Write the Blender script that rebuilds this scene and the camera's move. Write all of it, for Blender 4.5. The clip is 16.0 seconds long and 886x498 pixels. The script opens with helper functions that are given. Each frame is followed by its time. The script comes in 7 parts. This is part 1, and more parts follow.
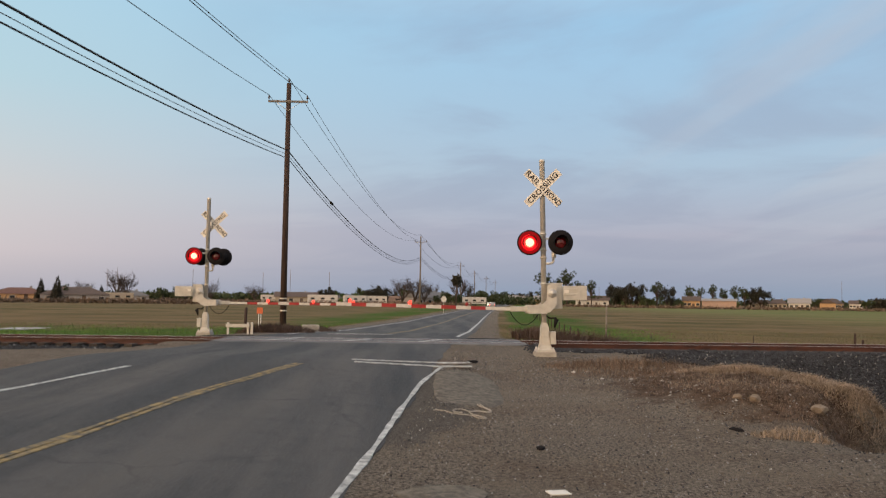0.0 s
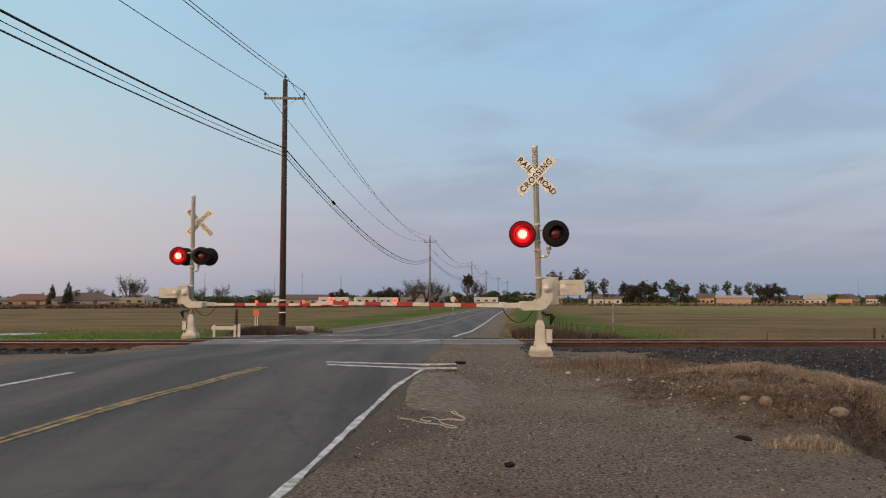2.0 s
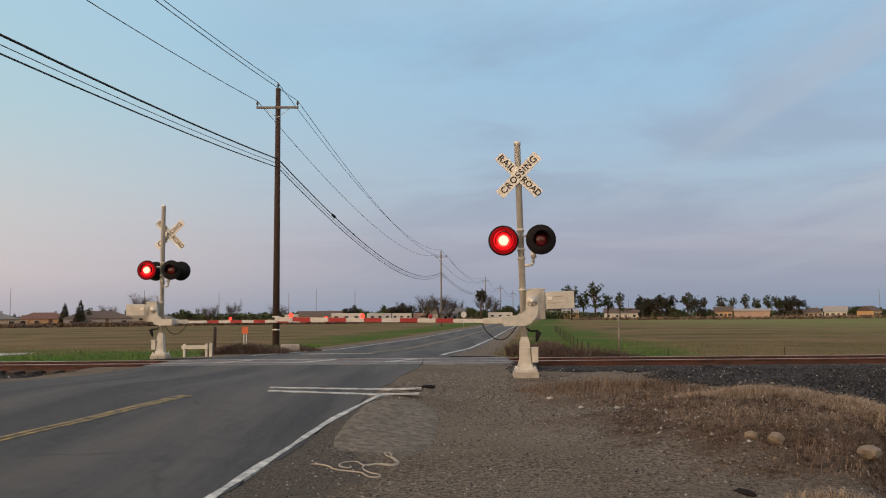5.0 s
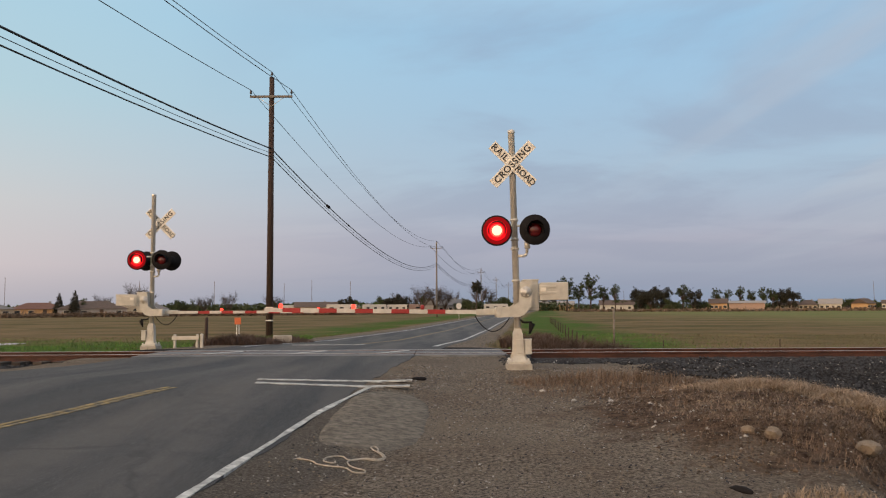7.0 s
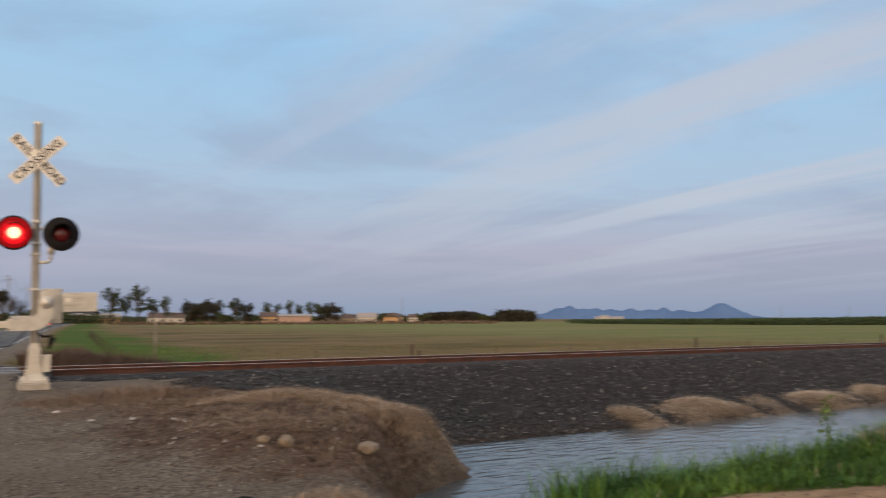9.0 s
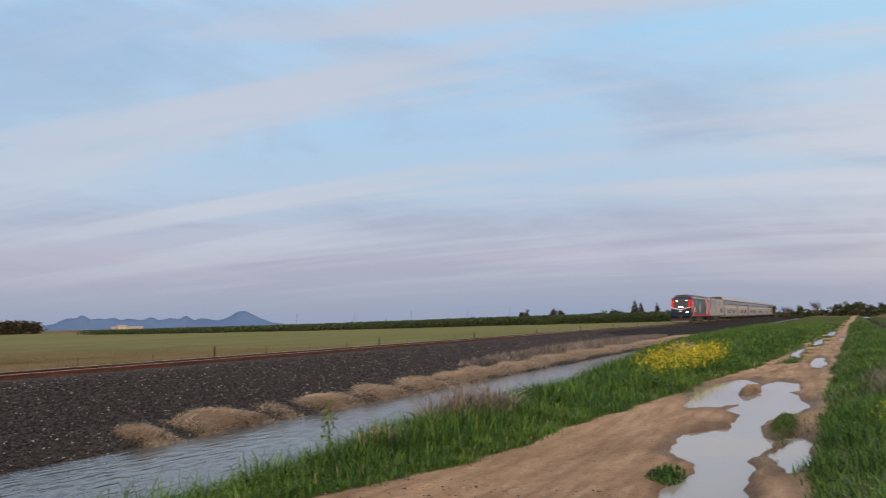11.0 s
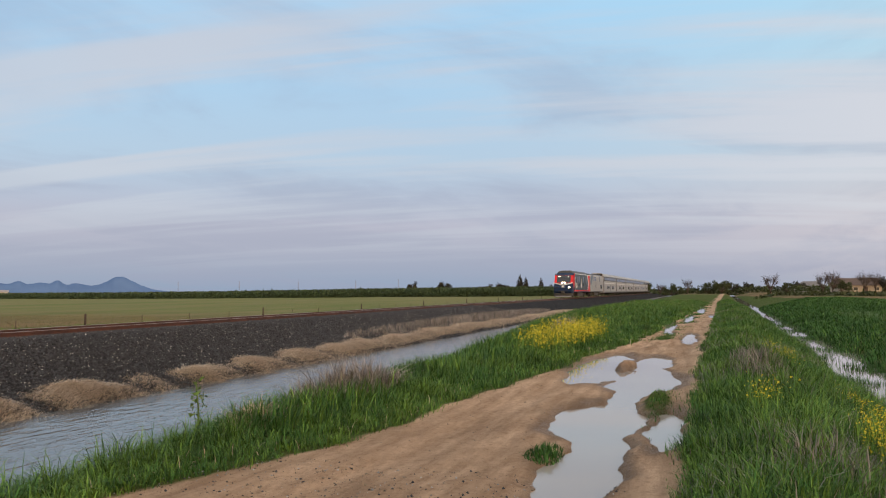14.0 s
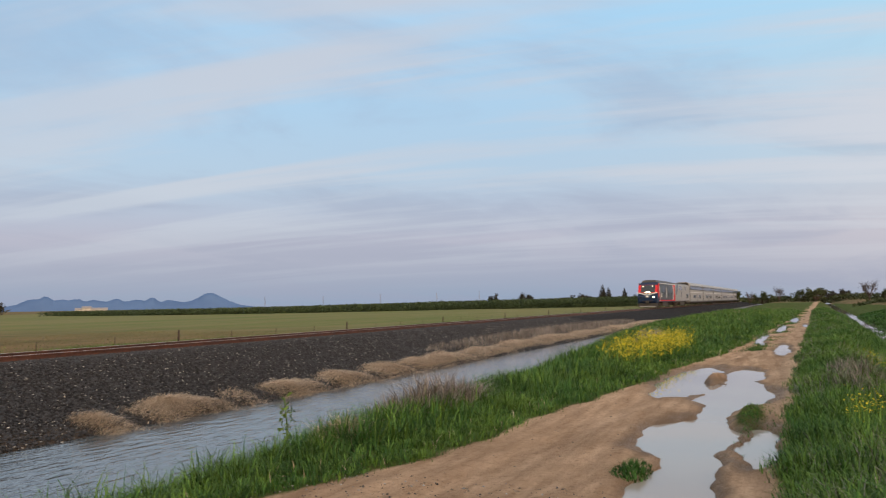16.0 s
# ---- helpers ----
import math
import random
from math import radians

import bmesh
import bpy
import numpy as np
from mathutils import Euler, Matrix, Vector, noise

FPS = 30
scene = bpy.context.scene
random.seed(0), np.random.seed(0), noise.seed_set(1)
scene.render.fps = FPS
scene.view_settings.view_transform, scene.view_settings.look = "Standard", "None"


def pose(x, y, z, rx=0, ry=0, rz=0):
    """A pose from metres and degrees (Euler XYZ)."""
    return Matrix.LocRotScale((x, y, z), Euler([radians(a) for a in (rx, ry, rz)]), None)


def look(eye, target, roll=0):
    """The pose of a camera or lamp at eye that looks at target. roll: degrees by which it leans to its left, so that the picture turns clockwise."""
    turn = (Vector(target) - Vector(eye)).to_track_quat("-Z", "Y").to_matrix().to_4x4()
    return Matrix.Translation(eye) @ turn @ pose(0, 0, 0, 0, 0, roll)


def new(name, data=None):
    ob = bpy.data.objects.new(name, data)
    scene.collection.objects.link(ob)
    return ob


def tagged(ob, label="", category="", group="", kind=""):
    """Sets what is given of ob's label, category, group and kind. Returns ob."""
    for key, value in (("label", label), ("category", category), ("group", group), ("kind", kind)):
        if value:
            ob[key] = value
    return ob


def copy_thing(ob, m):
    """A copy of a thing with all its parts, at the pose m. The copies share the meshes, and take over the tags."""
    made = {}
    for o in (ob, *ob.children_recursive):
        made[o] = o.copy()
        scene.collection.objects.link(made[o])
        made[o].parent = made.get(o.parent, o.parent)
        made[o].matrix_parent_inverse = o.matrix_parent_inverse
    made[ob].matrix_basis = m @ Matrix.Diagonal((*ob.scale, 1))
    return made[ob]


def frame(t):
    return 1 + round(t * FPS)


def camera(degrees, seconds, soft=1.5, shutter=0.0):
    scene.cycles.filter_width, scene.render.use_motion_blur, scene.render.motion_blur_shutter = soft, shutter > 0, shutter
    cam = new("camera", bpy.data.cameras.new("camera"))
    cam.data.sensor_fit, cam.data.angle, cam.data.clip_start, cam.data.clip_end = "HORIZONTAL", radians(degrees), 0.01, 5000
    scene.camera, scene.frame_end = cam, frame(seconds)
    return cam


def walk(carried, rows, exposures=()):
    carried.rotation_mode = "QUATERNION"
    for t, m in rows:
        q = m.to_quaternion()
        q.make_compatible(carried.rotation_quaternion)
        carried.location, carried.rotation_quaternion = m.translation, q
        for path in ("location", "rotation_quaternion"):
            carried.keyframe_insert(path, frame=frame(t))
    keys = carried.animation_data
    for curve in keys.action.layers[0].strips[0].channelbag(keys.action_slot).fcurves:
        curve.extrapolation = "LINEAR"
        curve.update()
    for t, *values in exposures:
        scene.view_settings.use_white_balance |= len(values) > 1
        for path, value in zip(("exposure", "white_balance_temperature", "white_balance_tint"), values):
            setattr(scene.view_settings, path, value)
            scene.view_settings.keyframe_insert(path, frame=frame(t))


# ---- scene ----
cam = camera(57.7, 16.0, soft=1.1, shutter=0.35)
PATH = [
    (0, (-0.138, -0.061, 1.397), (-0.069, 1.934, 1.523), 0.8),
    (0.5, (0.026, 0.242, 1.4), (0.085, 2.231, 1.592), -0.1),
    (1, (0.27, 0.527, 1.356), (0.329, 2.517, 1.549), -0.2),
    (1.5, (0.405, 0.893, 1.311), (0.476, 2.886, 1.466), 0.3),
    (2, (0.528, 1.301, 1.308), (0.566, 3.297, 1.436), -0.0),
    (2.5, (0.657, 1.785, 1.302), (0.643, 3.782, 1.424), -0.4),
    (3, (0.783, 2.232, 1.274), (0.787, 4.229, 1.394), -0.8),
    (3.5, (1.072, 2.609, 1.26), (1.067, 4.604, 1.394), -0.9),
    (4, (1.31, 2.991, 1.281), (1.31, 4.985, 1.433), -0.5),
    (4.2, (1.367, 3.073, 1.296), (1.374, 5.066, 1.461), -0.6),
    (6.5, (1.58, 3.611, 1.288), (1.558, 5.604, 1.455), -0.1),
    (7, (1.584, 3.609, 1.287), (1.593, 5.604, 1.432), -0.3),
    (7.5, (1.586, 3.6, 1.283), (1.682, 5.593, 1.423), -0.2),
    (8, (1.587, 3.577, 1.283), (1.868, 5.552, 1.426), -0.0),
    (8.5, (1.825, 3.59, 1.28), (2.459, 5.48, 1.442), -0.0),
    (9, (1.898, 3.607, 1.284), (2.932, 5.31, 1.457), -0.1),
    (9.5, (2.008, 3.67, 1.267), (3.366, 5.127, 1.446), -0.6),
    (10, (2.062, 3.739, 1.278), (3.621, 4.977, 1.461), -0.8),
    (12.3, (2.664, 3.855, 1.357), (4.57, 4.442, 1.506), -1.2),
    (12.5, (2.657, 3.853, 1.354), (4.567, 4.429, 1.497), -1.0),
    (13, (2.658, 3.853, 1.36), (4.571, 4.423, 1.485), -0.7),
    (13.5, (2.642, 3.875, 1.365), (4.551, 4.463, 1.474), -0.4),
    (14, (2.655, 3.884, 1.366), (4.556, 4.495, 1.47), -0.2),
    (14.5, (2.676, 3.889, 1.371), (4.572, 4.517, 1.472), -0.2),
    (15, (2.685, 3.887, 1.374), (4.572, 4.539, 1.481), -0.5),
    (15.5, (2.653, 3.891, 1.385), (4.522, 4.594, 1.507), -0.7),
    (16, (2.638, 3.884, 1.395), (4.467, 4.68, 1.531), -1.0),
]
walk(cam, [(t, look(eye, target, roll)) for t, eye, target, roll in PATH], [(0, -0.04, 6500, 10), (0.5, -0.14, 6500, 10), (1, -0.18, 6500, 10), (1.5, -0.12, 6500, 10), (3, -0.12, 6500, 10), (6.5, -0.19, 6500, 10), (7, -0.1, 6500, 10), (8.3, -0.09, 6480, 10), (9, -0.04, 6300, 11), (9.5, 0.0, 6100, 12), (10.2, 0.02, 6350, 14), (12.3, 0.09, 6500, 10), (16, 0.11, 6500, 10)])

# ---------------------------------------------------------------- light
wd = bpy.data.worlds.new("dusk_sky")
scene.world = wd
wd.use_nodes = True
nt = wd.node_tree
nt.nodes.clear()


def nd(tree, kind, **kw):
    n = tree.nodes.new(kind)
    for k, v in kw.items():
        if k == "op":
            n.operation = v
        elif k == "blend":
            n.blend_type = v
            n.data_type = "RGBA"
        elif isinstance(v, bpy.types.NodeSocket):
            tree.links.new(v, n.inputs[k])
        else:
            n.inputs[k].default_value = v
    return n


def math_node(tree, op, a, b=0.0, clamp=False):
    n = tree.nodes.new("ShaderNodeMath")
    n.operation = op
    n.use_clamp = clamp
    for i, v in enumerate((a, b)):
        if isinstance(v, bpy.types.NodeSocket):
            tree.links.new(v, n.inputs[i])
        else:
            n.inputs[i].default_value = v
    return n.outputs[0]


def mix_node(tree, fac, a, b, blend="MIX"):
    n = tree.nodes.new("ShaderNodeMix")
    n.data_type, n.blend_type = "RGBA", blend
    for sock, v in ((n.inputs[0], fac), (n.inputs[6], a), (n.inputs[7], b)):
        if isinstance(v, bpy.types.NodeSocket):
            tree.links.new(v, sock)
        else:
            sock.default_value = v if not isinstance(v, tuple) else (*v, 1)[:4]
    return n.outputs[2]


def ramp_node(tree, fac, stops, ease=False):
    n = tree.nodes.new("ShaderNodeValToRGB")
    e = n.color_ramp.elements
    n.color_ramp.interpolation = "EASE" if ease else "LINEAR"
    while len(e) < len(stops):
        e.new(0.5)
    for el, (p, c) in zip(e, stops):
        el.position = p
        el.color = (*c, 1) if isinstance(c, tuple) else (c, c, c, 1)
    if isinstance(fac, bpy.types.NodeSocket):
        tree.links.new(fac, n.inputs[0])
    return n.outputs[0]


SUN_AZ, SUN_EL = 222.0, 5.0          # the glow of the set sun, behind the walk's start
tc = nt.nodes.new("ShaderNodeTexCoord")
sep = nt.nodes.new("ShaderNodeSeparateXYZ")
nt.links.new(tc.outputs["Generated"], sep.inputs[0])
vx, vy, vz = sep.outputs
up = math_node(nt, "MAXIMUM", vz, 0.0)
# away from the sun: grey-blue, lilac belt, blue-grey earth shadow at the horizon
anti = ramp_node(nt, up, [(0.0, (0.25, 0.335, 0.465)), (0.03, (0.3, 0.35, 0.475)), (0.08, (0.41, 0.415, 0.525)), (0.16, (0.405, 0.53, 0.67)), (0.33, (0.345, 0.585, 0.81)), (0.55, (0.62, 0.7, 0.8)), (1.0, (1.15, 1.08, 1.02))])
side = ramp_node(nt, up, [(0.0, (0.47, 0.445, 0.5)), (0.05, (0.66, 0.58, 0.595)), (0.12, (0.65, 0.64, 0.64)), (0.24, (0.5, 0.68, 0.745)), (0.42, (0.41, 0.655, 0.81)), (0.62, (0.8, 0.8, 0.82)), (1.0, (1.15, 1.08, 1.02))])
glow = ramp_node(nt, up, [(0.0, (2.6, 1.5, 0.75)), (0.08, (3.2, 2.1, 1.2)), (0.25, (2.5, 1.9, 1.35)), (0.55, (1.6, 1.4, 1.2)), (1.0, (1.15, 1.08, 1.02))])
sx, sy = math.sin(radians(SUN_AZ)), math.cos(radians(SUN_AZ))
toward = math_node(nt, "ADD", math_node(nt, "MULTIPLY", vx, sx), math_node(nt, "MULTIPLY", vy, sy))
side_f = ramp_node(nt, math_node(nt, "ADD", math_node(nt, "MULTIPLY", toward, 0.5), 0.5), [(0.05, 0.0), (0.42, 1.0)], True)
glow_f = ramp_node(nt, math_node(nt, "ADD", math_node(nt, "MULTIPLY", toward, 0.5), 0.5), [(0.56, 0.0), (0.95, 1.0)], True)
col = mix_node(nt, side_f, anti, side)
col = mix_node(nt, glow_f, col, glow)
# thin streaked cloud on a high plane
inv = math_node(nt, "DIVIDE", 1.0, math_node(nt, "ADD", up, 0.12))
comb = nt.nodes.new("ShaderNodeCombineXYZ")
nt.links.new(math_node(nt, "MULTIPLY", vx, inv), comb.inputs[0])
nt.links.new(math_node(nt, "MULTIPLY", vy, inv), comb.inputs[1])
mp = nt.nodes.new("ShaderNodeMapping")
nt.links.new(comb.outputs[0], mp.inputs[0])
mp.vector_type = "TEXTURE"
mp.inputs["Rotation"].default_value = (0, 0, radians(98))
mp.inputs["Scale"].default_value = (3.6, 0.62, 1.0)
n1 = nd(nt, "ShaderNodeTexNoise", Vector=mp.outputs[0], Scale=1.15, Detail=7.0, Roughness=0.52, Distortion=0.35)
cl = ramp_node(nt, n1.outputs[0], [(0.43, 0.0), (0.62, 1.0)], True)
mp2 = nt.nodes.new("ShaderNodeMapping")
nt.links.new(comb.outputs[0], mp2.inputs[0])
mp2.vector_type = "TEXTURE"
mp2.inputs["Location"].default_value = (0.7, 0.35, 0)
mp2.inputs["Rotation"].default_value = (0, 0, radians(-24))
mp2.inputs["Scale"].default_value = (1.4, 1.0, 1.0)
n2 = nd(nt, "ShaderNodeTexNoise", Vector=mp2.outputs[0], Scale=0.85, Detail=7.0, Roughness=0.56, Distortion=0.5)
dk = ramp_node(nt, n2.outputs[0], [(0.42, 0.0), (0.6, 1.0)], True)
veil = mix_node(nt, side_f, (0.5, 0.545, 0.63), (0.66, 0.66, 0.7))
col = mix_node(nt, math_node(nt, "MULTIPLY", math_node(nt, "MULTIPLY", dk, ramp_node(nt, math_node(nt, "ADD", vx, 0.4), [(0.1, 0.0), (0.45, 1.0)])), 0.7), col, mix_node(nt, 0.62, col, (0.30, 0.335, 0.46)))
lowfade = ramp_node(nt, up, [(0.02, 0.0), (0.14, 1.0)])
col = mix_node(nt, math_node(nt, "MULTIPLY", math_node(nt, "MULTIPLY", math_node(nt, "MULTIPLY", cl, lowfade), ramp_node(nt, math_node(nt, "ADD", vx, 0.2), [(0.35, 0.02), (0.95, 1.0)])), 0.95), col, veil)
sky = nt.nodes.new("ShaderNodeTexSky")
sky.sky_type, sky.sun_disc = "NISHITA", False
sky.sun_elevation, sky.sun_rotation = radians(SUN_EL), radians(SUN_AZ)
bg1 = nd(nt, "ShaderNodeBackground", Color=col, Strength=1.0)
bg2 = nd(nt, "ShaderNodeBackground", Color=sky.outputs[0], Strength=0.012)
addn = nt.nodes.new("ShaderNodeAddShader")
nt.links.new(bg1.outputs[0], addn.inputs[0])
nt.links.new(bg2.outputs[0], addn.inputs[1])
outw = nt.nodes.new("ShaderNodeOutputWorld")
nt.links.new(addn.outputs[0], outw.inputs[0])

sun = new("sun", bpy.data.lights.new("sun", "SUN"))
sun.data.energy, sun.data.angle, sun.data.color = 1.1, radians(35), (1.0, 0.66, 0.38)
sd = Vector((sx * math.cos(radians(9)), sy * math.cos(radians(9)), math.sin(radians(9))))
sun.matrix_world = look(tuple(sd * 50), (0, 0, 0))

# ---------------------------------------------------------------- materials


def material(name, c1, c2=None, scale=4.0, rough=0.8, bump=0.0, bscale=None, metal=0.0, c3=None, scale3=0.4, island=0.0, objrand=0.0, detail=6.0, stretch=None, emit=None, estr=0.0, spec=0.5, amount3=0.6):
    m = bpy.data.materials.new(name)
    m.use_nodes = True
    t = m.node_tree
    b = t.nodes["Principled BSDF"]
    geo = t.nodes.new("ShaderNodeNewGeometry")
    pos = geo.outputs["Position"]
    if stretch:
        mpn = t.nodes.new("ShaderNodeMapping")
        mpn.inputs["Scale"].default_value = stretch
        t.links.new(pos, mpn.inputs[0])
        pos = mpn.outputs[0]
    nz = nd(t, "ShaderNodeTexNoise", Vector=pos, Scale=scale, Detail=detail, Roughness=0.6)
    c2 = c2 or tuple(v * 0.75 for v in c1)
    colr = mix_node(t, ramp_node(t, nz.outputs[0], [(0.35, 0.0), (0.65, 1.0)]), c1, c2)
    if c3:
        nz3 = nd(t, "ShaderNodeTexNoise", Vector=pos, Scale=scale3, Detail=4.0, Roughness=0.6)
        colr = mix_node(t, math_node(t, "MULTIPLY", ramp_node(t, nz3.outputs[0], [(0.42, 0.0), (0.62, 1.0)]), amount3), colr, c3)
    if island or objrand:
        src = geo.outputs["Random Per Island"] if island else t.nodes.new("ShaderNodeObjectInfo").outputs["Random"]
        k = island or objrand
        val = math_node(t, "ADD", math_node(t, "MULTIPLY", src, 2 * k), 1 - k)
        hs = t.nodes.new("ShaderNodeHueSaturation")
        t.links.new(val, hs.inputs["Value"])
        t.links.new(colr, hs.inputs["Color"])
        colr = hs.outputs[0]
    t.links.new(colr, b.inputs["Base Color"])
    rr = math_node(t, "ADD", math_node(t, "MULTIPLY", nz.outputs[0], 0.2), rough - 0.1, True)
    t.links.new(rr, b.inputs["Roughness"])
    b.inputs["Metallic"].default_value = metal
    b.inputs["Specular IOR Level"].default_value = spec
    if bump:
        nb = nd(t, "ShaderNodeTexNoise", Vector=pos, Scale=bscale or scale * 4, Detail=5.0, Roughness=0.65)
        bp = nd(t, "ShaderNodeBump", Height=nb.outputs[0], Strength=min(1.0, bump), Distance=0.03)
        t.links.new(bp.outputs[0], b.inputs["Normal"])
    if emit:
        b.inputs["Emission Color"].default_value = (*emit, 1)
        b.inputs["Emission Strength"].default_value = estr
    return m


def leafy(name, c1, c2, island=0.35):
    m = material(name, c1, c2, scale=0.6, rough=0.7, island=island, spec=0.2)
    return m


def water(name, tint, wave, wscale, rough=0.03, stretch=(1, 1, 1), turn=0.0):
    m = bpy.data.materials.new(name)
    m.use_nodes = True
    t = m.node_tree
    b = t.nodes["Principled BSDF"]
    b.inputs["Base Color"].default_value = (*tint, 1)
    b.inputs["Roughness"].default_value = rough
    b.inputs["IOR"].default_value = 1.4
    geo = t.nodes.new("ShaderNodeNewGeometry")
    mpn = t.nodes.new("ShaderNodeMapping")
    mpn.inputs["Scale"].default_value = stretch
    mpn.inputs["Rotation"].default_value = (0, 0, radians(turn))
    t.links.new(geo.outputs["Position"], mpn.inputs[0])
    nz = nd(t, "ShaderNodeTexNoise", Vector=mpn.outputs[0], Scale=wscale, Detail=3.0, Roughness=0.5)
    bp = nd(t, "ShaderNodeBump", Height=nz.outputs[0], Strength=wave, Distance=0.05)
    t.links.new(bp.outputs[0], b.inputs["Normal"])
    return m


M_ASPHALT = material("asphalt", (0.031, 0.032, 0.036), (0.016, 0.017, 0.019), 60, 0.85, 0.6, 140, c3=(0.088, 0.08, 0.076), scale3=0.8, stretch=(1, 0.07, 1), amount3=0.85)
M_PANEL = material("crossing_panel", (0.16, 0.16, 0.165), (0.1, 0.1, 0.106), 3, 0.8, 0.3, 40, objrand=0.25)
M_WHITE_LINE = material("worn_white_paint", (0.6, 0.59, 0.56), (0.2, 0.2, 0.195), 8, 0.7, 0.3, 60)
M_YELLOW_LINE = material("worn_yellow_paint", (0.3, 0.2, 0.06), (0.06, 0.054, 0.044), 7, 0.7, 0.3, 60)
M_RAIL = material("rusty_rail", (0.085, 0.028, 0.015), (0.04, 0.015, 0.01), 8, 0.75, 0.3, 40, stretch=(0.3, 1, 1))
M_RAILTOP = material("polished_rail_top", (0.5, 0.46, 0.42), (0.4, 0.36, 0.33), 5, 0.4, metal=0.85)
M_TIE = material("weathered_tie", (0.06, 0.045, 0.035), (0.03, 0.024, 0.02), 12, 0.9, 0.6, 30, objrand=0.4)
M_STONE = material("ballast_stone", (0.034, 0.033, 0.037), (0.017, 0.017, 0.02), 14, 0.85, island=0.7)
M_PALE = material("pale_stone", (0.38, 0.36, 0.335), (0.22, 0.205, 0.19), 14, 0.85, island=0.4)
M_ROCK = material("field_rock", (0.25, 0.195, 0.14), (0.14, 0.105, 0.075), 6, 0.9, 0.6, 25)
M_STEEL = material("galvanised_steel", (0.68, 0.65, 0.6), (0.6, 0.57, 0.52), 9, 0.42, 0.1, 60, metal=0.45)
M_GREYPAINT = material("grey_enamel", (0.55, 0.52, 0.46), (0.44, 0.41, 0.36), 5, 0.55, 0.1, 50)
M_SIGNWHITE = material("sign_white", (0.78, 0.74, 0.66), (0.66, 0.6, 0.52), 6, 0.5)
M_BLACK = material("black_enamel", (0.01, 0.009, 0.01), (0.016, 0.014, 0.015), 6, 0.7, spec=0.12)
M_LETTER = material("black_lettering", (0.02, 0.02, 0.022), (0.03, 0.03, 0.03), 6, 0.6)
M_ARMWHITE = material("gate_white", (0.6, 0.57, 0.52), (0.48, 0.455, 0.42), 8, 0.5)
M_ARMRED = material("gate_red", (0.36, 0.018, 0.018), (0.26, 0.014, 0.014), 8, 0.5)
M_LITCORE = material("lit_lens_core", (0.9, 0.1, 0.05), (0.9, 0.1, 0.05), 5, 0.3, emit=(1.0, 0.36, 0.2), estr=4.0, spec=0.1)
M_LIT = material("lit_lens", (0.9, 0.1, 0.05), (0.9, 0.1, 0.05), 5, 0.3, emit=(1.0, 0.035, 0.03), estr=2.2, spec=0.1)
# the next two emit to imitate glare round a lit lens; neither is a lamp
M_GLARE = material("lens_glare", (0.2, 0.01, 0.01), (0.2, 0.01, 0.01), 5, 0.6, emit=(1.0, 0.004, 0.012), estr=0.9, spec=0.05)
M_GLAREOUT = material("lens_glare_outer", (0.05, 0.004, 0.004), (0.05, 0.004, 0.004), 5, 0.6, emit=(1.0, 0.004, 0.012), estr=0.28, spec=0.05)
M_LENS = material("dark_red_lens", (0.12, 0.01, 0.012), (0.07, 0.006, 0.008), 20, 0.2)
M_ARMLIGHT = material("arm_lamp_lit", (0.4, 0.02, 0.02), (0.4, 0.02, 0.02), 5, 0.3, emit=(1.0, 0.035, 0.02), estr=4.5, spec=0.1)
M_POLE = material("creosoted_wood", (0.06, 0.032, 0.024), (0.03, 0.018, 0.014), 6, 0.9, 0.5, 20, stretch=(4, 4, 0.3))
M_POLEGREY = material("grey_wood", (0.24, 0.2, 0.17), (0.12, 0.1, 0.08), 6, 0.9, 0.5, 20)
M_WIRE = material("black_wire", (0.02, 0.02, 0.022), (0.03, 0.03, 0.03), 4, 0.7)
M_CERAMIC = material("brown_insulator", (0.06, 0.04, 0.035), (0.04, 0.03, 0.03), 5, 0.3)
M_CONCRETE = material("weathered_concrete", (0.42, 0.38, 0.33), (0.3, 0.27, 0.23), 5, 0.9, 0.4, 40)
M_GRASS = leafy("green_grass", (0.116, 0.205, 0.034), (0.062, 0.125, 0.02), 0.62)
M_GRASSDK = leafy("deep_green_grass", (0.044, 0.116, 0.022), (0.026, 0.07, 0.014), 0.55)
M_DRY = leafy("dry_grass", (0.5, 0.4, 0.3), (0.4, 0.31, 0.225), 0.28)
M_DRYBROWN = leafy("brown_dry_grass", (0.35, 0.265, 0.19), (0.24, 0.178, 0.125), 0.4)
M_DRYGREY = leafy("dead_grey_stalks", (0.25, 0.225, 0.205), (0.14, 0.125, 0.115), 0.5)
M_BRUSH = leafy("brown_brush", (0.2, 0.14, 0.1), (0.125, 0.086, 0.06), 0.45)
M_BRUSHDK = leafy("dark_brown_brush", (0.125, 0.085, 0.068), (0.075, 0.05, 0.04), 0.4)
M_MUSTARD = leafy("mustard_flowers", (0.6, 0.5, 0.03), (0.46, 0.41, 0.03), 0.2)
M_WHITEFL = leafy("white_flowers", (0.4, 0.42, 0.36), (0.3, 0.33, 0.26), 0.2)
M_LEAF = leafy("dark_leaves", (0.045, 0.043, 0.03), (0.028, 0.027, 0.019), 0.5)
M_LEAF2 = leafy("olive_leaves", (0.06, 0.075, 0.03), (0.04, 0.05, 0.02), 0.45)
M_LEAFG = leafy("fresh_leaves", (0.08, 0.13, 0.025), (0.05, 0.09, 0.02), 0.4)
M_BARK = material("bark", (0.085, 0.06, 0.048), (0.05, 0.035, 0.028), 5, 0.9, 0.4)
M_ORCH = leafy("orchard_leaves", (0.055, 0.08, 0.035), (0.036, 0.056, 0.024), 0.5)
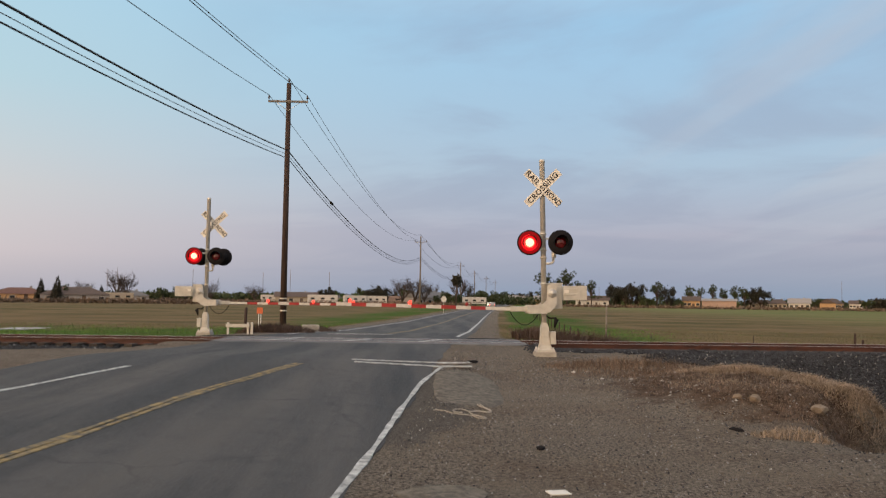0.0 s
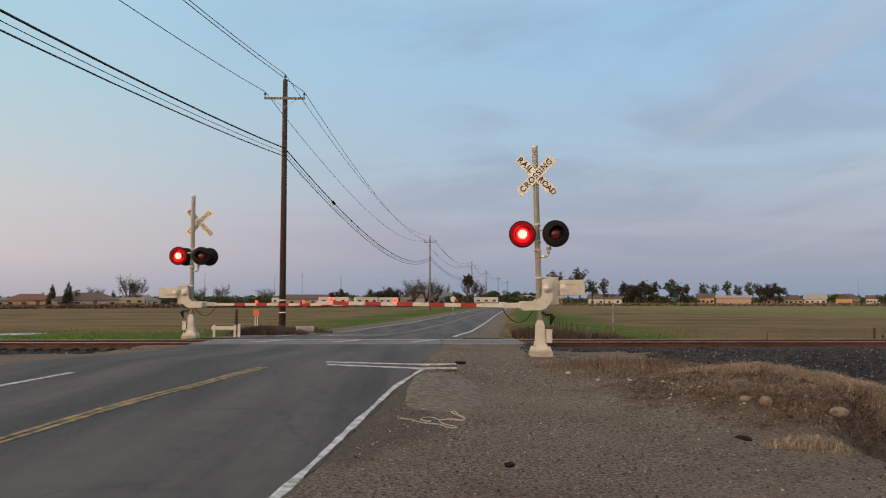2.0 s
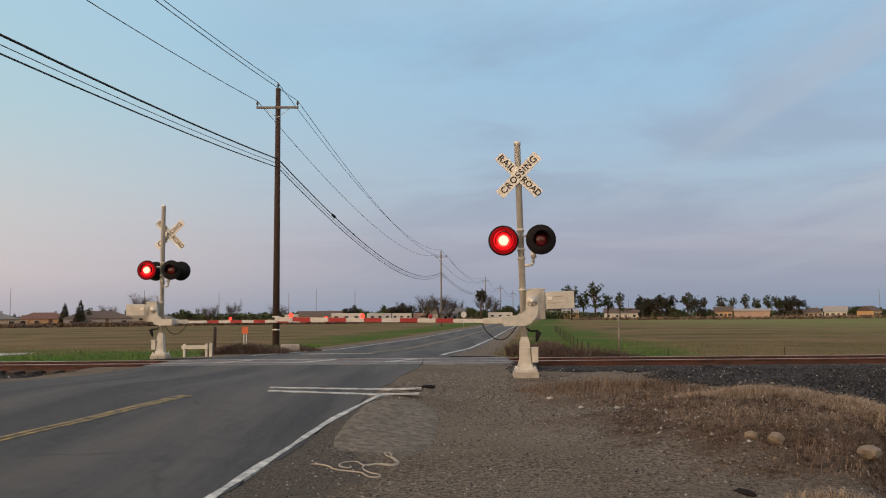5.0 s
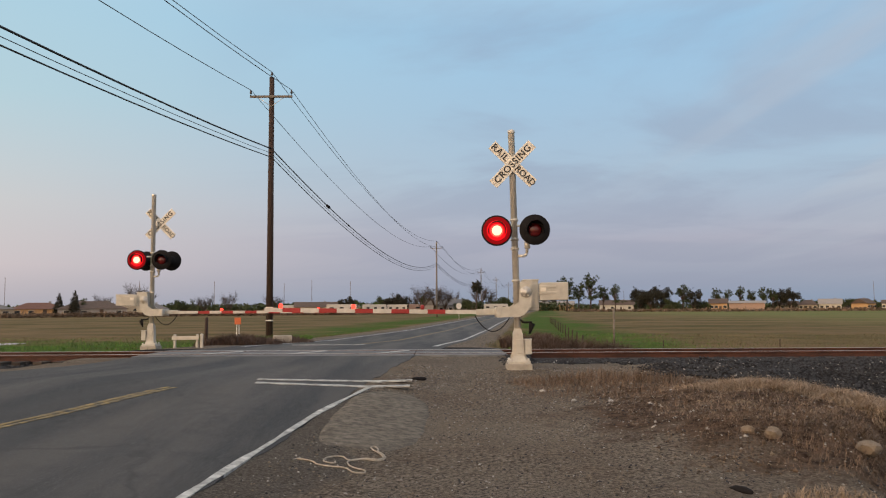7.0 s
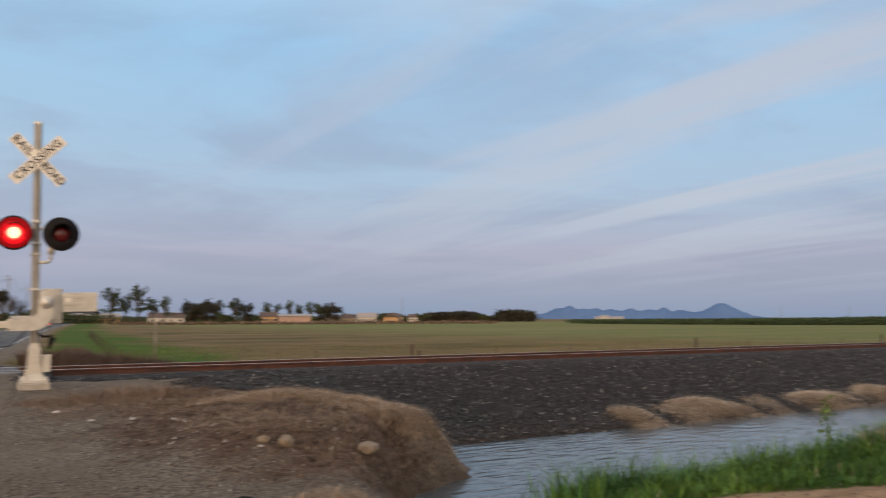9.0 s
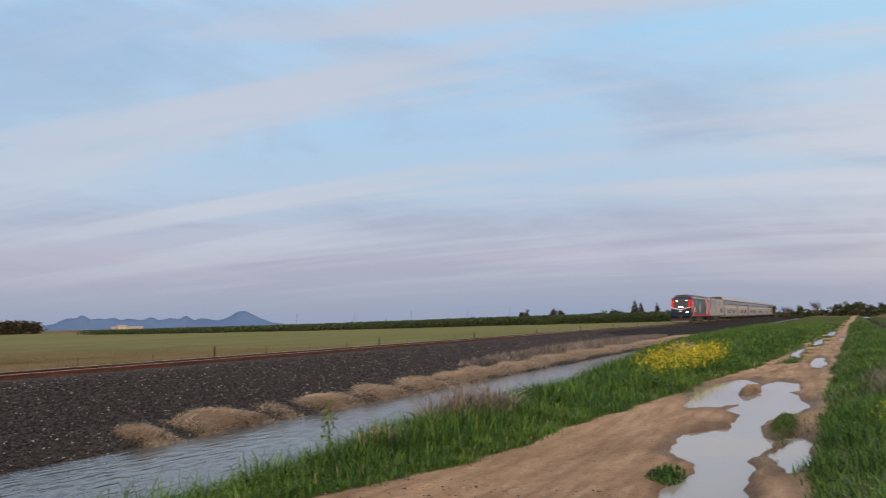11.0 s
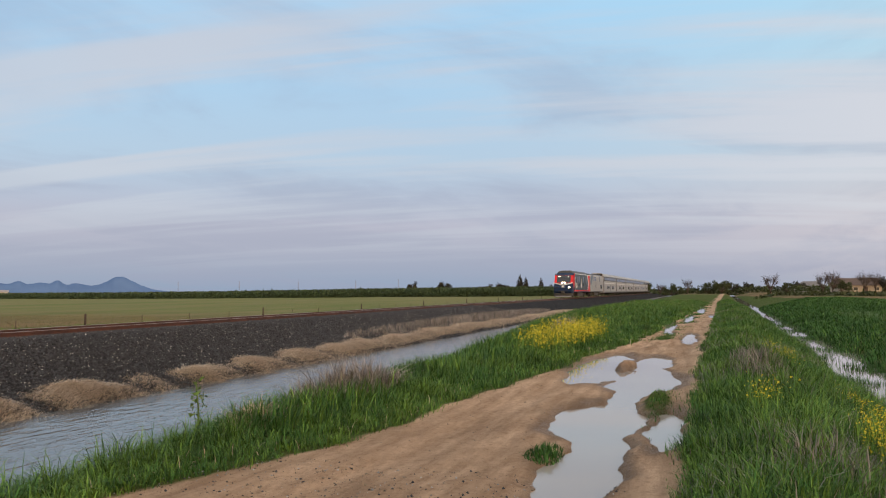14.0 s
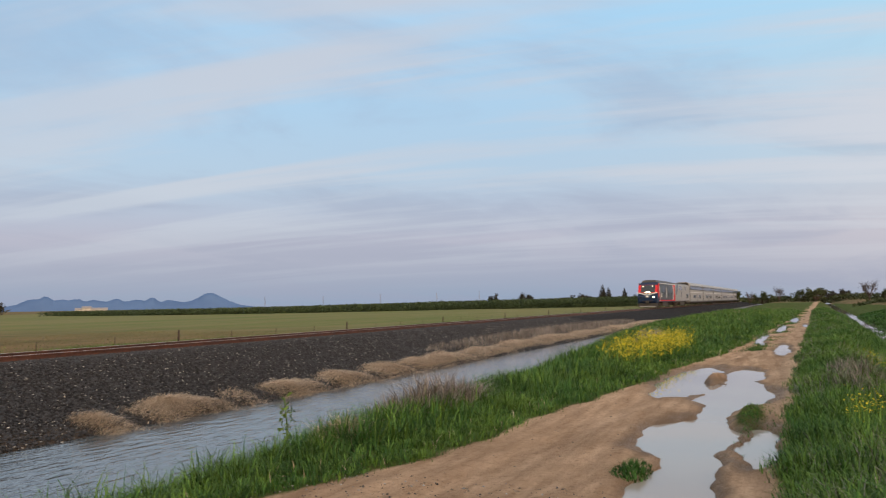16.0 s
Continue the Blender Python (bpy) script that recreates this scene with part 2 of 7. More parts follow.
# distance haze is mixed into the hills' base colour as blue
M_HILL = material("haze_tinted_hills", (0.12, 0.19, 0.33), (0.1, 0.16, 0.29), 0.004, 1.0, spec=0.0)
M_WATER = water("ditch_water", (0.075, 0.085, 0.09), 0.6, 2.6, 0.06, (0.55, 1.9, 1), 20)
M_PUDDLE = water("puddle_water", (0.30, 0.265, 0.23), 0.02, 3.0, 0.015)

# cracks run through the asphalt
t = M_ASPHALT.node_tree
bsdf = t.nodes["Principled BSDF"]
src = bsdf.inputs["Base Color"].links[0].from_socket
gpos = t.nodes.new("ShaderNodeNewGeometry").outputs["Position"]
wn = nd(t, "ShaderNodeTexNoise", Vector=gpos, Scale=1.6, Detail=5.0)
addv = t.nodes.new("ShaderNodeVectorMath")
addv.operation = "MULTIPLY_ADD"
t.links.new(wn.outputs["Color"], addv.inputs[0])
addv.inputs[1].default_value = (0.9, 0.9, 0.0)
t.links.new(gpos, addv.inputs[2])
vor = t.nodes.new("ShaderNodeTexVoronoi")
vor.feature = "DISTANCE_TO_EDGE"
vor.inputs["Scale"].default_value = 0.33
t.links.new(addv.outputs[0], vor.inputs["Vector"])
crack = ramp_node(t, vor.outputs["Distance"], [(0.0, 1.0), (0.012, 0.0)])
gate = nd(t, "ShaderNodeTexNoise", Vector=gpos, Scale=0.35, Detail=2.0)
crack = math_node(t, "MULTIPLY", crack, ramp_node(t, gate.outputs[0], [(0.45, 0.0), (0.6, 0.45)]))
patchy = nd(t, "ShaderNodeTexNoise", Vector=gpos, Scale=2.3, Detail=4.0)
colr = mix_node(t, math_node(t, "MULTIPLY", ramp_node(t, patchy.outputs[0], [(0.52, 0.0), (0.68, 1.0)]), 0.35), src, (0.025, 0.026, 0.028))
sp = t.nodes.new("ShaderNodeSeparateXYZ")
t.links.new(gpos, sp.inputs[0])
across = math_node(t, "DIVIDE", math_node(t, "ADD", math_node(t, "SUBTRACT", sp.outputs[0], math_node(t, "MULTIPLY", sp.outputs[1], 0.1)), 8.45), 7.0)
lane = ramp_node(t, across, [(0.0, 0.5), (0.12, 0.1), (0.28, 0.0), (0.36, 0.8), (0.43, 0.0), (0.57, 0.3), (0.66, 0.05), (0.745, 0.85), (0.82, 0.05), (0.95, 0.05), (1.0, 0.5)], True)
mps = t.nodes.new("ShaderNodeMapping")
mps.inputs["Scale"].default_value = (1.0, 0.16, 1.0)
t.links.new(gpos, mps.inputs[0])
drift = nd(t, "ShaderNodeTexNoise", Vector=mps.outputs[0], Scale=1.3, Detail=5.0)
colr = mix_node(t, math_node(t, "MULTIPLY", lane, ramp_node(t, drift.outputs[0], [(0.32, 0.1), (0.6, 0.9)])), colr, (0.086, 0.077, 0.07))
chip = nd(t, "ShaderNodeTexNoise", Vector=gpos, Scale=34.0, Detail=2.0)
colr = mix_node(t, math_node(t, "MULTIPLY", ramp_node(t, chip.outputs[0], [(0.62, 0.0), (0.7, 1.0)]), 0.5), colr, (0.13, 0.125, 0.12))
t.links.new(mix_node(t, crack, colr, (0.012, 0.012, 0.013)), bsdf.inputs["Base Color"])

# ---------------------------------------------------------------- builders


def mesh_from(name, verts, faces, mats, smooth=False, index=None):
    me = bpy.data.meshes.new(name)
    me.from_pydata([tuple(v) for v in verts], [], [tuple(f) for f in faces])
    for m in mats:
        me.materials.append(m)
    if index is not None:
        me.polygons.foreach_set("material_index", np.asarray(index, dtype=np.int32))
    if smooth:
        me.polygons.foreach_set("use_smooth", np.ones(len(me.polygons), dtype=bool))
    me.update()
    return me


def tris_mesh(name, verts, tris, mats, index=None):
    """A mesh straight from arrays of points and triangles."""
    me = bpy.data.meshes.new(name)
    verts = np.asarray(verts, dtype=np.float32)
    tris = np.asarray(tris, dtype=np.int32)
    me.vertices.add(len(verts))
    me.vertices.foreach_set("co", verts.ravel())
    me.loops.add(tris.size)
    me.loops.foreach_set("vertex_index", tris.ravel())
    me.polygons.add(len(tris))
    me.polygons.foreach_set("loop_start", np.arange(0, tris.size, 3, dtype=np.int32))
    for m in mats:
        me.materials.append(m)
    if index is not None:
        me.polygons.foreach_set("material_index", np.asarray(index, dtype=np.int32))
    me.update(calc_edges=True)
    me.validate()
    return me


def box(bm, c, s, bev=0.0, m=None):
    r = bmesh.ops.create_cube(bm, size=1.0)
    mm = Matrix.Translation(c) @ Matrix.Diagonal((*s, 1))
    if m is not None:
        mm = m @ mm
    bmesh.ops.transform(bm, matrix=mm, verts=r["verts"])
    if bev:
        ed = {e for v in r["verts"] for e in v.link_edges}
        bmesh.ops.bevel(bm, geom=list(ed), offset=bev, segments=2, profile=0.5, affect="EDGES")
    return bm


def rod(bm, a, b, r0, r1=None, n=10, caps=True):
    a, b = Vector(a), Vector(b)
    r1 = r0 if r1 is None else r1
    q = (b - a).to_track_quat("Z", "Y")
    ring = []
    for p, r in ((a, r0), (b, r1)):
        ring.append([bm.verts.new(p + q @ Vector((r * math.cos(2 * math.pi * i / n), r * math.sin(2 * math.pi * i / n), 0))) for i in range(n)])
    for i in range(n):
        f = bm.faces.new((ring[0][i], ring[0][(i + 1) % n], ring[1][(i + 1) % n], ring[1][i]))
        f.smooth = True
    if caps:
        bm.faces.new(ring[0][::-1])
        bm.faces.new(ring[1])
    return bm


def tube(bm, pts, r, n=6):
    for a, b in zip(pts, pts[1:]):
        rod(bm, a, b, r, r, n)
    return bm


def lathe(bm, prof, n=24, m=None):
    """Turned round z from (radius, height) pairs."""
    rings = []
    for r, z in prof:
        rings.append([bm.verts.new((r * math.cos(2 * math.pi * i / n), r * math.sin(2 * math.pi * i / n), z)) for i in range(n)])
    for a, b in zip(rings, rings[1:]):
        for i in range(n):
            f = bm.faces.new((a[i], a[(i + 1) % n], b[(i + 1) % n], b[i]))
            f.smooth = True
    bm.faces.new(rings[0][::-1])
    bm.faces.new(rings[-1])
    if m is not None:
        bmesh.ops.transform(bm, matrix=m, verts=[v for r in rings for v in r])
    return bm


def prism(bm, poly, a, b, axis="y"):
    """A flat outline (pairs) pushed from a to b along one axis; the pairs are the two other axes in order."""
    def at(p, d):
        return {"x": (d, p[0], p[1]), "y": (p[0], d, p[1]), "z": (p[0], p[1], d)}[axis]
    va = [bm.verts.new(at(p, a)) for p in poly]
    vb = [bm.verts.new(at(p, b)) for p in poly]
    n = len(poly)
    for i in range(n):
        bm.faces.new((va[i], va[(i + 1) % n], vb[(i + 1) % n], vb[i]))
    bm.faces.new(va[::-1])
    bm.faces.new(vb)
    bmesh.ops.recalc_face_normals(bm, faces=bm.faces[:])
    return bm


def finish(name, bm, mat):
    me = bpy.data.meshes.new(name)
    bm.to_mesh(me)
    bm.free()
    for m in (mat if isinstance(mat, (list, tuple)) else [mat]):
        me.materials.append(m)
    return me


def part(name, bm, mat, parent, label="", m=None):
    me = bm if isinstance(bm, bpy.types.Mesh) else finish(name, bm, mat)
    ob = new(name, me)
    ob.parent = parent
    if m is not None:
        ob.matrix_basis = m
    if label:
        tagged(ob, label)
    return ob


def thing(name, label, category, m=None, group="", kind="", data=None):
    ob = new(name, data)
    if m is not None:
        ob.matrix_basis = m
    return tagged(ob, label, category, group, kind)


def B():
    return bmesh.new()


# ---------------------------------------------------------------- the lie of the land
TRACK_Y, RAIL_Z = 25.2, 0.12
WATER_Z, PUDDLE_Z, DRAIN_Z = -1.2, -0.25, -1.02


def sstep(a, b, v):
    t = np.clip((np.asarray(v, dtype=float) - a) / (b - a), 0, 1)
    return t * t * (3 - 2 * t)


def wob(x, y, s, seed=0.0):
    """Cheap smooth wobble, about -1 to 1."""
    x, y = np.asarray(x, dtype=float) * s + seed, np.asarray(y, dtype=float) * s - seed
    return (np.sin(x * 1.7 + 1.3 * np.sin(y * 1.1)) + np.sin(y * 2.1 + 1.7 * np.sin(x * 0.9 + 2)) + 0.6 * np.sin(x * 3.9 - y * 3.1) + 0.5 * np.sin(x * 5.3 + y * 6.7 + seed)) / 3.1


def road_z(y):
    return np.interp(y, [-60, 8, 12, 16.3, 20, 23.6, 26.8, 31, 42, 70, 140, 400], [-0.3, -0.23, -0.16, 0.0, 0.07, 0.1, 0.1, 0.03, -0.25, -0.55, -0.75, -0.75])


def road_x(y):
    """The right-hand white edge line."""
    y = np.asarray(y, dtype=float)
    return -1.45 + 0.1 * y + 0.00008 * np.clip(y - 60, 0, None) ** 2


def road_h(x, y):
    """Height of the asphalt, with its crown before the crossing."""
    d = np.clip(road_x(y) - np.asarray(x, dtype=float) + 0.2, 0, 3.2)
    return road_z(y) + 0.075 * d * (1 - sstep(14.5, 22, y))


def dirt_left(x):
    return np.interp(x, [-10, 5, 7.8, 9.4, 12.5, 16, 22.7, 30, 55, 100, 300], [8.7, 8.7, 8.15, 7.55, 7.2, 6.85, 6.3, 5.6, 4.7, 3.2, -2.0]) + 0.16 * wob(x, 0, 0.9)


def dirt_right(x):
    return np.interp(x, [-10, 5, 9, 16, 25, 55, 100, 300], [2.0, 3.9, 4.25, 4.1, 3.95, 3.15, 2.25, -3.5]) + 0.14 * wob(x, 3, 1.1)


def drain_c(x):
    x = np.asarray(x, dtype=float)
    return 0.25 - 0.023 * (x - 10) + 0.14 * np.sin(x * 0.31) + 0.08 * np.sin(x * 0.83 + 1)


def ditch_shift(x):
    """How far the verge widens into the ditch along the way."""
    return np.interp(x, [18, 30, 45, 60, 90], [0, 1.0, 2.6, 3.2, 3.0]) + 0.25 * wob(x, 0, 0.35)


def bank_end(y):
    """Where the gravel shoulder ends and the ditch begins."""
    return np.interp(y, [4, 9.5, 11.5, 12.5, 13.6, 14.4, 15, 17, 20, 23], [4.5, 5.5, 6.4, 6.7, 7.2, 8.7, 9.1, 8.8, 8.9, 9.4])


POOLS = [(10.0, 4.9, 2.4, 0.30), (12.8, 5.12, 1.35, 0.52), (14.9, 5.02, 1.6, 0.2), (17.2, 4.85, 1.7, 0.58), (19.8, 5.8, 2.6, 0.6), (20.8, 4.95, 1.8, 0.36), (12.3, 4.27, 1.4, 0.2), (30.5, 4.3, 2.8, 0.22), (38.5, 5.2, 4.0, 0.2), (50, 4.6, 6.0, 0.24), (70, 4.0, 9.0, 0.3), (54, 3.35, 3.0, 0.2), (33.5, 5.0, 1.2, 0.12)]
ISLES = [(20.0, 5.42, 1.3, 0.13), (14.2, 4.55, 1.2, 0.14)]


def pool_mask(x, y):
    """1 in the middle of a puddle, 0 outside."""
    jx, jy = x + 0.25 * wob(x, y, 1.6), y + 0.10 * wob(x, y, 2.3, 5.0)
    best = np.full(np.broadcast(x, y).shape, -5.0)
    for cx, cy, rx, ry in POOLS:
        best = np.maximum(best, 1.25 - np.sqrt(((jx - cx) / rx) ** 2 + ((jy - cy) / ry) ** 2))
    for cx, cy, rx, ry in ISLES:
        best = np.minimum(best, np.sqrt(((jx - cx) / rx) ** 2 + ((jy - cy) / ry) ** 2) - 0.75)
    return best


def land(x, y):
    """Height of the ground."""
    x, y = np.broadcast_arrays(np.asarray(x, dtype=float), np.asarray(y, dtype=float))
    # south side, east of the shoulder: dirt track, grass verge, ditch, toe of the bank
    y2 = y - ditch_shift(x) * sstep(7.0, 11.5, y) * (1 - sstep(15.5, 17.4, y))
    z = np.interp(y2, [8.1, 8.9, 9.6, 11.4, 13, 16.4, 17.4, 22.4, 23.0], [-0.2, -0.24, -0.48, -1.45, -1.6, -1.6, -1.15, -0.16, -0.06])
    c = drain_c(x)
    v = y - c
    zr = np.interp(v, [-60, -9, -6.2, -1.2, -0.6, 0.45, 0.95, 2.8, 3.7, 4.6], [0.25, 0.3, 0.25, -0.85, -1.3, -1.3, -0.8, -0.04, -0.12, -0.2])
    z = np.where(y < 6, zr, z)
    dm = sstep(-0.25, 0.25, dirt_left(x) - y) * sstep(-0.25, 0.25, y - dirt_right(x))
    mid = (dirt_left(x) + dirt_right(x)) / 2
    rut = np.exp(-((y - mid - 0.75) / 0.2) ** 2) + np.exp(-((y - mid + 0.75) / 0.2) ** 2)
    z = z + dm * (0.018 * wob(x, y, 1.3) + 0.018 * wob(x * 0.25, y, 8.0, 2) - 0.045 * rut + 0.012 * wob(x, y, 7.0, 3))
    pm = pool_mask(x, y)
    z = z - 0.17 * sstep(-0.15, 0.75, pm) * sstep(7, 8, x)
    for cx, cy, rx0, ry0 in ISLES:
        z = z + 0.08 * np.exp(-(((x - cx) / rx0) ** 2 + ((y - cy) / (ry0 * 1.2)) ** 2)) * (1 + 0.5 * wob(x, y, 3.0))
    z = np.where((pm < -0.12) & (y > 3) & (y < 7.6), np.maximum(z, PUDDLE_Z + 0.02), z)
    # the gravel shoulder and the low berm at the ditch's end
    zs = np.interp(y, [-30, 2, 10, 14, 18, 21, 23], [-0.3, -0.24, -0.27, -0.24, -0.12, -0.02, 0.0])
    zs = zs + 0.15 * np.exp(-(((x - 6.0) / 1.6) ** 2 + ((y - 15.4) / 2.4) ** 2)) + 0.12 * np.exp(-(((x - 5.0) / 2.0) ** 2 + ((y - 14.0) / 2.0) ** 2)) + 0.15 * np.exp(-(((x - 5.3) / 1.1) ** 2 + ((y - 12.4) / 1.2) ** 2))
    zs = zs + (0.02 + 0.05 * sstep(2.5, 5, x)) * wob(x, y, 1.1, 4) * sstep(1.5, 3, x) + 0.045 * sstep(4.2, 5.6, x) * sstep(11, 12.5, y) * (wob(x, y, 3.3, 2) + 0.6 * wob(x, y, 7.9, 6))
    k = sstep(-0.9, 0.9, x - bank_end(y) - 0.3 * wob(x, y, 0.8, 1))
    k = np.where(y > 9.2, k, np.where(y < 2.4, sstep(5.0, 9.5, x + 0.9 * wob(x, y, 0.7, 5)), sstep(2.0, 6.0, x)))
    z = zs * (1 - k) + z * k
    # the track bed
    u = np.abs(y - TRACK_Y)
    zb = np.interp(u, [0, 2.1, 2.7, 5.5, 7.0], [-0.05, -0.06, -0.14, -0.6, -0.75])
    north = y > TRACK_Y
    field = -0.72 + 0.1 * wob(x, y, 0.03) + 0.03 * wob(x, y, 0.4, 2)
    z = np.where(north, np.maximum(np.where(u < 7, zb, -9), np.where(u > 5, field, -9)), z)
    z = np.where((~north) & (u < 2.7), zb, z)
    # the road on its low fill
    dx = x - (road_x(y) - 3.5)
    rz = road_h(x, y)
    w = 1 - sstep(4.6, 8.5, np.abs(dx))
    w = np.where(north, w, np.where(dx > 0, 1 - sstep(3.7, 5.2, dx), 1 - sstep(4.0, 9, -dx)))
    z = z * (1 - w) + (rz - 0.006) * w
    west = (~north) & (x < -4)
    z = np.where(west & (u > 2.4), np.minimum(z, rz - 0.05), z)
    z = np.where((~north) & (u < 4.5) & (dx < -4.8), np.minimum(z, np.interp(u, [0, 2.2, 3.0, 4.5], [-0.08, -0.14, -0.15, 0.0])), z)
    # cut away a little under the crossing surface and asphalt
    z = np.where((dx < 3.4) & (dx > -3.3), rz - 0.08, z)
    z = np.where((~north) & (u < 3.6) & (dx > 3.2) & (dx < 6.4), np.maximum(z, np.interp(u, [1.5, 3.6], [0.08, -0.06])), z)
    z = np.where((u < 1.4) & (np.abs(dx) < 6), np.minimum(z, -0.08), z)
    return z


def axis_steps(knots):
    out = [knots[0][0]]
    for (a, s), (b, _) in zip(knots, knots[1:]):
        n = max(1, int(round((b - a) / s)))
        out += [a + (b - a) * (i + 1) / n for i in range(n)]
    return np.array(out)


gx = axis_steps([(-4000, 700), (-500, 60), (-80, 8), (-24, 0.6), (-9, 0.25), (8, 0.1), (24, 0.2), (44, 0.6), (80, 3), (160, 12), (500, 100), (1200, 560), (4000, 1)])
gy = axis_steps([(-3000, 560), (-200, 20), (-40, 3), (-12, 0.5), (-2, 0.2), (3.4, 0.08), (7.4, 0.2), (24, 0.25), (34, 0.7), (60, 4), (150, 16), (500, 100), (1200, 560), (4000, 1)])
GX, GY = np.meshgrid(gx, gy)
GZ = land(GX, GY)
ny, nx = GX.shape
vv = np.stack([GX.ravel(), GY.ravel(), GZ.ravel()], 1)
ii = (np.arange(ny - 1)[:, None] * nx + np.arange(nx - 1)[None, :]).ravel()
tr = np.concatenate([np.stack([ii, ii + 1, ii + nx + 1], 1), np.stack([ii, ii + nx + 1, ii + nx], 1)])


def verge_mask(x, y):
    """Where green grass grows."""
    g = sstep(-0.1, 0.25, y - dirt_left(x)) * (1 - sstep(11.0, 11.8, y - ditch_shift(x))) * sstep(-0.6, 0.8, x - np.interp(y, [7, 9, 10, 11, 12], [5.6, 5.8, 7.0, 8.4, 9.2]))
    c = drain_c(x)
    r = sstep(-0.05, 0.3, dirt_right(x) - y) * sstep(3.4, 6.2, x + 0.9 * wob(x, y, 0.55, 3) + 0.35 * wob(x, y, 1.9, 1))
    mid = sstep(24, 27, x) * np.exp(-((y - (dirt_left(x) + dirt_right(x)) / 2 - 0.35) / 0.33) ** 2) * sstep(-0.25, 0.35, wob(x, y, 0.55, 3))
    tuft = np.exp(-(((x - 14.2) / 1.3) ** 2 + ((y - 4.5) / 0.22) ** 2))
    g = g * sstep(0.0, 1.2, x - 5.8)
    return np.clip(np.maximum.reduce([g * (y < 16.6), r, mid * 0.9, tuft]), 0, 1)


def zone_masks(x, y):
    u = np.abs(y - TRACK_Y)
    green = verge_mask(x, y) * (y < 16.6)
    bal = ((y > 14.5) & (y < TRACK_Y)) * sstep(-0.4, 0.5, x - bank_end(y) + 3.0 * sstep(18.0, 19.4, y) + 0.4 * wob(x, y, 0.9)) * sstep(16.4, 17.4, y + 0.25 * wob(x, y, 1.3))
    dx = x - (road_x(y) - 3.5)
    bal = np.maximum(bal, (1 - sstep(2.6, 3.4, u + 0.3 * wob(x, y, 1.5)))) * (1 - (y < TRACK_Y) * (1 - sstep(5.6, 6.4, np.abs(dx))))
    fieldm = (y > TRACK_Y) * sstep(2.9, 4.2, u) * (sstep(4.6, 5.6, np.abs(dx)))
    fieldm = np.maximum(fieldm, (y < -8) * 1.0)
    fieldm = np.maximum(fieldm, (y < 14) * (x > 300))
    lush = (y > TRACK_Y) * sstep(4.5, 7, np.abs(dx)) * np.maximum(np.exp(-((np.abs(dx) - 9) / 8) ** 2), np.where(dx < 0, 1.7, 1.2) * np.exp(-((u - 9) / np.where(dx < 0, 20, 8)) ** 2)) * (0.72 + 0.3 * wob(x, y, 0.11) + 0.15 * wob(x * 0.4, y, 0.5, 5))
    tan = sstep(4.8, 8.5, x + 0.7 * wob(x, y, 0.6)) * (1 - sstep(9.2, 10.2, y))
    brown = np.exp(-(((x - 5.8) / 2.3) ** 2 + ((y - 14.3) / 3.7) ** 2)) * (x > 0) * (y < 22)
    meadow = (y > TRACK_Y + 5) * sstep(30, 85, x) * (1 - sstep(380, 500, y))
    edge = x - road_x(y)
    crumble = sstep(-0.6, 0.1, edge) * (1 - sstep(0.4, 1.1, edge + 0.4 * wob(x, y, 0.7, 2))) * sstep(7.5, 10, y) * (1 - sstep(15.5, 17.5, y))
    return green, bal, fieldm, np.clip(lush, 0, 1), tan, np.clip(brown * 1.2, 0, 1), meadow, crumble


me = tris_mesh("ground", vv, tr, [])
me.polygons.foreach_set("use_smooth", np.ones(len(me.polygons), dtype=bool))
zm = zone_masks(vv[:, 0], vv[:, 1])
for nm, arr in zip(("green", "ballast", "field", "lush", "tan", "brown", "meadow", "crumble"), zm):
    at = me.attributes.new(nm, "FLOAT", "POINT")
    at.data.foreach_set("value", np.asarray(arr, dtype=np.float32))
wet = np.clip(sstep(-0.35, 0.1, pool_mask(vv[:, 0], vv[:, 1])) * (vv[:, 0] > 7) + (1 - sstep(WATER_Z + 0.1, WATER_Z + 0.24, vv[:, 2])) * (vv[:, 1] > 9) * 1.25, 0, 1)
dl = dirt_left(vv[:, 0]) - vv[:, 1] + 0.06 * wob(vv[:, 0], vv[:, 1] * 0, 0.5, 2)
tread = sum(k * np.exp(-((dl - o) / w) ** 2) for o, w, k in ((0.75, 0.09, 0.8), (1.02, 0.07, 0.7), (1.55, 0.1, 0.6), (1.85, 0.08, 0.9), (2.3, 0.12, 0.5))) * (0.55 + 0.6 * wob(vv[:, 0], vv[:, 1] * 0, 0.8, 6)) * (vv[:, 0] > 5)
at = me.attributes.new("tread", "FLOAT", "POINT")
at.data.foreach_set("value", np.clip(tread, 0, 1).astype(np.float32))
at = me.attributes.new("wet", "FLOAT", "POINT")
at.data.foreach_set("value", wet.astype(np.float32))

gm = bpy.data.materials.new("ground_soil")
gm.use_nodes = True
t = gm.node_tree
bs = t.nodes["Principled BSDF"]
pos = t.nodes.new("ShaderNodeNewGeometry").outputs["Position"]


def att(nm):
    n = t.nodes.new("ShaderNodeAttribute")
    n.attribute_name = nm
    return n.outputs["Fac"]


def nzr(scale, lo, hi, detail=6.0, vec=None):
    n = nd(t, "ShaderNodeTexNoise", Vector=vec or pos, Scale=scale, Detail=detail, Roughness=0.62)
    return ramp_node(t, n.outputs[0], [(lo, 0.0), (hi, 1.0)])


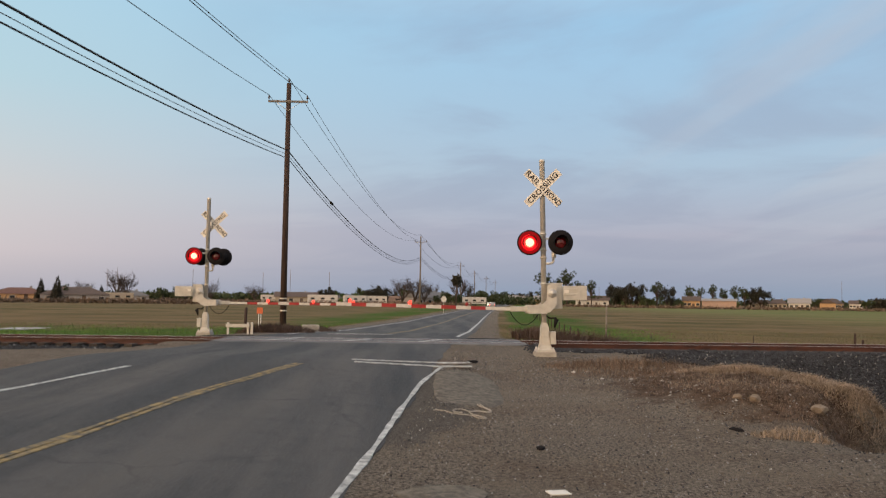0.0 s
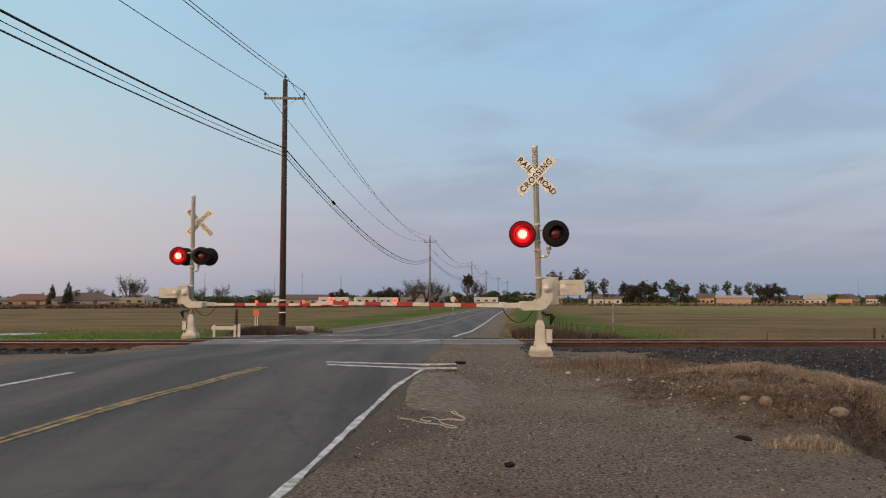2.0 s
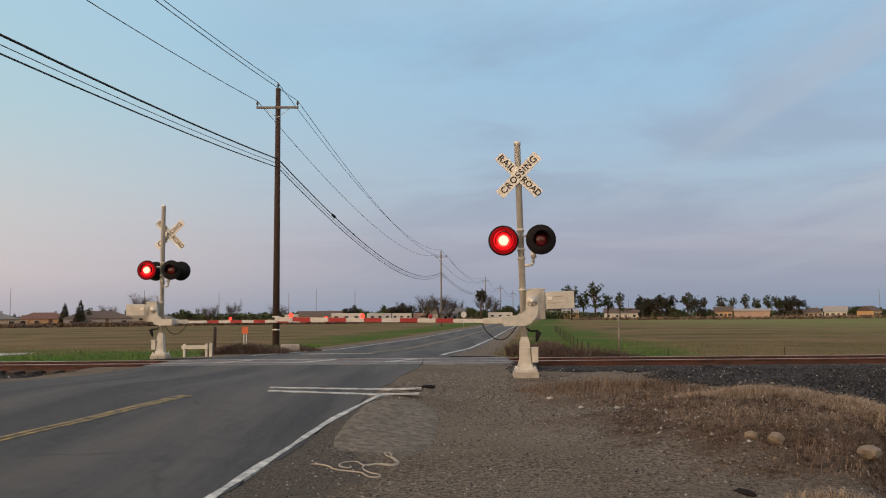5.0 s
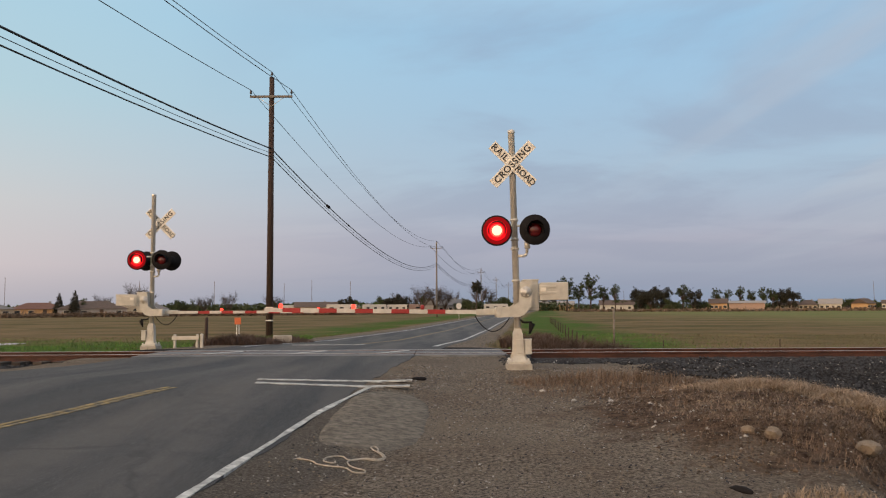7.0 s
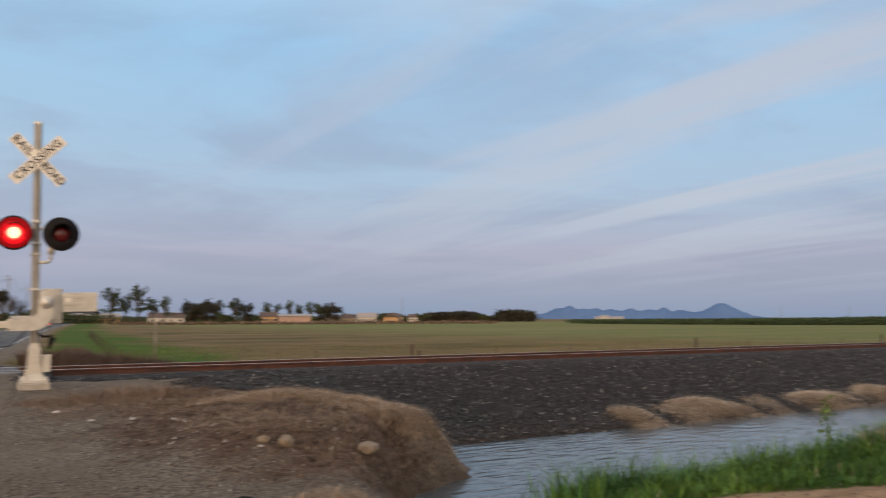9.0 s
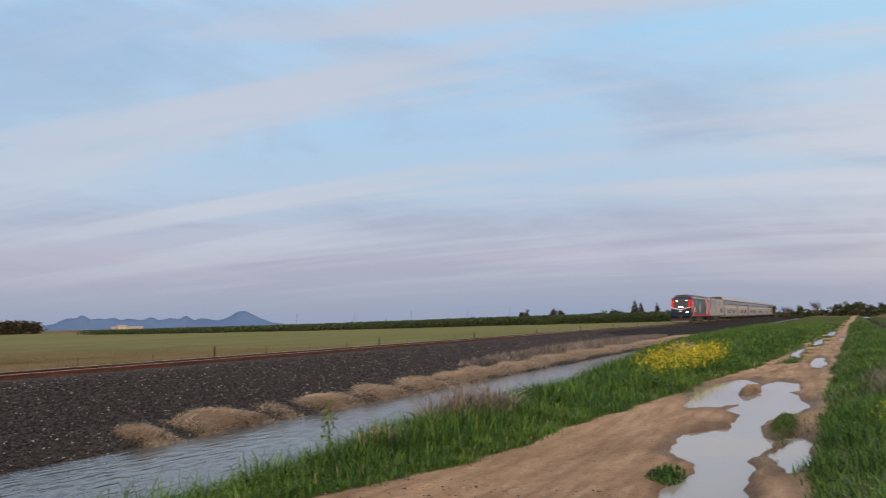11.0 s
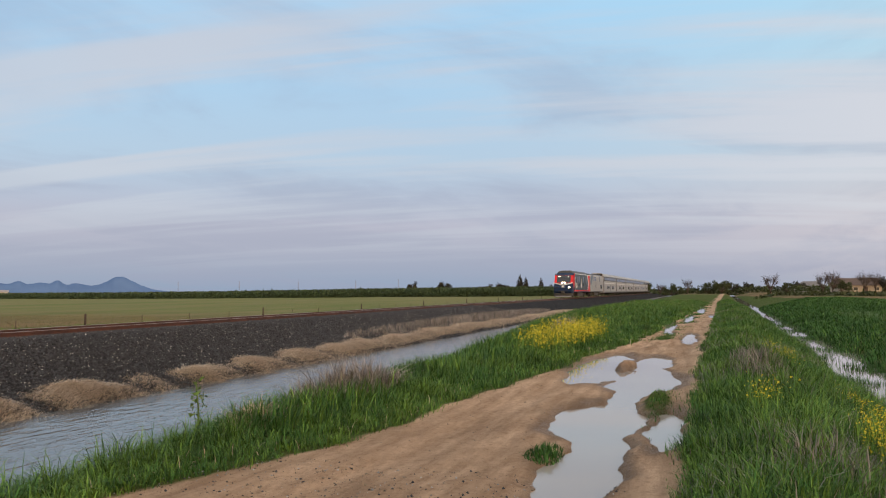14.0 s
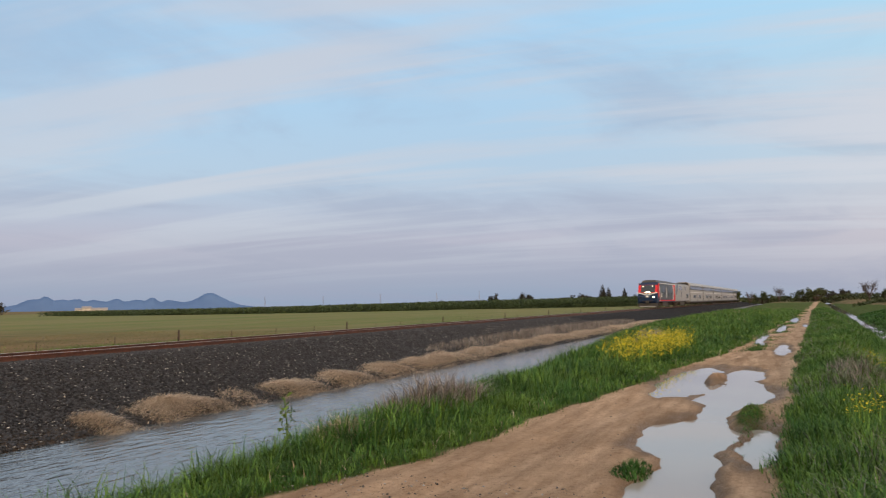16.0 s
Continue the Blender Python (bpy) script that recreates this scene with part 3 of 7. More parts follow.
def soft(mask, scale=3.0, k=0.5):
    """A zone's mask with a ragged rim."""
    n = nd(t, "ShaderNodeTexNoise", Vector=pos, Scale=scale, Detail=5.0)
    return ramp_node(t, math_node(t, "ADD", mask, math_node(t, "MULTIPLY", math_node(t, "SUBTRACT", n.outputs[0], 0.5), k)), [(0.35, 0.0), (0.65, 1.0)])


grav = mix_node(t, nzr(26, 0.34, 0.68), (0.046, 0.038, 0.031), (0.34, 0.287, 0.235))
grav = mix_node(t, math_node(t, "MULTIPLY", nzr(0.7, 0.44, 0.68), 0.55), grav, (0.135, 0.097, 0.069))
grav = mix_node(t, math_node(t, "MULTIPLY", nzr(0.4, 0.5, 0.64), 0.5), grav, (0.225, 0.19, 0.152))
grav = mix_node(t, math_node(t, "MULTIPLY", soft(att("crumble"), 2.4, 0.9), 0.8), grav, mix_node(t, nzr(40, 0.38, 0.68), (0.05, 0.045, 0.042), (0.21, 0.19, 0.168)))
grav = mix_node(t, math_node(t, "MULTIPLY", nzr(70, 0.56, 0.62, 2.0), 0.6), grav, (0.05, 0.042, 0.035))
brownc = mix_node(t, nzr(9, 0.35, 0.65), (0.036, 0.024, 0.018), (0.15, 0.102, 0.075))
grav = mix_node(t, soft(att("brown"), 1.6, 1.3), grav, brownc)
stretchn = t.nodes.new("ShaderNodeMapping")
stretchn.inputs["Scale"].default_value = (0.12, 1, 1)
t.links.new(pos, stretchn.inputs[0])
tanc = mix_node(t, nzr(4.5, 0.35, 0.65, vec=stretchn.outputs[0]), (0.56, 0.39, 0.262), (0.33, 0.218, 0.14))
tanc = mix_node(t, math_node(t, "MULTIPLY", nzr(14, 0.5, 0.7), 0.5), tanc, (0.2, 0.125, 0.075))
tanc = mix_node(t, math_node(t, "MULTIPLY", nzr(0.8, 0.47, 0.66), 0.55), tanc, (0.27, 0.178, 0.112))
tanc = mix_node(t, math_node(t, "MULTIPLY", math_node(t, "MULTIPLY", att("tread"), nzr(9, 0.32, 0.62)), 0.75), tanc, (0.17, 0.108, 0.068))
colg = mix_node(t, soft(att("tan"), 1.2, 0.7), grav, tanc)
greenc = mix_node(t, nzr(5, 0.35, 0.65), (0.045, 0.085, 0.016), (0.085, 0.09, 0.03))
colg = mix_node(t, soft(att("green"), 4.0, 0.6), colg, greenc)
balc = mix_node(t, nzr(16, 0.38, 0.62), (0.013, 0.013, 0.015), (0.04, 0.038, 0.038))
colg = mix_node(t, soft(att("ballast"), 3.0, 0.7), colg, balc)
fst = t.nodes.new("ShaderNodeMapping")
fst.inputs["Scale"].default_value = (0.012, 0.1, 1)
t.links.new(pos, fst.inputs[0])
fieldc = mix_node(t, nzr(1.2, 0.35, 0.65, vec=fst.outputs[0]), (0.17, 0.12, 0.066), (0.075, 0.074, 0.03))
fieldc = mix_node(t, math_node(t, "MULTIPLY", nzr(0.12, 0.42, 0.6, vec=None), 0.6), fieldc, (0.21, 0.145, 0.082))
fieldc = mix_node(t, math_node(t, "MULTIPLY", att("meadow"), 0.75), fieldc, mix_node(t, nzr(1.0, 0.35, 0.65, vec=fst.outputs[0]), (0.2, 0.185, 0.085), (0.12, 0.16, 0.05)))
fieldc = mix_node(t, soft(att("lush"), 0.5, 0.5), fieldc, mix_node(t, nzr(0.9, 0.35, 0.65), (0.045, 0.105, 0.015), (0.085, 0.1, 0.028)))
colg = mix_node(t, soft(att("field"), 1.5, 0.4), colg, fieldc)
colg = mix_node(t, math_node(t, "MULTIPLY", att("wet"), 0.6), colg, (0.075, 0.05, 0.032))
t.links.new(colg, bs.inputs["Base Color"])
rgh = math_node(t, "SUBTRACT", 0.95, math_node(t, "MULTIPLY", att("wet"), 0.55))
t.links.new(rgh, bs.inputs["Roughness"])
bs.inputs["Specular IOR Level"].default_value = 0.04
hb = nd(t, "ShaderNodeTexNoise", Vector=pos, Scale=18.0, Detail=8.0, Roughness=0.7)
bmp = nd(t, "ShaderNodeBump", Height=hb.outputs[0], Strength=0.9, Distance=0.07)
hs = nd(t, "ShaderNodeTexNoise", Vector=stretchn.outputs[0], Scale=24.0, Detail=6.0, Roughness=0.7)
bmp2 = nd(t, "ShaderNodeBump", Height=hs.outputs[0], Normal=bmp.outputs[0], Strength=0.7, Distance=0.03)
t.links.new(bmp2.outputs[0], bs.inputs["Normal"])
me.materials.append(gm)
ground = tagged(new("ground", me), "gravel, tan dirt and grassy ground beside a railway crossing", "ground", kind="structure")


def sheet(name, xs, ys, zfun, mats, thick=0.0):
    X, Y = np.meshgrid(xs, ys)
    Z = zfun(X, Y)
    v = np.stack([X.ravel(), Y.ravel(), Z.ravel()], 1)
    n = len(xs)
    i = (np.arange(len(ys) - 1)[:, None] * n + np.arange(n - 1)[None, :]).ravel()
    return tris_mesh(name, v, np.concatenate([np.stack([i, i + 1, i + n + 1], 1), np.stack([i, i + n + 1, i + n], 1)]), mats)


for nm, x0, x1, y0, y1, z, mt, lb in (("ditch_water", 6.5, 700, 10.5, 17.6, WATER_Z, M_WATER, "rippled grey-blue water in the trackside ditch"),
                                     ("puddle_water", 7.3, 90, 3.0, 6.9, PUDDLE_Z, M_PUDDLE, "still muddy puddles in the dirt track")):
    ob = new(nm, sheet(nm, np.linspace(x0, x1, 40), np.linspace(y0, y1, 6), lambda X, Y: X * 0 + z, [mt]))
    tagged(ob, lb, "water", kind="structure")
xs = np.concatenate([np.linspace(7.2, 100, 48), [160, 400.0]])
vs = [(x, drain_c(x) + o, DRAIN_Z) for x in xs for o in (-1.3, 1.3)]
ob = new("drain_water", mesh_from("drain_water", vs, [(2 * i, 2 * i + 2, 2 * i + 3, 2 * i + 1) for i in range(len(xs) - 1)], [M_PUDDLE]))
tagged(ob, "still water in the weedy drainage channel", "water", kind="structure")

bm = B()
rim = []
for k in range(28):
    a = 2 * math.pi * k / 28
    r = 1 + 0.35 * noise.noise((math.cos(a) * 1.7, math.sin(a) * 1.7, 3.0))
    rim.append(bm.verts.new((-24.4 + 1.3 * r * math.cos(a), 51.2 + 1.7 * r * math.sin(a), float(land(-24.4, 51.2)) + 0.02)))
bm.faces.new(rim)
tagged(new("field_water", finish("field_water", bm, M_PUDDLE)), "shallow standing water in the flat field", "water", kind="structure")

# road: one sheet of asphalt with a ragged right edge, the painted lines lie on it
ys = axis_steps([(-60, 3), (0, 0.35), (23.7, 0.7), (26.7, 0.5), (60, 6), (200, 25), (900, 1)])
half = []


def strip(name, lo, hi, y0, y1, lift, mat, n=1, parent=None, step=None, label=""):
    yy = ys[(ys > y0) & (ys < y1)]
    yy = np.concatenate([[y0], yy, [y1]])
    v, f = [], []
    for i, y in enumerate(yy):
        a, b = lo(y), hi(y)
        for j in range(n + 1):
            x = a + (b - a) * j / n
            v.append((x, y, float(road_h(x, y)) + lift))
    for i in range(len(yy) - 1):
        for j in range(n):
            k = i * (n + 1) + j
            f.append((k, k + 1, k + n + 2, k + n + 1))
    # skirts give the sheet its thickness
    m0 = len(v)
    for i, y in enumerate(yy):
        v.append((lo(y), y, float(road_h(lo(y), y)) + lift - 0.12))
        v.append((hi(y), y, float(road_h(hi(y), y)) + lift - 0.12))
    for i in range(len(yy) - 1):
        a, b = i * (n + 1), (i + 1) * (n + 1)
        f.append((a, b, m0 + 2 * i + 2, m0 + 2 * i))
        f.append((a + n, m0 + 2 * i + 1, m0 + 2 * i + 3, b + n))
    ob = new(name, mesh_from(name, v, f, [mat]))
    if parent:
        ob.parent = parent
    return ob


def rx(o, jag=0.0):
    def fn(y):
        return float(road_x(y)) + o + (jag * float(wob(y, 0.0, 2.2)) if jag else 0.0)
    return fn


road = strip("road", rx(-6.9), rx(0.07, 0.06), -60, 23.75, 0.0, M_ASPHALT, 12)
tagged(road, "worn grey two-lane asphalt road with a crumbling edge", "road", kind="structure")
road2 = strip("road", rx(-6.9), rx(0.35), 26.65, 890, 0.0, M_ASPHALT, 6)
tagged(road2, "worn grey two-lane asphalt road beyond the crossing", "road", kind="structure")


def line(name, a, b, y0, y1, mat, lab, jag=0.0, bend=((0, 0.0), (1, 0.0))):
    def off(o, j):
        return lambda y: rx(o, j)(y) + float(np.interp(y, [p[0] for p in bend], [p[1] for p in bend]))
    ob = strip(name, off(a, jag), off(b, -jag), y0, y1, 0.006, mat)
    return tagged(ob, lab, "road marking", kind="structure")


line("edge_line", -0.036, 0.036, -60, 16.7, M_WHITE_LINE, "cracked white edge line", 0.02, ((9, 0.03), (11.5, 0.0), (14.2, 0.03), (16.8, 0.23)))
line("edge_line", -0.05, 0.05, -60, 14.3, M_WHITE_LINE, "white edge line at the far shoulder", 0.02, ((10, -5.62), (12.7, -5.33), (13.7, -5.18), (14.3, -5.1)))
line("edge_line", -0.1, 0.05, 29, 880, M_WHITE_LINE, "white edge line beyond the crossing", 0.01)
line("edge_line", -6.45, -6.32, 30, 880, M_WHITE_LINE, "white edge line beyond the crossing", 0.01)
for o in (-0.08, 0.015):
    line("centre_line", o, o + 0.07, -60, 15.4, M_YELLOW_LINE, "worn yellow double centre line", 0.015, ((10.8, -2.86), (12.1, -2.8), (13.0, -2.66), (14.2, -2.54), (15.4, -2.4)))
    line("centre_line", o - 3.1, o - 3.0, 33, 880, M_YELLOW_LINE, "worn yellow double centre line")


def stop_bar(a, b, y, w, slope=0.0):
    bm = B()
    rows = []
    for s in range(25):
        x = a + (b - a) * s / 24
        yy = y + slope * (x - a)
        k = w * (0.5 + 0.12 * math.sin(s * 2.1) + 0.08 * math.sin(s * 5.3))
        rows.append([bm.verts.new((x, yy + o, float(max(road_h(x, yy + o), land(x, yy + o))) + q)) for o, q in ((-k, -0.01), (-k, 0.009), (k, 0.009), (k, -0.01))])
    for p, q in zip(rows, rows[1:]):
        for j in range(3):
            bm.faces.new((p[j], q[j], q[j + 1], p[j + 1]))
    ob = new("stop_line", finish("stop_line", bm, M_WHITE_LINE))
    return tagged(ob, "worn white stop line across the lane", "road marking", kind="structure")


stop_bar(-1.43, 1.1, 17.05, 0.17, 0.27)
stop_bar(-1.34, 1.09, 16.5, 0.17, 0.17)
stop_bar(-3.5, -1.0, 31.6, 0.25)

# railway: two rails on timber ties in the ballast, all parts of one track
track = thing("railway_track", "single rusty railway track on timber ties in dark ballast", "railway track")
prof = [(-0.07, 0.0), (0.07, 0.0), (0.07, 0.014), (0.012, 0.035), (0.012, 0.125), (0.036, 0.135), (0.036, 0.166), (0.03, 0.172), (-0.03, 0.172), (-0.036, 0.166), (-0.036, 0.135), (-0.012, 0.125), (-0.012, 0.035), (-0.07, 0.014)]
for yy in (TRACK_Y - 0.753, TRACK_Y + 0.753):
    bm = prism(B(), [(yy + a, RAIL_Z - 0.172 + b) for a, b in prof], -260, 620, "x")
    r = part("rail", bm, M_RAIL, track, "rusty steel rail")
    part("rail_head", prism(B(), [(yy - 0.032, RAIL_Z), (yy + 0.032, RAIL_Z), (yy + 0.026, RAIL_Z + 0.005), (yy - 0.026, RAIL_Z + 0.005)], -260, 620, "x"), M_RAILTOP, r, "bright worn running surface")

# crossing surface panels
crossing = thing("crossing_surface", "grey concrete panels between and beside the rails", "level crossing", kind="structure")
for row, (a, b) in enumerate(((TRACK_Y - 1.42, TRACK_Y - 0.81), (TRACK_Y - 0.69, TRACK_Y + 0.69), (TRACK_Y + 0.81, TRACK_Y + 1.42))):
    for i in range(4):
        x0 = -6.1 + i * 2.35
        bm = box(B(), (x0 + 1.165, (a + b) / 2, RAIL_Z - 0.11), (2.33, b - a, 0.2), 0.015)
        part("panel", bm, M_PANEL, crossing)
for x0 in (-4.2, -1.9, 0.35):
    bm = box(B(), (0, 0, 0), (0.16, 1.5, 0.006), m=pose(x0, TRACK_Y - 0.0, RAIL_Z - 0.004, 0, 0, -28))
    part("paint_mark", bm, M_WHITE_LINE, crossing, "faded white paint mark")

# ---------------------------------------------------------------- crossing signals


def lettering(text, parent, m, size, mat=None, spacing=1.0, name="lettering"):
    cu = bpy.data.curves.new(name, "FONT")
    cu.body, cu.size, cu.extrude, cu.space_character = text, size, 0.002, spacing
    cu.offset = size * 0.018
    cu.align_x, cu.align_y = "CENTER", "CENTER"
    cu.materials.append(mat or M_LETTER)
    ob = new(name, cu)
    ob.parent = parent
    ob.matrix_basis = m
    return ob


def bolt_on(bm, p, r=0.014, d=(0, -0.02, 0)):
    rod(bm, p, Vector(p) + Vector(d), r, r, 6)


def lamp_unit(sig, x, y, z, lit, face=-1):
    """A round hooded flasher; face -1 looks to -y."""
    m = Matrix.Translation((x, y, z)) @ pose(0, 0, 0, 90 if face < 0 else -90, 0, 0)
    disc = part("signal_lamp", lathe(B(), [(0.02, -0.24), (0.13, -0.22), (0.17, -0.1), (0.17, -0.02), (0.318, -0.015), (0.325, 0.0), (0.318, 0.012), (0.165, 0.012)], 32), M_BLACK, sig, "round black flasher with a " + ("lit red lens" if lit else "dark red lens"), m)
    bm = B()
    n = 22
    for k in range(n):
        a0, a1 = radians(-25 + 230 * k / n), radians(-25 + 230 * (k + 1) / n)
        d0, d1 = [0.28 - 0.16 * abs((a - radians(90)) / radians(115)) for a in (a0, a1)]
        for ra, rb in ((0.178, 0.183),):
            q = [(rb * math.cos(a0), rb * math.sin(a0), 0.012), (rb * math.cos(a1), rb * math.sin(a1), 0.012), (rb * math.cos(a1), rb * math.sin(a1), d1), (rb * math.cos(a0), rb * math.sin(a0), d0)]
            p = [(ra * math.cos(a0), ra * math.sin(a0), 0.012), (ra * math.cos(a1), ra * math.sin(a1), 0.012), (ra * math.cos(a1), ra * math.sin(a1), d1), (ra * math.cos(a0), ra * math.sin(a0), d0)]
            vq, vp = [bm.verts.new(c) for c in q], [bm.verts.new(c) for c in p]
            bm.faces.new(vq)
            bm.faces.new(vp[::-1])
            bm.faces.new((vq[3], vq[2], vp[2], vp[3]))
    part("visor", bm, M_BLACK, disc, "black hood over the lens")
    if lit:
        lens = part("lens", lathe(B(), [(0.15, 0.014), (0.13, 0.028), (0.106, 0.036)], 28), M_LIT, disc, "glowing red lens")
        part("bulb_glow", lathe(B(), [(0.105, 0.0365), (0.05, 0.046), (0.005, 0.05)], 24), M_LITCORE, lens, "bright middle of the lit lens")
        # two emitting rings on the disc stand in for the lens's glare
        part("lens_ring", lathe(B(), [(0.215, 0.013), (0.215, 0.016), (0.19, 0.018), (0.151, 0.02)], 28), M_GLARE, disc, "red glare painted as a ring round the lit lens")
        part("lens_ring", lathe(B(), [(0.29, 0.0125), (0.29, 0.0145), (0.26, 0.015), (0.216, 0.016)], 28), M_GLAREOUT, disc, "faint outer glare painted as a ring round the lit lens")
    else:
        part("lens", lathe(B(), [(0.15, 0.014), (0.12, 0.035), (0.06, 0.05), (0.005, 0.055)], 24), M_LENS, disc, "unlit dark red lens")
    return disc


def crossing_signal(m, s, buck_y, label, back_lamp=False, tip=0.0, buck=(0.0, 4.24), sleeves=10, lamps=((4.16, True), (2.62, True), (1.15, False))):
    """s: the way the gate arm points along x."""
    sig = thing("crossing_signal", label, "railway signal", m, group="crossing signals")
    bm = box(B(), (0, 0, 0.03), (0.46, 0.5, 0.06), 0.01)
    for a, b, z0, z1 in ((0.32, 0.24, 0.06, 0.16), (0.24, 0.2, 0.16, 0.62), (0.2, 0.13, 0.62, 0.74)):
        lo = [bm.verts.new((px * a / 2, py * a / 2, z0)) for px, py in ((-1, -1), (1, -1), (1, 1), (-1, 1))]
        hi = [bm.verts.new((px * b / 2, py * b / 2, z1)) for px, py in ((-1, -1), (1, -1), (1, 1), (-1, 1))]
        for k in range(4):
            bm.faces.new((lo[k], lo[(k + 1) % 4], hi[(k + 1) % 4], hi[k]))
        bm.faces.new(hi)
    for k in (-1, 1):
        prism(bm, [(k * 0.1, 0.06), (k * 0.2, 0.06), (k * 0.1, 0.34)], -0.012, 0.012)
    part("foundation", box(B(), (0, 0, -0.2), (0.52, 0.56, 0.4), 0.02), M_CONCRETE, sig, "sunken concrete footing")
    base = part("base", bm, M_GREYPAINT, sig, "cast base with ribs and flared foot")
    part("access_cover", box(B(), (0, -0.122, 0.36), (0.14, 0.02, 0.3), 0.006), M_GREYPAINT, base)
    for a in (-1, 1):
        for b in (-1, 1):
            part("anchor_bolt", rod(B(), (a * 0.19, b * 0.2, 0.05), (a * 0.19, b * 0.2, 0.11), 0.022, 0.022, 6), M_STEEL, base)
    part("junction_box", box(box(B(), (-s * 0.2, -0.05, 0.34), (0.14, 0.22, 0.3), 0.012), (-s * 0.2, -0.05, 0.5), (0.16, 0.24, 0.025), 0.006), M_GREYPAINT, sig, "small grey junction box")
    part("mast", lathe(B(), [(0.07, 0.4), (0.07, 4.93), (0.078, 4.94), (0.078, 4.99), (0.04, 5.01)], 18), M_STEEL, sig, "weathered aluminium mast")
    for z in (0.5, 1.0, 1.72, 2.4, 2.6, 3.02):
        part("clamp", lathe(B(), [(0.069, z), (0.088, z), (0.088, z + 0.05), (0.069, z + 0.05)], 14), M_GREYPAINT, sig)
    # crossbuck
    for k, ang in enumerate((-45, 45)):
        yy = buck_y - 0.012 * (1 - k) * (1 if buck_y < 0 else -1) * -1
        yy = buck_y + (-0.014 if ang == -45 else 0.0)
        mm = Matrix.Translation((buck[0], yy, buck[1])) @ pose(0, 0, 0, 0, ang, 0)
        bl = part("crossbuck_blade", box(B(), (0, 0, 0), (1.22, 0.01, 0.225), 0.003), M_SIGNWHITE, sig, "white crossbuck board with black lettering", mm)
        if ang == -45:
            lettering("CROSSING", bl, pose(0, -0.0075, 0, 90), 0.2, spacing=1.14)
        else:
            lettering("RAIL", bl, pose(-0.37, -0.0075, 0, 90), 0.2, spacing=1.12)
            lettering("ROAD", bl, pose(0.37, -0.0075, 0, 90), 0.19, spacing=0.98)
    bm = box(B(), (buck[0] * 0.4, buck_y * 0.5, buck[1]), (0.1, abs(buck_y) + 0.02, 0.16), 0.01)
    part("crossbuck_bracket", bm, M_STEEL, sig)
    # flashers on a cross pipe
    tube(bm := B(), [(-0.46, -0.02, 2.92), (0.46, -0.02, 2.92)], 0.028, 10)
    part("cross_arm", bm, M_STEEL, sig, "steel cross pipe for the lamps")
    for x, lit in ((-0.4, True), (0.4, False)):
        lamp_unit(sig, x, -0.32, 2.8, lit)
        bm = tube(B(), [(x * 0.92, -0.06, 2.92), (x * 0.95, -0.1, 2.92), (x, -0.14, 2.86)], 0.022, 8)
        part("lamp_bracket", bm, M_STEEL, sig)
    bm = tube(B(), [(0.06, -0.05, 2.27), (0.2, -0.09, 2.27), (0.24, -0.1, 2.32), (0.25, -0.12, 2.5)], 0.032, 10)
    lathe(bm, [(0.06, -0.04), (0.06, 0.12)], 14, Matrix.Translation((0.25, -0.14, 2.46)))
    part("conduit_elbow", bm, M_STEEL, sig, "elbow conduit under the lamp")
    if back_lamp:
        lamp_unit(sig, 0.52, 0.3, 2.8, False, 1)
        lamp_unit(sig, -0.32, 0.3, 2.8, False, 1)
    # gate machine and its counterweight
    part("gate_machine", box(box(box(B(), (-s * 0.3, 0.04, 1.42), (0.32, 0.34, 0.64), 0.02), (-s * 0.3, 0.04, 1.75), (0.35, 0.37, 0.03), 0.008), (-s * 0.3, -0.14, 1.42), (0.24, 0.02, 0.5), 0.006), M_GREYPAINT, sig, "grey gate machine case")
    bm = B()
    poly = [(s * 0.45, 0.98), (s * 0.45, 1.2), (s * 0.12, 1.2), (-s * 0.02, 1.3), (-s * 0.06, 1.72), (-s * 0.3, 1.74), (-s * 0.28, 1.2), (-s * 0.12, 1.02), (0.0, 0.98)]
    part("arm_support", prism(bm, poly, 0.3, 0.34), M_GREYPAINT, sig, "curved arm support plate")
    sup = part("arm_support", prism(B(), poly, -0.3, -0.26), M_GREYPAINT, sig, "curved arm support plate")
    bm = B()
    lathe(bm, [(0.12, 0), (0.12, 0.012), (0.045, 0.016), (0.045, 0.04), (0.01, 0.045)], 18, Matrix.Translation((-s * 0.17, -0.3, 1.5)) @ pose(0, 0, 0, 90))
    for k in range(6):
        a = k * math.pi / 3
        bolt_on(bm, (-s * 0.17 + 0.09 * math.cos(a), -0.305, 1.5 + 0.09 * math.sin(a)))
    part("hub", bm, M_STEEL, sup, "bolted pivot hub")
    for y in (-0.29, 0.33):
        cw = part("counterweight", box(box(box(B(), (-s * 0.76, y, 1.5), (0.6, 0.05, 0.37), 0.012), (-s * 0.62, y - 0.035, 1.6), (0.36, 0.02, 0.05), 0.005), (-s * 0.62, y - 0.035, 1.47), (0.36, 0.02, 0.05), 0.005), M_GREYPAINT, sig, "grey steel counterweight plate")
    part("warning_label", box(B(), (-s * 0.53, -0.345, 1.54), (0.12, 0.004, 0.08)), M_SIGNWHITE, sig, "pale warning label")
    part("arm_clamp", box(box(B(), (s * 0.62, 0.02, 1.1), (0.5, 0.12, 0.13), 0.015), (s * 0.4, 0.02, 1.1), (0.12, 0.66, 0.2), 0.02), M_GREYPAINT, sig, "arm clamp casting")
    bm = B()
    pts = [Vector((s * (0.15 + 0.75 * u), -0.16, 1.03 - 0.34 * math.sin(u * math.pi) ** 0.8)) for u in np.linspace(0, 1, 16)]
    tube(bm, pts, 0.011, 6)
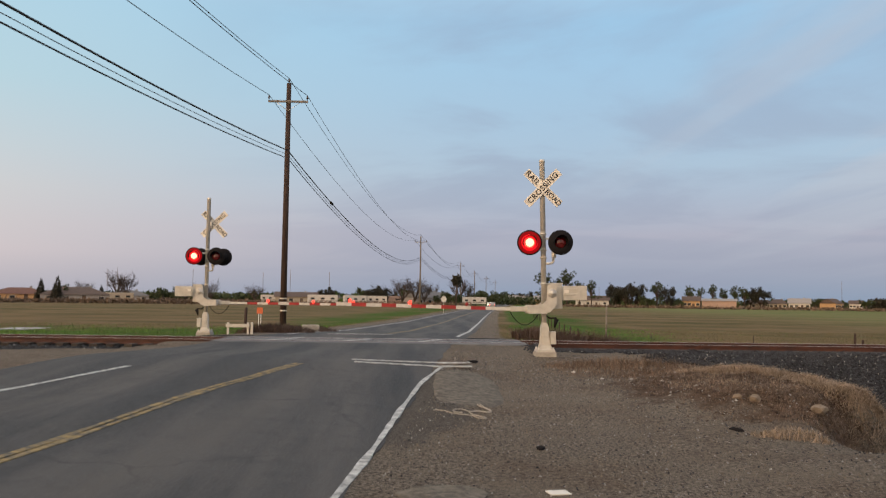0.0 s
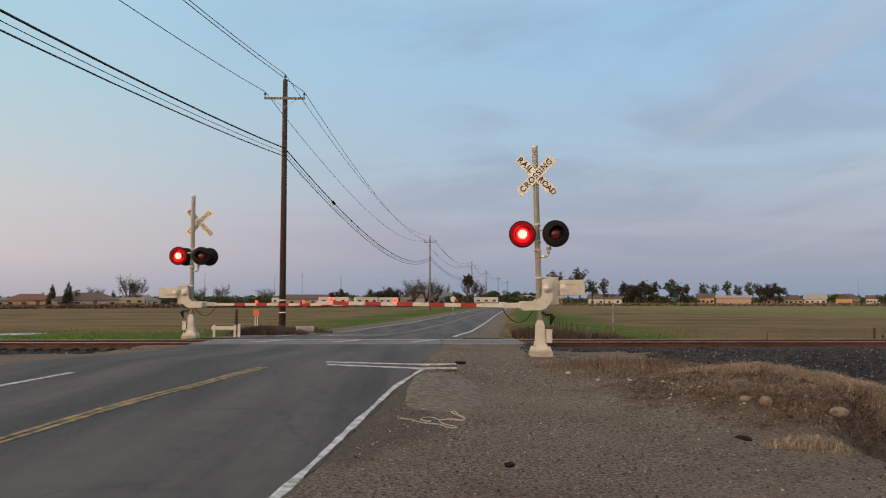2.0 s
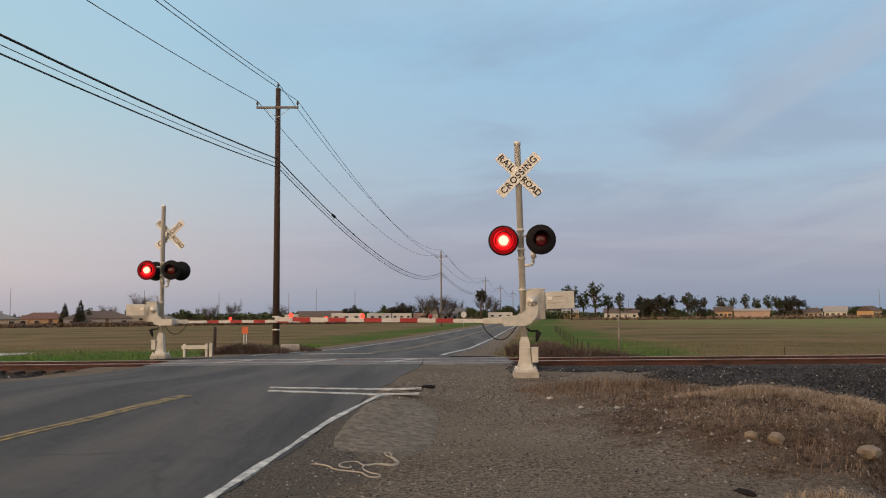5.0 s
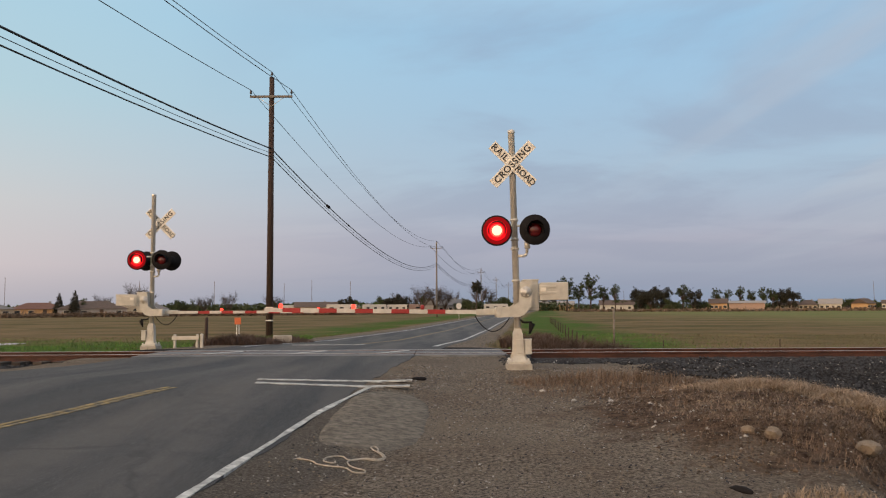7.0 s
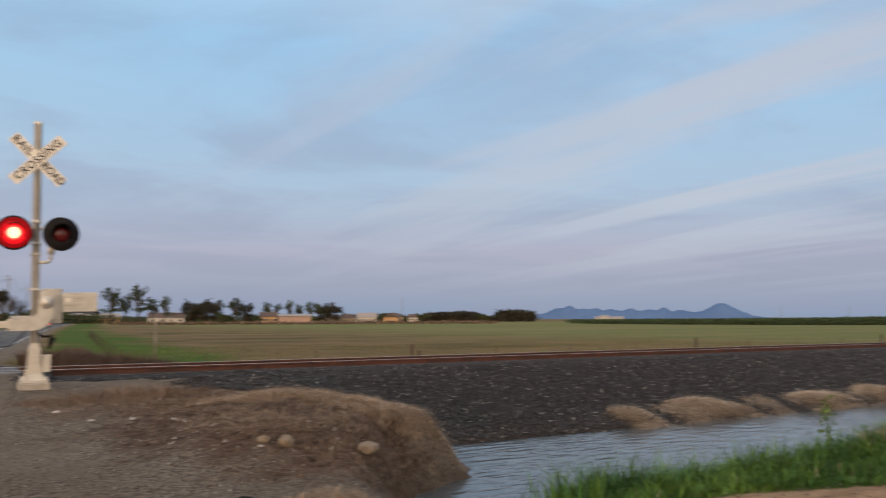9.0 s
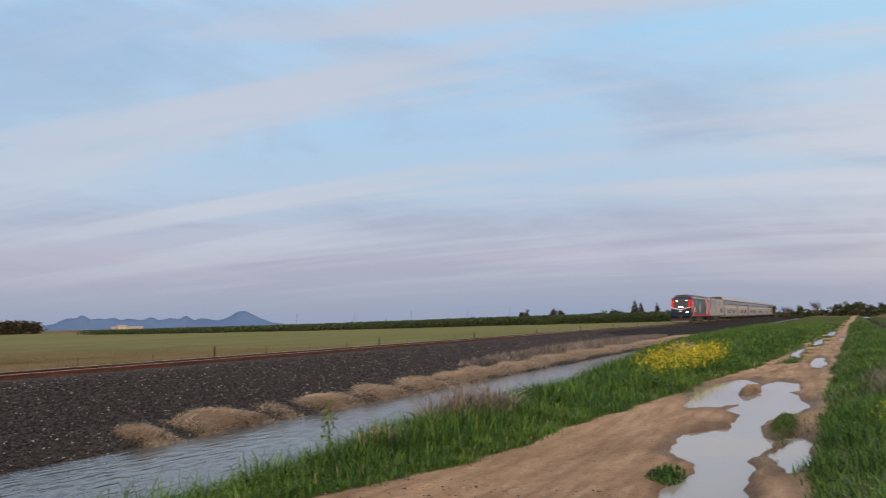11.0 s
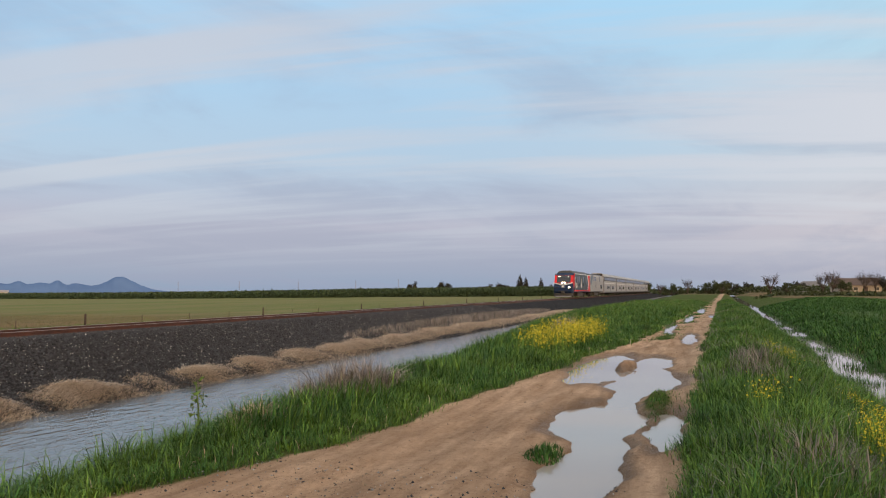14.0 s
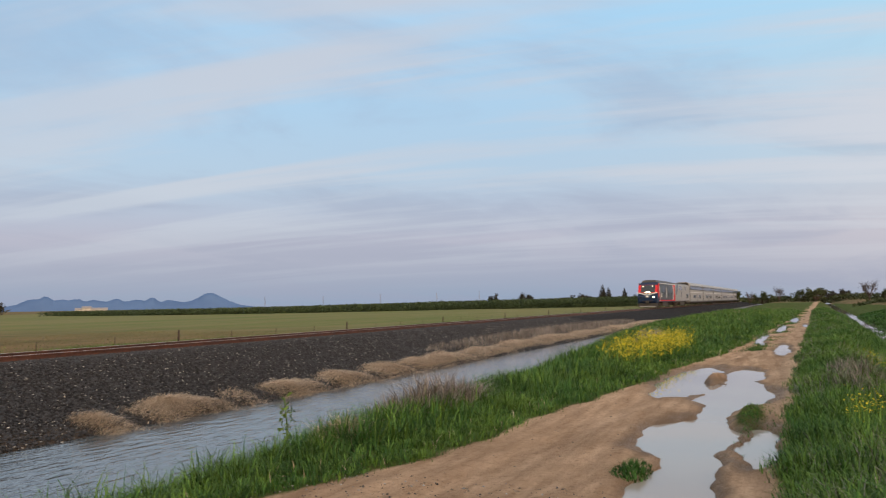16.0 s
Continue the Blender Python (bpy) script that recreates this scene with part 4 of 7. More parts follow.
    part("cable", bm, M_BLACK, sig, "hanging black cable loop")
    bm = tube(B(), [(-s * 0.06, -0.05, 0.92), (-s * 0.12, -0.1, 0.86), (-s * 0.3, -0.12, 0.86)], 0.022, 8)
    rod(bm, (-s * 0.3, -0.12, 0.84), (-s * 0.24, -0.12, 0.62), 0.07, 0.02, 12)
    part("bell_bracket", bm, M_BLACK, sig, "dark drooping conduit")
    # the lowered arm: alternate red and white sleeves
    x = 0.86
    arm = part("gate_arm", box(B(), (s * (x + 0.33 + 0.1925 * sleeves), 0.02, 1.09), (0.66 + 0.385 * sleeves, 0.05, 0.078), 0.012), M_ARMWHITE, sig, "long pale gate arm, lowered")
    arm.matrix_basis = Matrix.Translation((s * 0.5, 0, 1.1)) @ pose(0, 0, 0, 0, tip, 0) @ Matrix.Translation((-s * 0.5, 0, -1.1))
    pale = box(B(), (s * (x + 0.3), -0.008, 1.09), (0.66, 0.01, 0.084))
    part("sleeve", pale, M_ARMWHITE, arm)
    for k in range(sleeves):
        a = x + 0.66 + 0.385 * k
        mt = M_ARMWHITE if k % 2 else M_ARMRED
        part("sleeve", box(B(), (s * (a + 0.19), -0.009, 1.09), (0.378, 0.012, 0.09), 0.003), mt, arm, "white reflective sleeve" if k % 2 else "red reflective sleeve")
    for a, lit in lamps:
        bm = lathe(B(), [(0.03, 0.0), (0.045, 0.03), (0.045, 0.07), (0.025, 0.095), (0.004, 0.1)], 14, Matrix.Translation((s * (x + a), 0.0, 1.13)))
        part("arm_lamp", bm, M_ARMLIGHT if lit else M_ARMRED, arm, "small red arm lamp" + (", lit" if lit else ""))
    return sig


near_sig = crossing_signal(pose(3.25, 20.75, 0.1, 0, -1.2, 0), -1, -0.1, "aluminium crossing signal with lowered red and white gate, beside the gravel", False, 2.1)
far_sig = crossing_signal(pose(-7.86, 30.1, 0.08), 1, 0.1, "aluminium crossing signal beyond the rails with lowered gate", True, 0.0, (0.2, 4.02), 11, ((1.43, True), (3.1, True), (4.6, True)))

# ---------------------------------------------------------------- poles and wires


def utility_pole(x, y, z, top, arm_z, arm_w, r, mat, label, low_z=None):
    p = thing("utility_pole", label, "utility pole", pose(x, y, z), group="roadside poles")
    h = top - z
    bm = rod(B(), (0, 0, -0.3), (0.0, 0, h), r, r * 0.7, 14)
    part("pole", bm, mat, p)
    a = arm_z - z
    part("cross_arm", box(box(B(), (0, -0.16, a), (arm_w, 0.1, 0.13), 0.01), (0, -0.12, a), (0.2, 0.1, 0.2), 0.01), M_POLEGREY, p, "grey timber cross arm")
    bm = B()
    for sgn in (-1, 1):
        tube(bm, [(sgn * arm_w * 0.3, -0.16, a - 0.05), (0, -0.16, a - 0.6)], 0.018, 5)
    part("arm_brace", bm, M_STEEL, p)
    for xx, zz in ((-arm_w * 0.48, a + 0.06), (arm_w * 0.48, a + 0.06), (0, h)):
        part("insulator", lathe(B(), [(0.02, 0), (0.025, 0.12), (0.07, 0.13), (0.075, 0.2), (0.05, 0.22), (0.06, 0.27), (0.03, 0.33)], 12, Matrix.Translation((xx, -0.16 if xx else 0, zz))), M_CERAMIC, p)
    return p


POLES = [(-17.5, -66.0, -0.3, 14.9), (-8.3, 50.5, -0.6, 14.95), (1.0, 168.0, -0.8, 14.6), (16.0, 283.0, -0.8, 14.6), (26.5, 358.0, -0.8, 14.4), (39.0, 440.0, -0.8, 14.4), (52.0, 520.0, -0.8, 14.2)]
for i, (x, y, z, tp) in enumerate(POLES):
    utility_pole(x, y, z, tp, tp - 1.2, 2.5, 0.21 if i == 1 else 0.19, M_POLE if i < 2 else M_POLEGREY, "tall dark creosoted timber utility pole by the road" if i < 2 else "weathered timber utility pole along the road")
bands = thing("pole_bands", "pale reflective bands round the pole foot", "pole band", pose(-8.3, 50.5, 0))
for z in (0.55, 1.05, 1.3):
    part("band", lathe(B(), [(0.205, z), (0.217, z), (0.217, z + 0.07), (0.205, z + 0.07)], 14), M_SIGNWHITE, bands)


def wire(a, b, sag, r, label, n=26):
    a, b = Vector(a), Vector(b)
    cu = bpy.data.curves.new("overhead_wire", "CURVE")
    cu.dimensions, cu.bevel_depth, cu.bevel_resolution = "3D", r, 1
    sp = cu.splines.new("POLY")
    sp.points.add(n)
    for i in range(n + 1):
        u = i / n
        p = a.lerp(b, u) - Vector((0, 0, 4 * sag * u * (1 - u)))
        sp.points[i].co = (*p, 1)
    cu.materials.append(M_WIRE)
    return tagged(new("overhead_wire", cu), label, "wire", group="overhead wires")


for i in range(len(POLES) - 1):
    (x0, y0, _, t0), (x1, y1, _, t1) = POLES[i], POLES[i + 1]
    thin = 0.018 if i < 2 else 0.026
    wire((x0, y0, t0 + 0.33), (x1, y1, t1 + 0.33), 2.8, thin, "thin black power line between roadside poles")
    for o in (-1.2, 1.2):
        wire((x0 + o, y0 - 0.16, t0 - 0.8), (x1 + o, y1 - 0.16, t1 - 0.8), 2.9, thin, "thin black power line between roadside poles")
    if i < 3:
        for dz, sag, r in ((0.0, 2.5, 0.037), (-0.27, 2.5, 0.014), (-0.5, 2.52, 0.027)):
            sag = sag + 0.7 * (i == 1)
            wire((x0, y0 - 0.2, t0 - 4.25 + dz), (x1, y1 - 0.2, t1 - 4.3 + dz), sag, r, "thick black communication cable strung on poles")


def on_wire(a, b, sag, u):
    return Vector(a).lerp(Vector(b), u) - Vector((0, 0, 4 * sag * u * (1 - u)))


for u, r in ((0.13, 0.11), (0.2, 0.06)):
    p = on_wire((-8.3, 50.3, 10.7), (1.0, 167.8, 10.3), 3.2, u)
    q = on_wire((-8.3, 50.3, 10.7), (1.0, 167.8, 10.3), 3.2, u + 0.006)
    bm = rod(B(), p, q, r, r, 10)
    tagged(new("cable_splice", finish("cable_splice", bm, M_BLACK)), "black splice case hung on the cable", "cable splice")

# ---------------------------------------------------------------- small things by the crossing
rail_g = thing("guard_rail", "short pale steel guard rail by the far signal", "guard rail", pose(-6.5, 29.4, -0.02))
rail_g.scale = (0.85, 0.85, 0.85)
for x in (-0.42, 0.42):
    part("post", box(B(), (x, 0, 0.28), (0.085, 0.1, 0.6), 0.01), M_GREYPAINT, rail_g)
part("post", box(B(), (0.58, 0.02, 0.3), (0.1, 0.1, 0.6), 0.01), M_GREYPAINT, rail_g)
part("beam", box(B(), (0, -0.08, 0.45), (1.0, 0.05, 0.14), 0.012), M_GREYPAINT, rail_g)


def post(name, x, y, h, r, mat, label, cat="fence post", group=""):
    z = float(land(x, y))
    bm = rod(B(), (0, 0, -0.2), (0.02, 0, h), r, r * 0.9, 8)
    rod(bm, (0.02, 0, h), (0.02, 0, h + r * 0.5), r * 0.9, r * 0.4, 8)
    ob = new(name, finish(name, bm, mat))
    ob.matrix_basis = pose(x, y, z)
    return tagged(ob, label, cat, group)


post("marker_post", -7.2, 34.0, 1.1, 0.07, M_POLE, "short dark wooden post behind the guard rail", "post")
post("marker_post", 9.1, 38.5, 1.9, 0.045, M_POLEGREY, "thin pale upright stake in the verge", "post")
for k in range(15):
    x = 7.6 + 0.115 * (k * 4.6 + 2)
    y = 39 + k * 4.6
    post("fence_post", x, y, 0.75, 0.035, M_POLE, "weathered brown fence post along the field edge", group="verge fence")
for k in range(42):
    x = 10.5 + k * 4.67 * 1.0
    big = k % 4 == 2
    post("fence_post", x, 35.9, 0.85 if big else 0.65, 0.06 if big else 0.02, M_POLE, "thick dark wooden fence post by the field" if big else "thin dark fence stake by the field", group="field fence")
post("fence_post", 20.2, 35.9, 0.55, 0.06, M_POLE, "short dark stub of a wooden fence post", group="field fence")

sgn = thing("road_sign", "small orange road sign on twin thin posts", "road sign", pose(-8.5, 44.0, float(land(-8.5, 44.0))))
for x in (-0.06, 0.06):
    part("post", rod(B(), (x, 0, -0.2), (x, 0, 1.3), 0.02, 0.02, 6), M_STEEL, sgn)
part("panel", box(B(), (0, -0.03, 1.33), (0.32, 0.012, 0.34), 0.003), material("orange_sign", (0.6, 0.13, 0.04), (0.5, 0.1, 0.03), 5, 0.5), sgn, "orange sign panel")
sgn = thing("road_sign", "round pale sign back on a thin post by the road", "road sign", pose(4.6, 130.0, -0.9))
part("post", rod(B(), (0, 0, -0.2), (0, 0, 2.6), 0.04, 0.04, 6), M_STEEL, sgn)
part("panel", lathe(B(), [(0.5, 0), (0.5, 0.02)], 8, Matrix.Translation((0, -0.05, 2.4)) @ pose(0, 0, 0, 90, 0, 22)), M_SIGNWHITE, sgn)

ob = tagged(new("concrete_block", finish("concrete_block", box(B(), (0, 0, 0.14), (0.75, 0.35, 0.34), 0.04), M_CONCRETE)), "weathered pale concrete block by the road edge", "concrete block")
ob.matrix_basis = pose(-4.75, 36.2, float(land(-4.75, 36.2)), 0, 0, 12)


def rope(name, pts, r, mat, label, cat):
    cu = bpy.data.curves.new(name, "CURVE")
    cu.dimensions, cu.bevel_depth, cu.bevel_resolution = "3D", r, 2
    sp = cu.splines.new("BEZIER")
    sp.bezier_points.add(len(pts) - 1)
    for b, (x, y) in zip(sp.bezier_points, pts):
        b.co = (x, y, float(land(x, y)) + r * 0.8 + 0.018 * float(sstep(11.9, 12.3, y)))
        b.handle_left_type = b.handle_right_type = "AUTO"
    cu.materials.append(mat)
    return tagged(new(name, cu), label, cat)


rope("rope", [(0.16, 11.52), (0.18, 11.57), (0.23, 11.57), (0.36, 11.49), (0.41, 11.4), (0.52, 11.35), (0.68, 11.33), (0.79, 11.17), (0.86, 11.17), (0.88, 11.26), (0.77, 11.36), (0.7, 11.48), (0.7, 11.67), (0.83, 11.77), (0.95, 11.74), (1.02, 11.88), (0.99, 12.05), (0.94, 12.13), (0.91, 12.29), (0.87, 12.33), (0.87, 12.2), (0.93, 12.11), (0.98, 12.01), (1.0, 11.89), (0.95, 11.8), (0.83, 11.81), (0.7, 11.67), (0.65, 11.72), (0.6, 11.81), (0.51, 11.78), (0.45, 11.67), (0.45, 11.56), (0.5, 11.5), (0.56, 11.5), (0.56, 11.57)], 0.008, material("pale_rope", (0.42, 0.37, 0.31), (0.26, 0.23, 0.19), 30, 0.9), "frayed pale rope lying on the gravel shoulder", "rope")


# a thin tongue of old sandy tarmac beside the edge line
bm = B()
rings = []
NR = 72
for q, lift in ((1.0, -0.012), (0.95, 0.004), (0.86, 0.013), (0.7, 0.017), (0.4, 0.017), (0.12, 0.017)):
    ring = []
    for k in range(NR):
        a = 2 * math.pi * k / NR
        ca, sa = math.cos(a), math.sin(a)
        e = (abs(ca) ** 3 + abs(sa) ** 3) ** (-1 / 3) * (1 + 0.1 * noise.noise((ca * 2.2, sa * 2.2, 5.0)) + 0.05 * noise.noise((ca * 7, sa * 7, 2.0)))
        y = 14.3 + 2.15 * q * e * sa
        x = max(0.82 + 0.1 * (y - 14.3) * 0.3 + 0.62 * q * e * ca, float(road_x(y)) + 0.12)
        ring.append(bm.verts.new((x, y, float(land(x, y)) + lift)))
    rings.append(ring)
for r0, r1 in zip(rings, rings[1:]):
    for k in range(NR):
        bm.faces.new((r0[k], r0[(k + 1) % NR], r1[(k + 1) % NR], r1[k])).smooth = True
bm.faces.new(rings[-1])
M_SANDY = material("sandy_tarmac", (0.21, 0.182, 0.15), (0.15, 0.13, 0.106), 5, 0.92, 0.5, 60, c3=(0.03, 0.028, 0.026), scale3=11.0, amount3=0.5, spec=0.1)
tagged(new("paving_patch", finish("paving_patch", bm, M_SANDY)), "thin worn tongue of old sandy tarmac beside the road", "paving patch")


def lump(name, x, y, s, mat, label, cat, seed, sink=0.25, group=""):
    bm = B()
    bmesh.ops.create_icosphere(bm, subdivisions=2, radius=1.0)
    for v in bm.verts:
        v.co *= 1 + 0.28 * noise.noise(v.co * 1.3 + Vector((seed * 3.1, seed, 0)))
        v.co = Vector((v.co.x * s[0], v.co.y * s[1], v.co.z * s[2]))
    ob = new(name, finish(name, bm, mat))
    ob.matrix_basis = pose(x, y, float(land(x, y)) + s[2] * (1 - sink * 2), 0, 0, seed * 47)
    return tagged(ob, label, cat, group)


lump("rock", 5.02, 12.02, (0.11, 0.085, 0.07), M_ROCK, "tan rounded field rock on the berm", "rock", 1, group="berm rocks")
lump("rock", 5.98, 11.97, (0.15, 0.12, 0.085), M_ROCK, "large tan rock half sunk in the berm", "rock", 2, group="berm rocks")
lump("rock", 4.85, 12.25, (0.08, 0.07, 0.05), M_ROCK, "small tan rock on the berm", "rock", 3, group="berm rocks")
for i, (x, y, s) in enumerate(((4.08, 15.5, 0.05), (3.6, 15.85, 0.045), (6.6, 13.2, 0.06), (3.3, 17.2, 0.05), (5.2, 16.3, 0.04), (7.2, 14.6, 0.05))):
    lump("white_stone", x, y, (s, s * 0.8, s * 0.5), M_PALE, "small white stone on the brown gravel", "stone", 5 + i, group="white stones")
lump("dark_clod", 1.2, 18.3, (0.17, 0.06, 0.04), M_BLACK, "dark strip of rubber by the stop line", "rubber strip", 12)
lump("dark_clod", 1.31, 9.05, (0.07, 0.05, 0.03), M_BLACK, "black lump of tyre rubber on gravel", "rubber scrap", 13)
bt = lump("bottle", 4.1, 10.45, (0.12, 0.035, 0.035), M_BLACK, "dark discarded bottle lying on the gravel", "bottle", 14)
ob = new("paper_scrap", finish("paper_scrap", box(B(), (0, 0, 0), (0.2, 0.12, 0.012), 0.004), M_SIGNWHITE))
ob.matrix_basis = pose(1.13, 6.95, float(land(1.13, 6.95)) + 0.01, 4, 3, 20)
tagged(ob, "crumpled white paper scrap on the gravel", "litter")
bm = B()
bmesh.ops.create_icosphere(bm, subdivisions=3, radius=1.0)
for v in bm.verts:
    v.co *= 1 + 0.35 * noise.noise(v.co * 2.2)
    v.co = Vector((v.co.x * 0.36, v.co.y * 0.42, v.co.z * 0.03))
ob = new("asphalt_patch", finish("asphalt_patch", bm, M_SANDY))
ob.matrix_basis = pose(0.1, 6.75, float(land(0.1, 6.75)) + 0.005)
tagged(ob, "broken pale patch of old paving at the roadside", "paving patch")

# ---------------------------------------------------------------- train
M_NAVY = material("navy_paint", (0.012, 0.028, 0.07), (0.01, 0.022, 0.055), 1, 0.5, spec=0.2)
M_TRED = material("train_red", (0.6, 0.022, 0.028), (0.5, 0.02, 0.024), 1, 0.5, spec=0.2)
M_TWHITE = material("train_white", (0.75, 0.75, 0.75), (0.65, 0.65, 0.65), 2, 0.4)
M_TROOF = material("train_roof", (0.075, 0.078, 0.085), (0.05, 0.053, 0.058), 2, 0.6)
M_TGREY = material("train_slate", (0.06, 0.078, 0.1), (0.048, 0.062, 0.082), 1, 0.5, spec=0.2)
M_SILVER = material("brushed_stainless", (0.36, 0.355, 0.36), (0.27, 0.27, 0.275), 3, 0.45, metal=0.3, stretch=(0.2, 1, 6))
M_GLASS = material("dark_window_glass", (0.02, 0.024, 0.03), (0.03, 0.034, 0.04), 1, 0.08)
M_TRUCK = material("grimy_bogie", (0.05, 0.045, 0.042), (0.03, 0.027, 0.025), 6, 0.8)
M_HEAD = material("headlight", (1, 0.95, 0.8), (1, 0.95, 0.8), 1, 0.2, emit=(1.0, 0.84, 0.5), estr=9.0)
M_BLUEROOF = material("faded_blue", (0.1, 0.14, 0.2), (0.08, 0.11, 0.16), 1, 0.5)
YW = 1.52       # half width of the stock


def bogie(vehicle, x, axles, gap, r=0.5):
    """A truck with side frames, springs and its wheels, under a vehicle."""
    bm = B()
    L = gap * (axles - 1)
    for sd in (-1, 1):
        box(bm, (x, sd * 1.02, 0.62), (L + 1.0, 0.14, 0.26), 0.03)
        for k in range(axles):
            box(bm, (x - L / 2 + k * gap, sd * 1.06, 0.52), (0.36, 0.18, 0.36), 0.02)
        for o in (-0.35, 0.35):
            rod(bm, (x + o, sd * 1.08, 0.45), (x + o, sd * 1.08, 0.9), 0.1, 0.1, 8)
    box(bm, (x, 0, 0.72), (0.6, 2.0, 0.3), 0.03)
    tk = part("bogie", bm, M_TRUCK, vehicle, "grimy steel bogie")
    for k in range(axles):
        bm = B()
        for sd in (-1, 1):
            lathe(bm, [(r + 0.03, -0.07), (r + 0.03, -0.04), (r, -0.035), (r, 0.07), (r * 0.8, 0.075), (0.12, 0.06)], 20, Matrix.Translation((x - L / 2 + k * gap, sd * 0.78, r)) @ pose(0, 0, 0, -90 * sd))
        rod(bm, (x - L / 2 + k * gap, -0.8, r), (x - L / 2 + k * gap, 0.8, r), 0.08, 0.08, 8)
        part("wheelset", bm, M_TRUCK, tk)


def flat_panel(name, veh, poly, y, mat, label="", t=0.012):
    return part(name, prism(B(), poly, y - t, y), mat, veh, label)


def arcs_mark(veh, x, z, s, y, mat):
    """Plain swept bars in a fan, as a shape only."""
    for k in range(3):
        pts = []
        for u in np.linspace(0, 1, 8):
            a = radians(30 + 75 * u)
            pts.append((x + s * (0.2 + 0.3 * k) * 1.0 + s * (0.9 * (1 - u)) * (0.7 - 0.25 * k), z + s * (0.75 - 1.5 * u)))
        poly = [(px - 0.13 * s * (1.5 - i / 7), pz) for i, (px, pz) in enumerate(pts)] + [(px + 0.13 * s * (1.5 - i / 7), pz) for i, (px, pz) in reversed(list(enumerate(pts)))]
        flat_panel("emblem_bar", veh, poly, y, mat)


def front_loco(x):
    v = thing("locomotive", "navy passenger locomotive with red and white bands and lit headlights", "locomotive", pose(x, TRACK_Y, RAIL_Z + 0.005))
    L = 21.0
    sidep = [(0.35, 0.75), (0.05, 1.1), (0.0, 1.75), (0.55, 2.35), (1.55, 3.75), (2.2, 4.12), (L, 4.12), (L, 0.95), (1.5, 0.95)]
    bm = prism(B(), sidep, -YW, YW)
    bmesh.ops.bevel(bm, geom=[e for e in bm.edges if abs(e.verts[0].co.y - e.verts[1].co.y) < 0.01 and min(e.verts[0].co.z, e.verts[1].co.z) > 1.0], offset=0.22, segments=3, affect="EDGES")
    part("body", bm, M_NAVY, v, "navy body shell")
    part("roof", prism(B(), [(-1.3, 4.1), (1.3, 4.1), (1.0, 4.42), (-1.0, 4.42)], 2.4, L - 0.1, "x"), M_TROOF, v, "grey ribbed roof")
    for k in range(6):
        part("roof_hatch", box(B(), (4.2 + k * 2.9, 0, 4.46), (2.3, 1.6, 0.12), 0.03), M_TROOF, v)
    # windscreen lies on the raked front
    n = Vector((-1.4, 0, 1.0)).normalized()
    a, b = Vector((0.62, 0, 2.45)), Vector((1.48, 0, 3.66))

    def front_quad(name, u0, u1, y0, y1, mat, lift, label=""):
        p = [a.lerp(b, u0) + Vector((0, y0, 0)), a.lerp(b, u0) + Vector((0, y1, 0)), a.lerp(b, u1) + Vector((0, y1, 0)), a.lerp(b, u1) + Vector((0, y0, 0))]
        bm = B()
        lo, hi = [bm.verts.new(q) for q in p], [bm.verts.new(q + n * lift) for q in p]
        for i in range(4):
            bm.faces.new((lo[i], lo[(i + 1) % 4], hi[(i + 1) % 4], hi[i]))
        bm.faces.new(hi)
        bm.faces.new(lo[::-1])
        bmesh.ops.recalc_face_normals(bm, faces=bm.faces[:])
        return part(name, bm, mat, v, label)
    front_quad("cab_front", -0.02, 1.02, -1.5, 1.5, M_TRED, 0.02, "red cab front surround")
    front_quad("windscreen", 0.03, 1.0, -1.12, 1.12, M_GLASS, 0.035, "dark windscreen")
    for y in (-0.75, 0.75):
        front_quad("marker_light", 0.82, 0.88, y - 0.08, y + 0.08, M_HEAD, 0.045, "lit upper marker light")
    for y in (-0.2, 0.2):
        bm = lathe(B(), [(0.12, 0.0), (0.11, 0.05), (0.02, 0.07)], 16, Matrix.Translation((0.6, y, 2.52)) @ pose(0, 0, 0, 0, -90, 0))
        part("headlight", bm, M_HEAD, v, "lit round headlight")
    part("nose_stripe", prism(B(), [(-1.54, 2.55), (-1.54, 2.42), (0, 2.02), (1.54, 2.42), (1.54, 2.55), (0, 2.16)], 0.2, 0.3, "x"), M_TWHITE, v, "white chevron stripe")
    for y in (-1.0, 1.0):
        part("ditch_light", box(B(), (0.0, y, 1.75), (0.06, 0.24 if y < 0 else 0.34, 0.16), 0.02), M_GLASS if y > 0 else M_HEAD, v, "dark ditch light" if y > 0 else "lit ditch light")
    part("nose_emblem", prism(B(), [(-0.3, 1.75), (0.3, 1.75), (0, 2.0)], -0.03, 0.0, "x"), M_TWHITE, v, "small pale emblem shape")
    part("coupler_hood", box(box(B(), (-0.1, 0, 0.95), (0.5, 0.5, 0.4), 0.05), (0.15, 0, 1.15), (0.3, 1.6, 0.1), 0.02), M_TRUCK, v)
    part("pilot", prism(B(), [(-1.4, 0.15), (1.4, 0.15), (1.5, 0.8), (-1.5, 0.8)], 0.15, 0.7, "x"), M_TRUCK, v, "dark pilot plough")
    part("step_bar", box(B(), (0.1, 0, 0.3), (0.12, 2.5, 0.12), 0.02), M_SILVER, v)
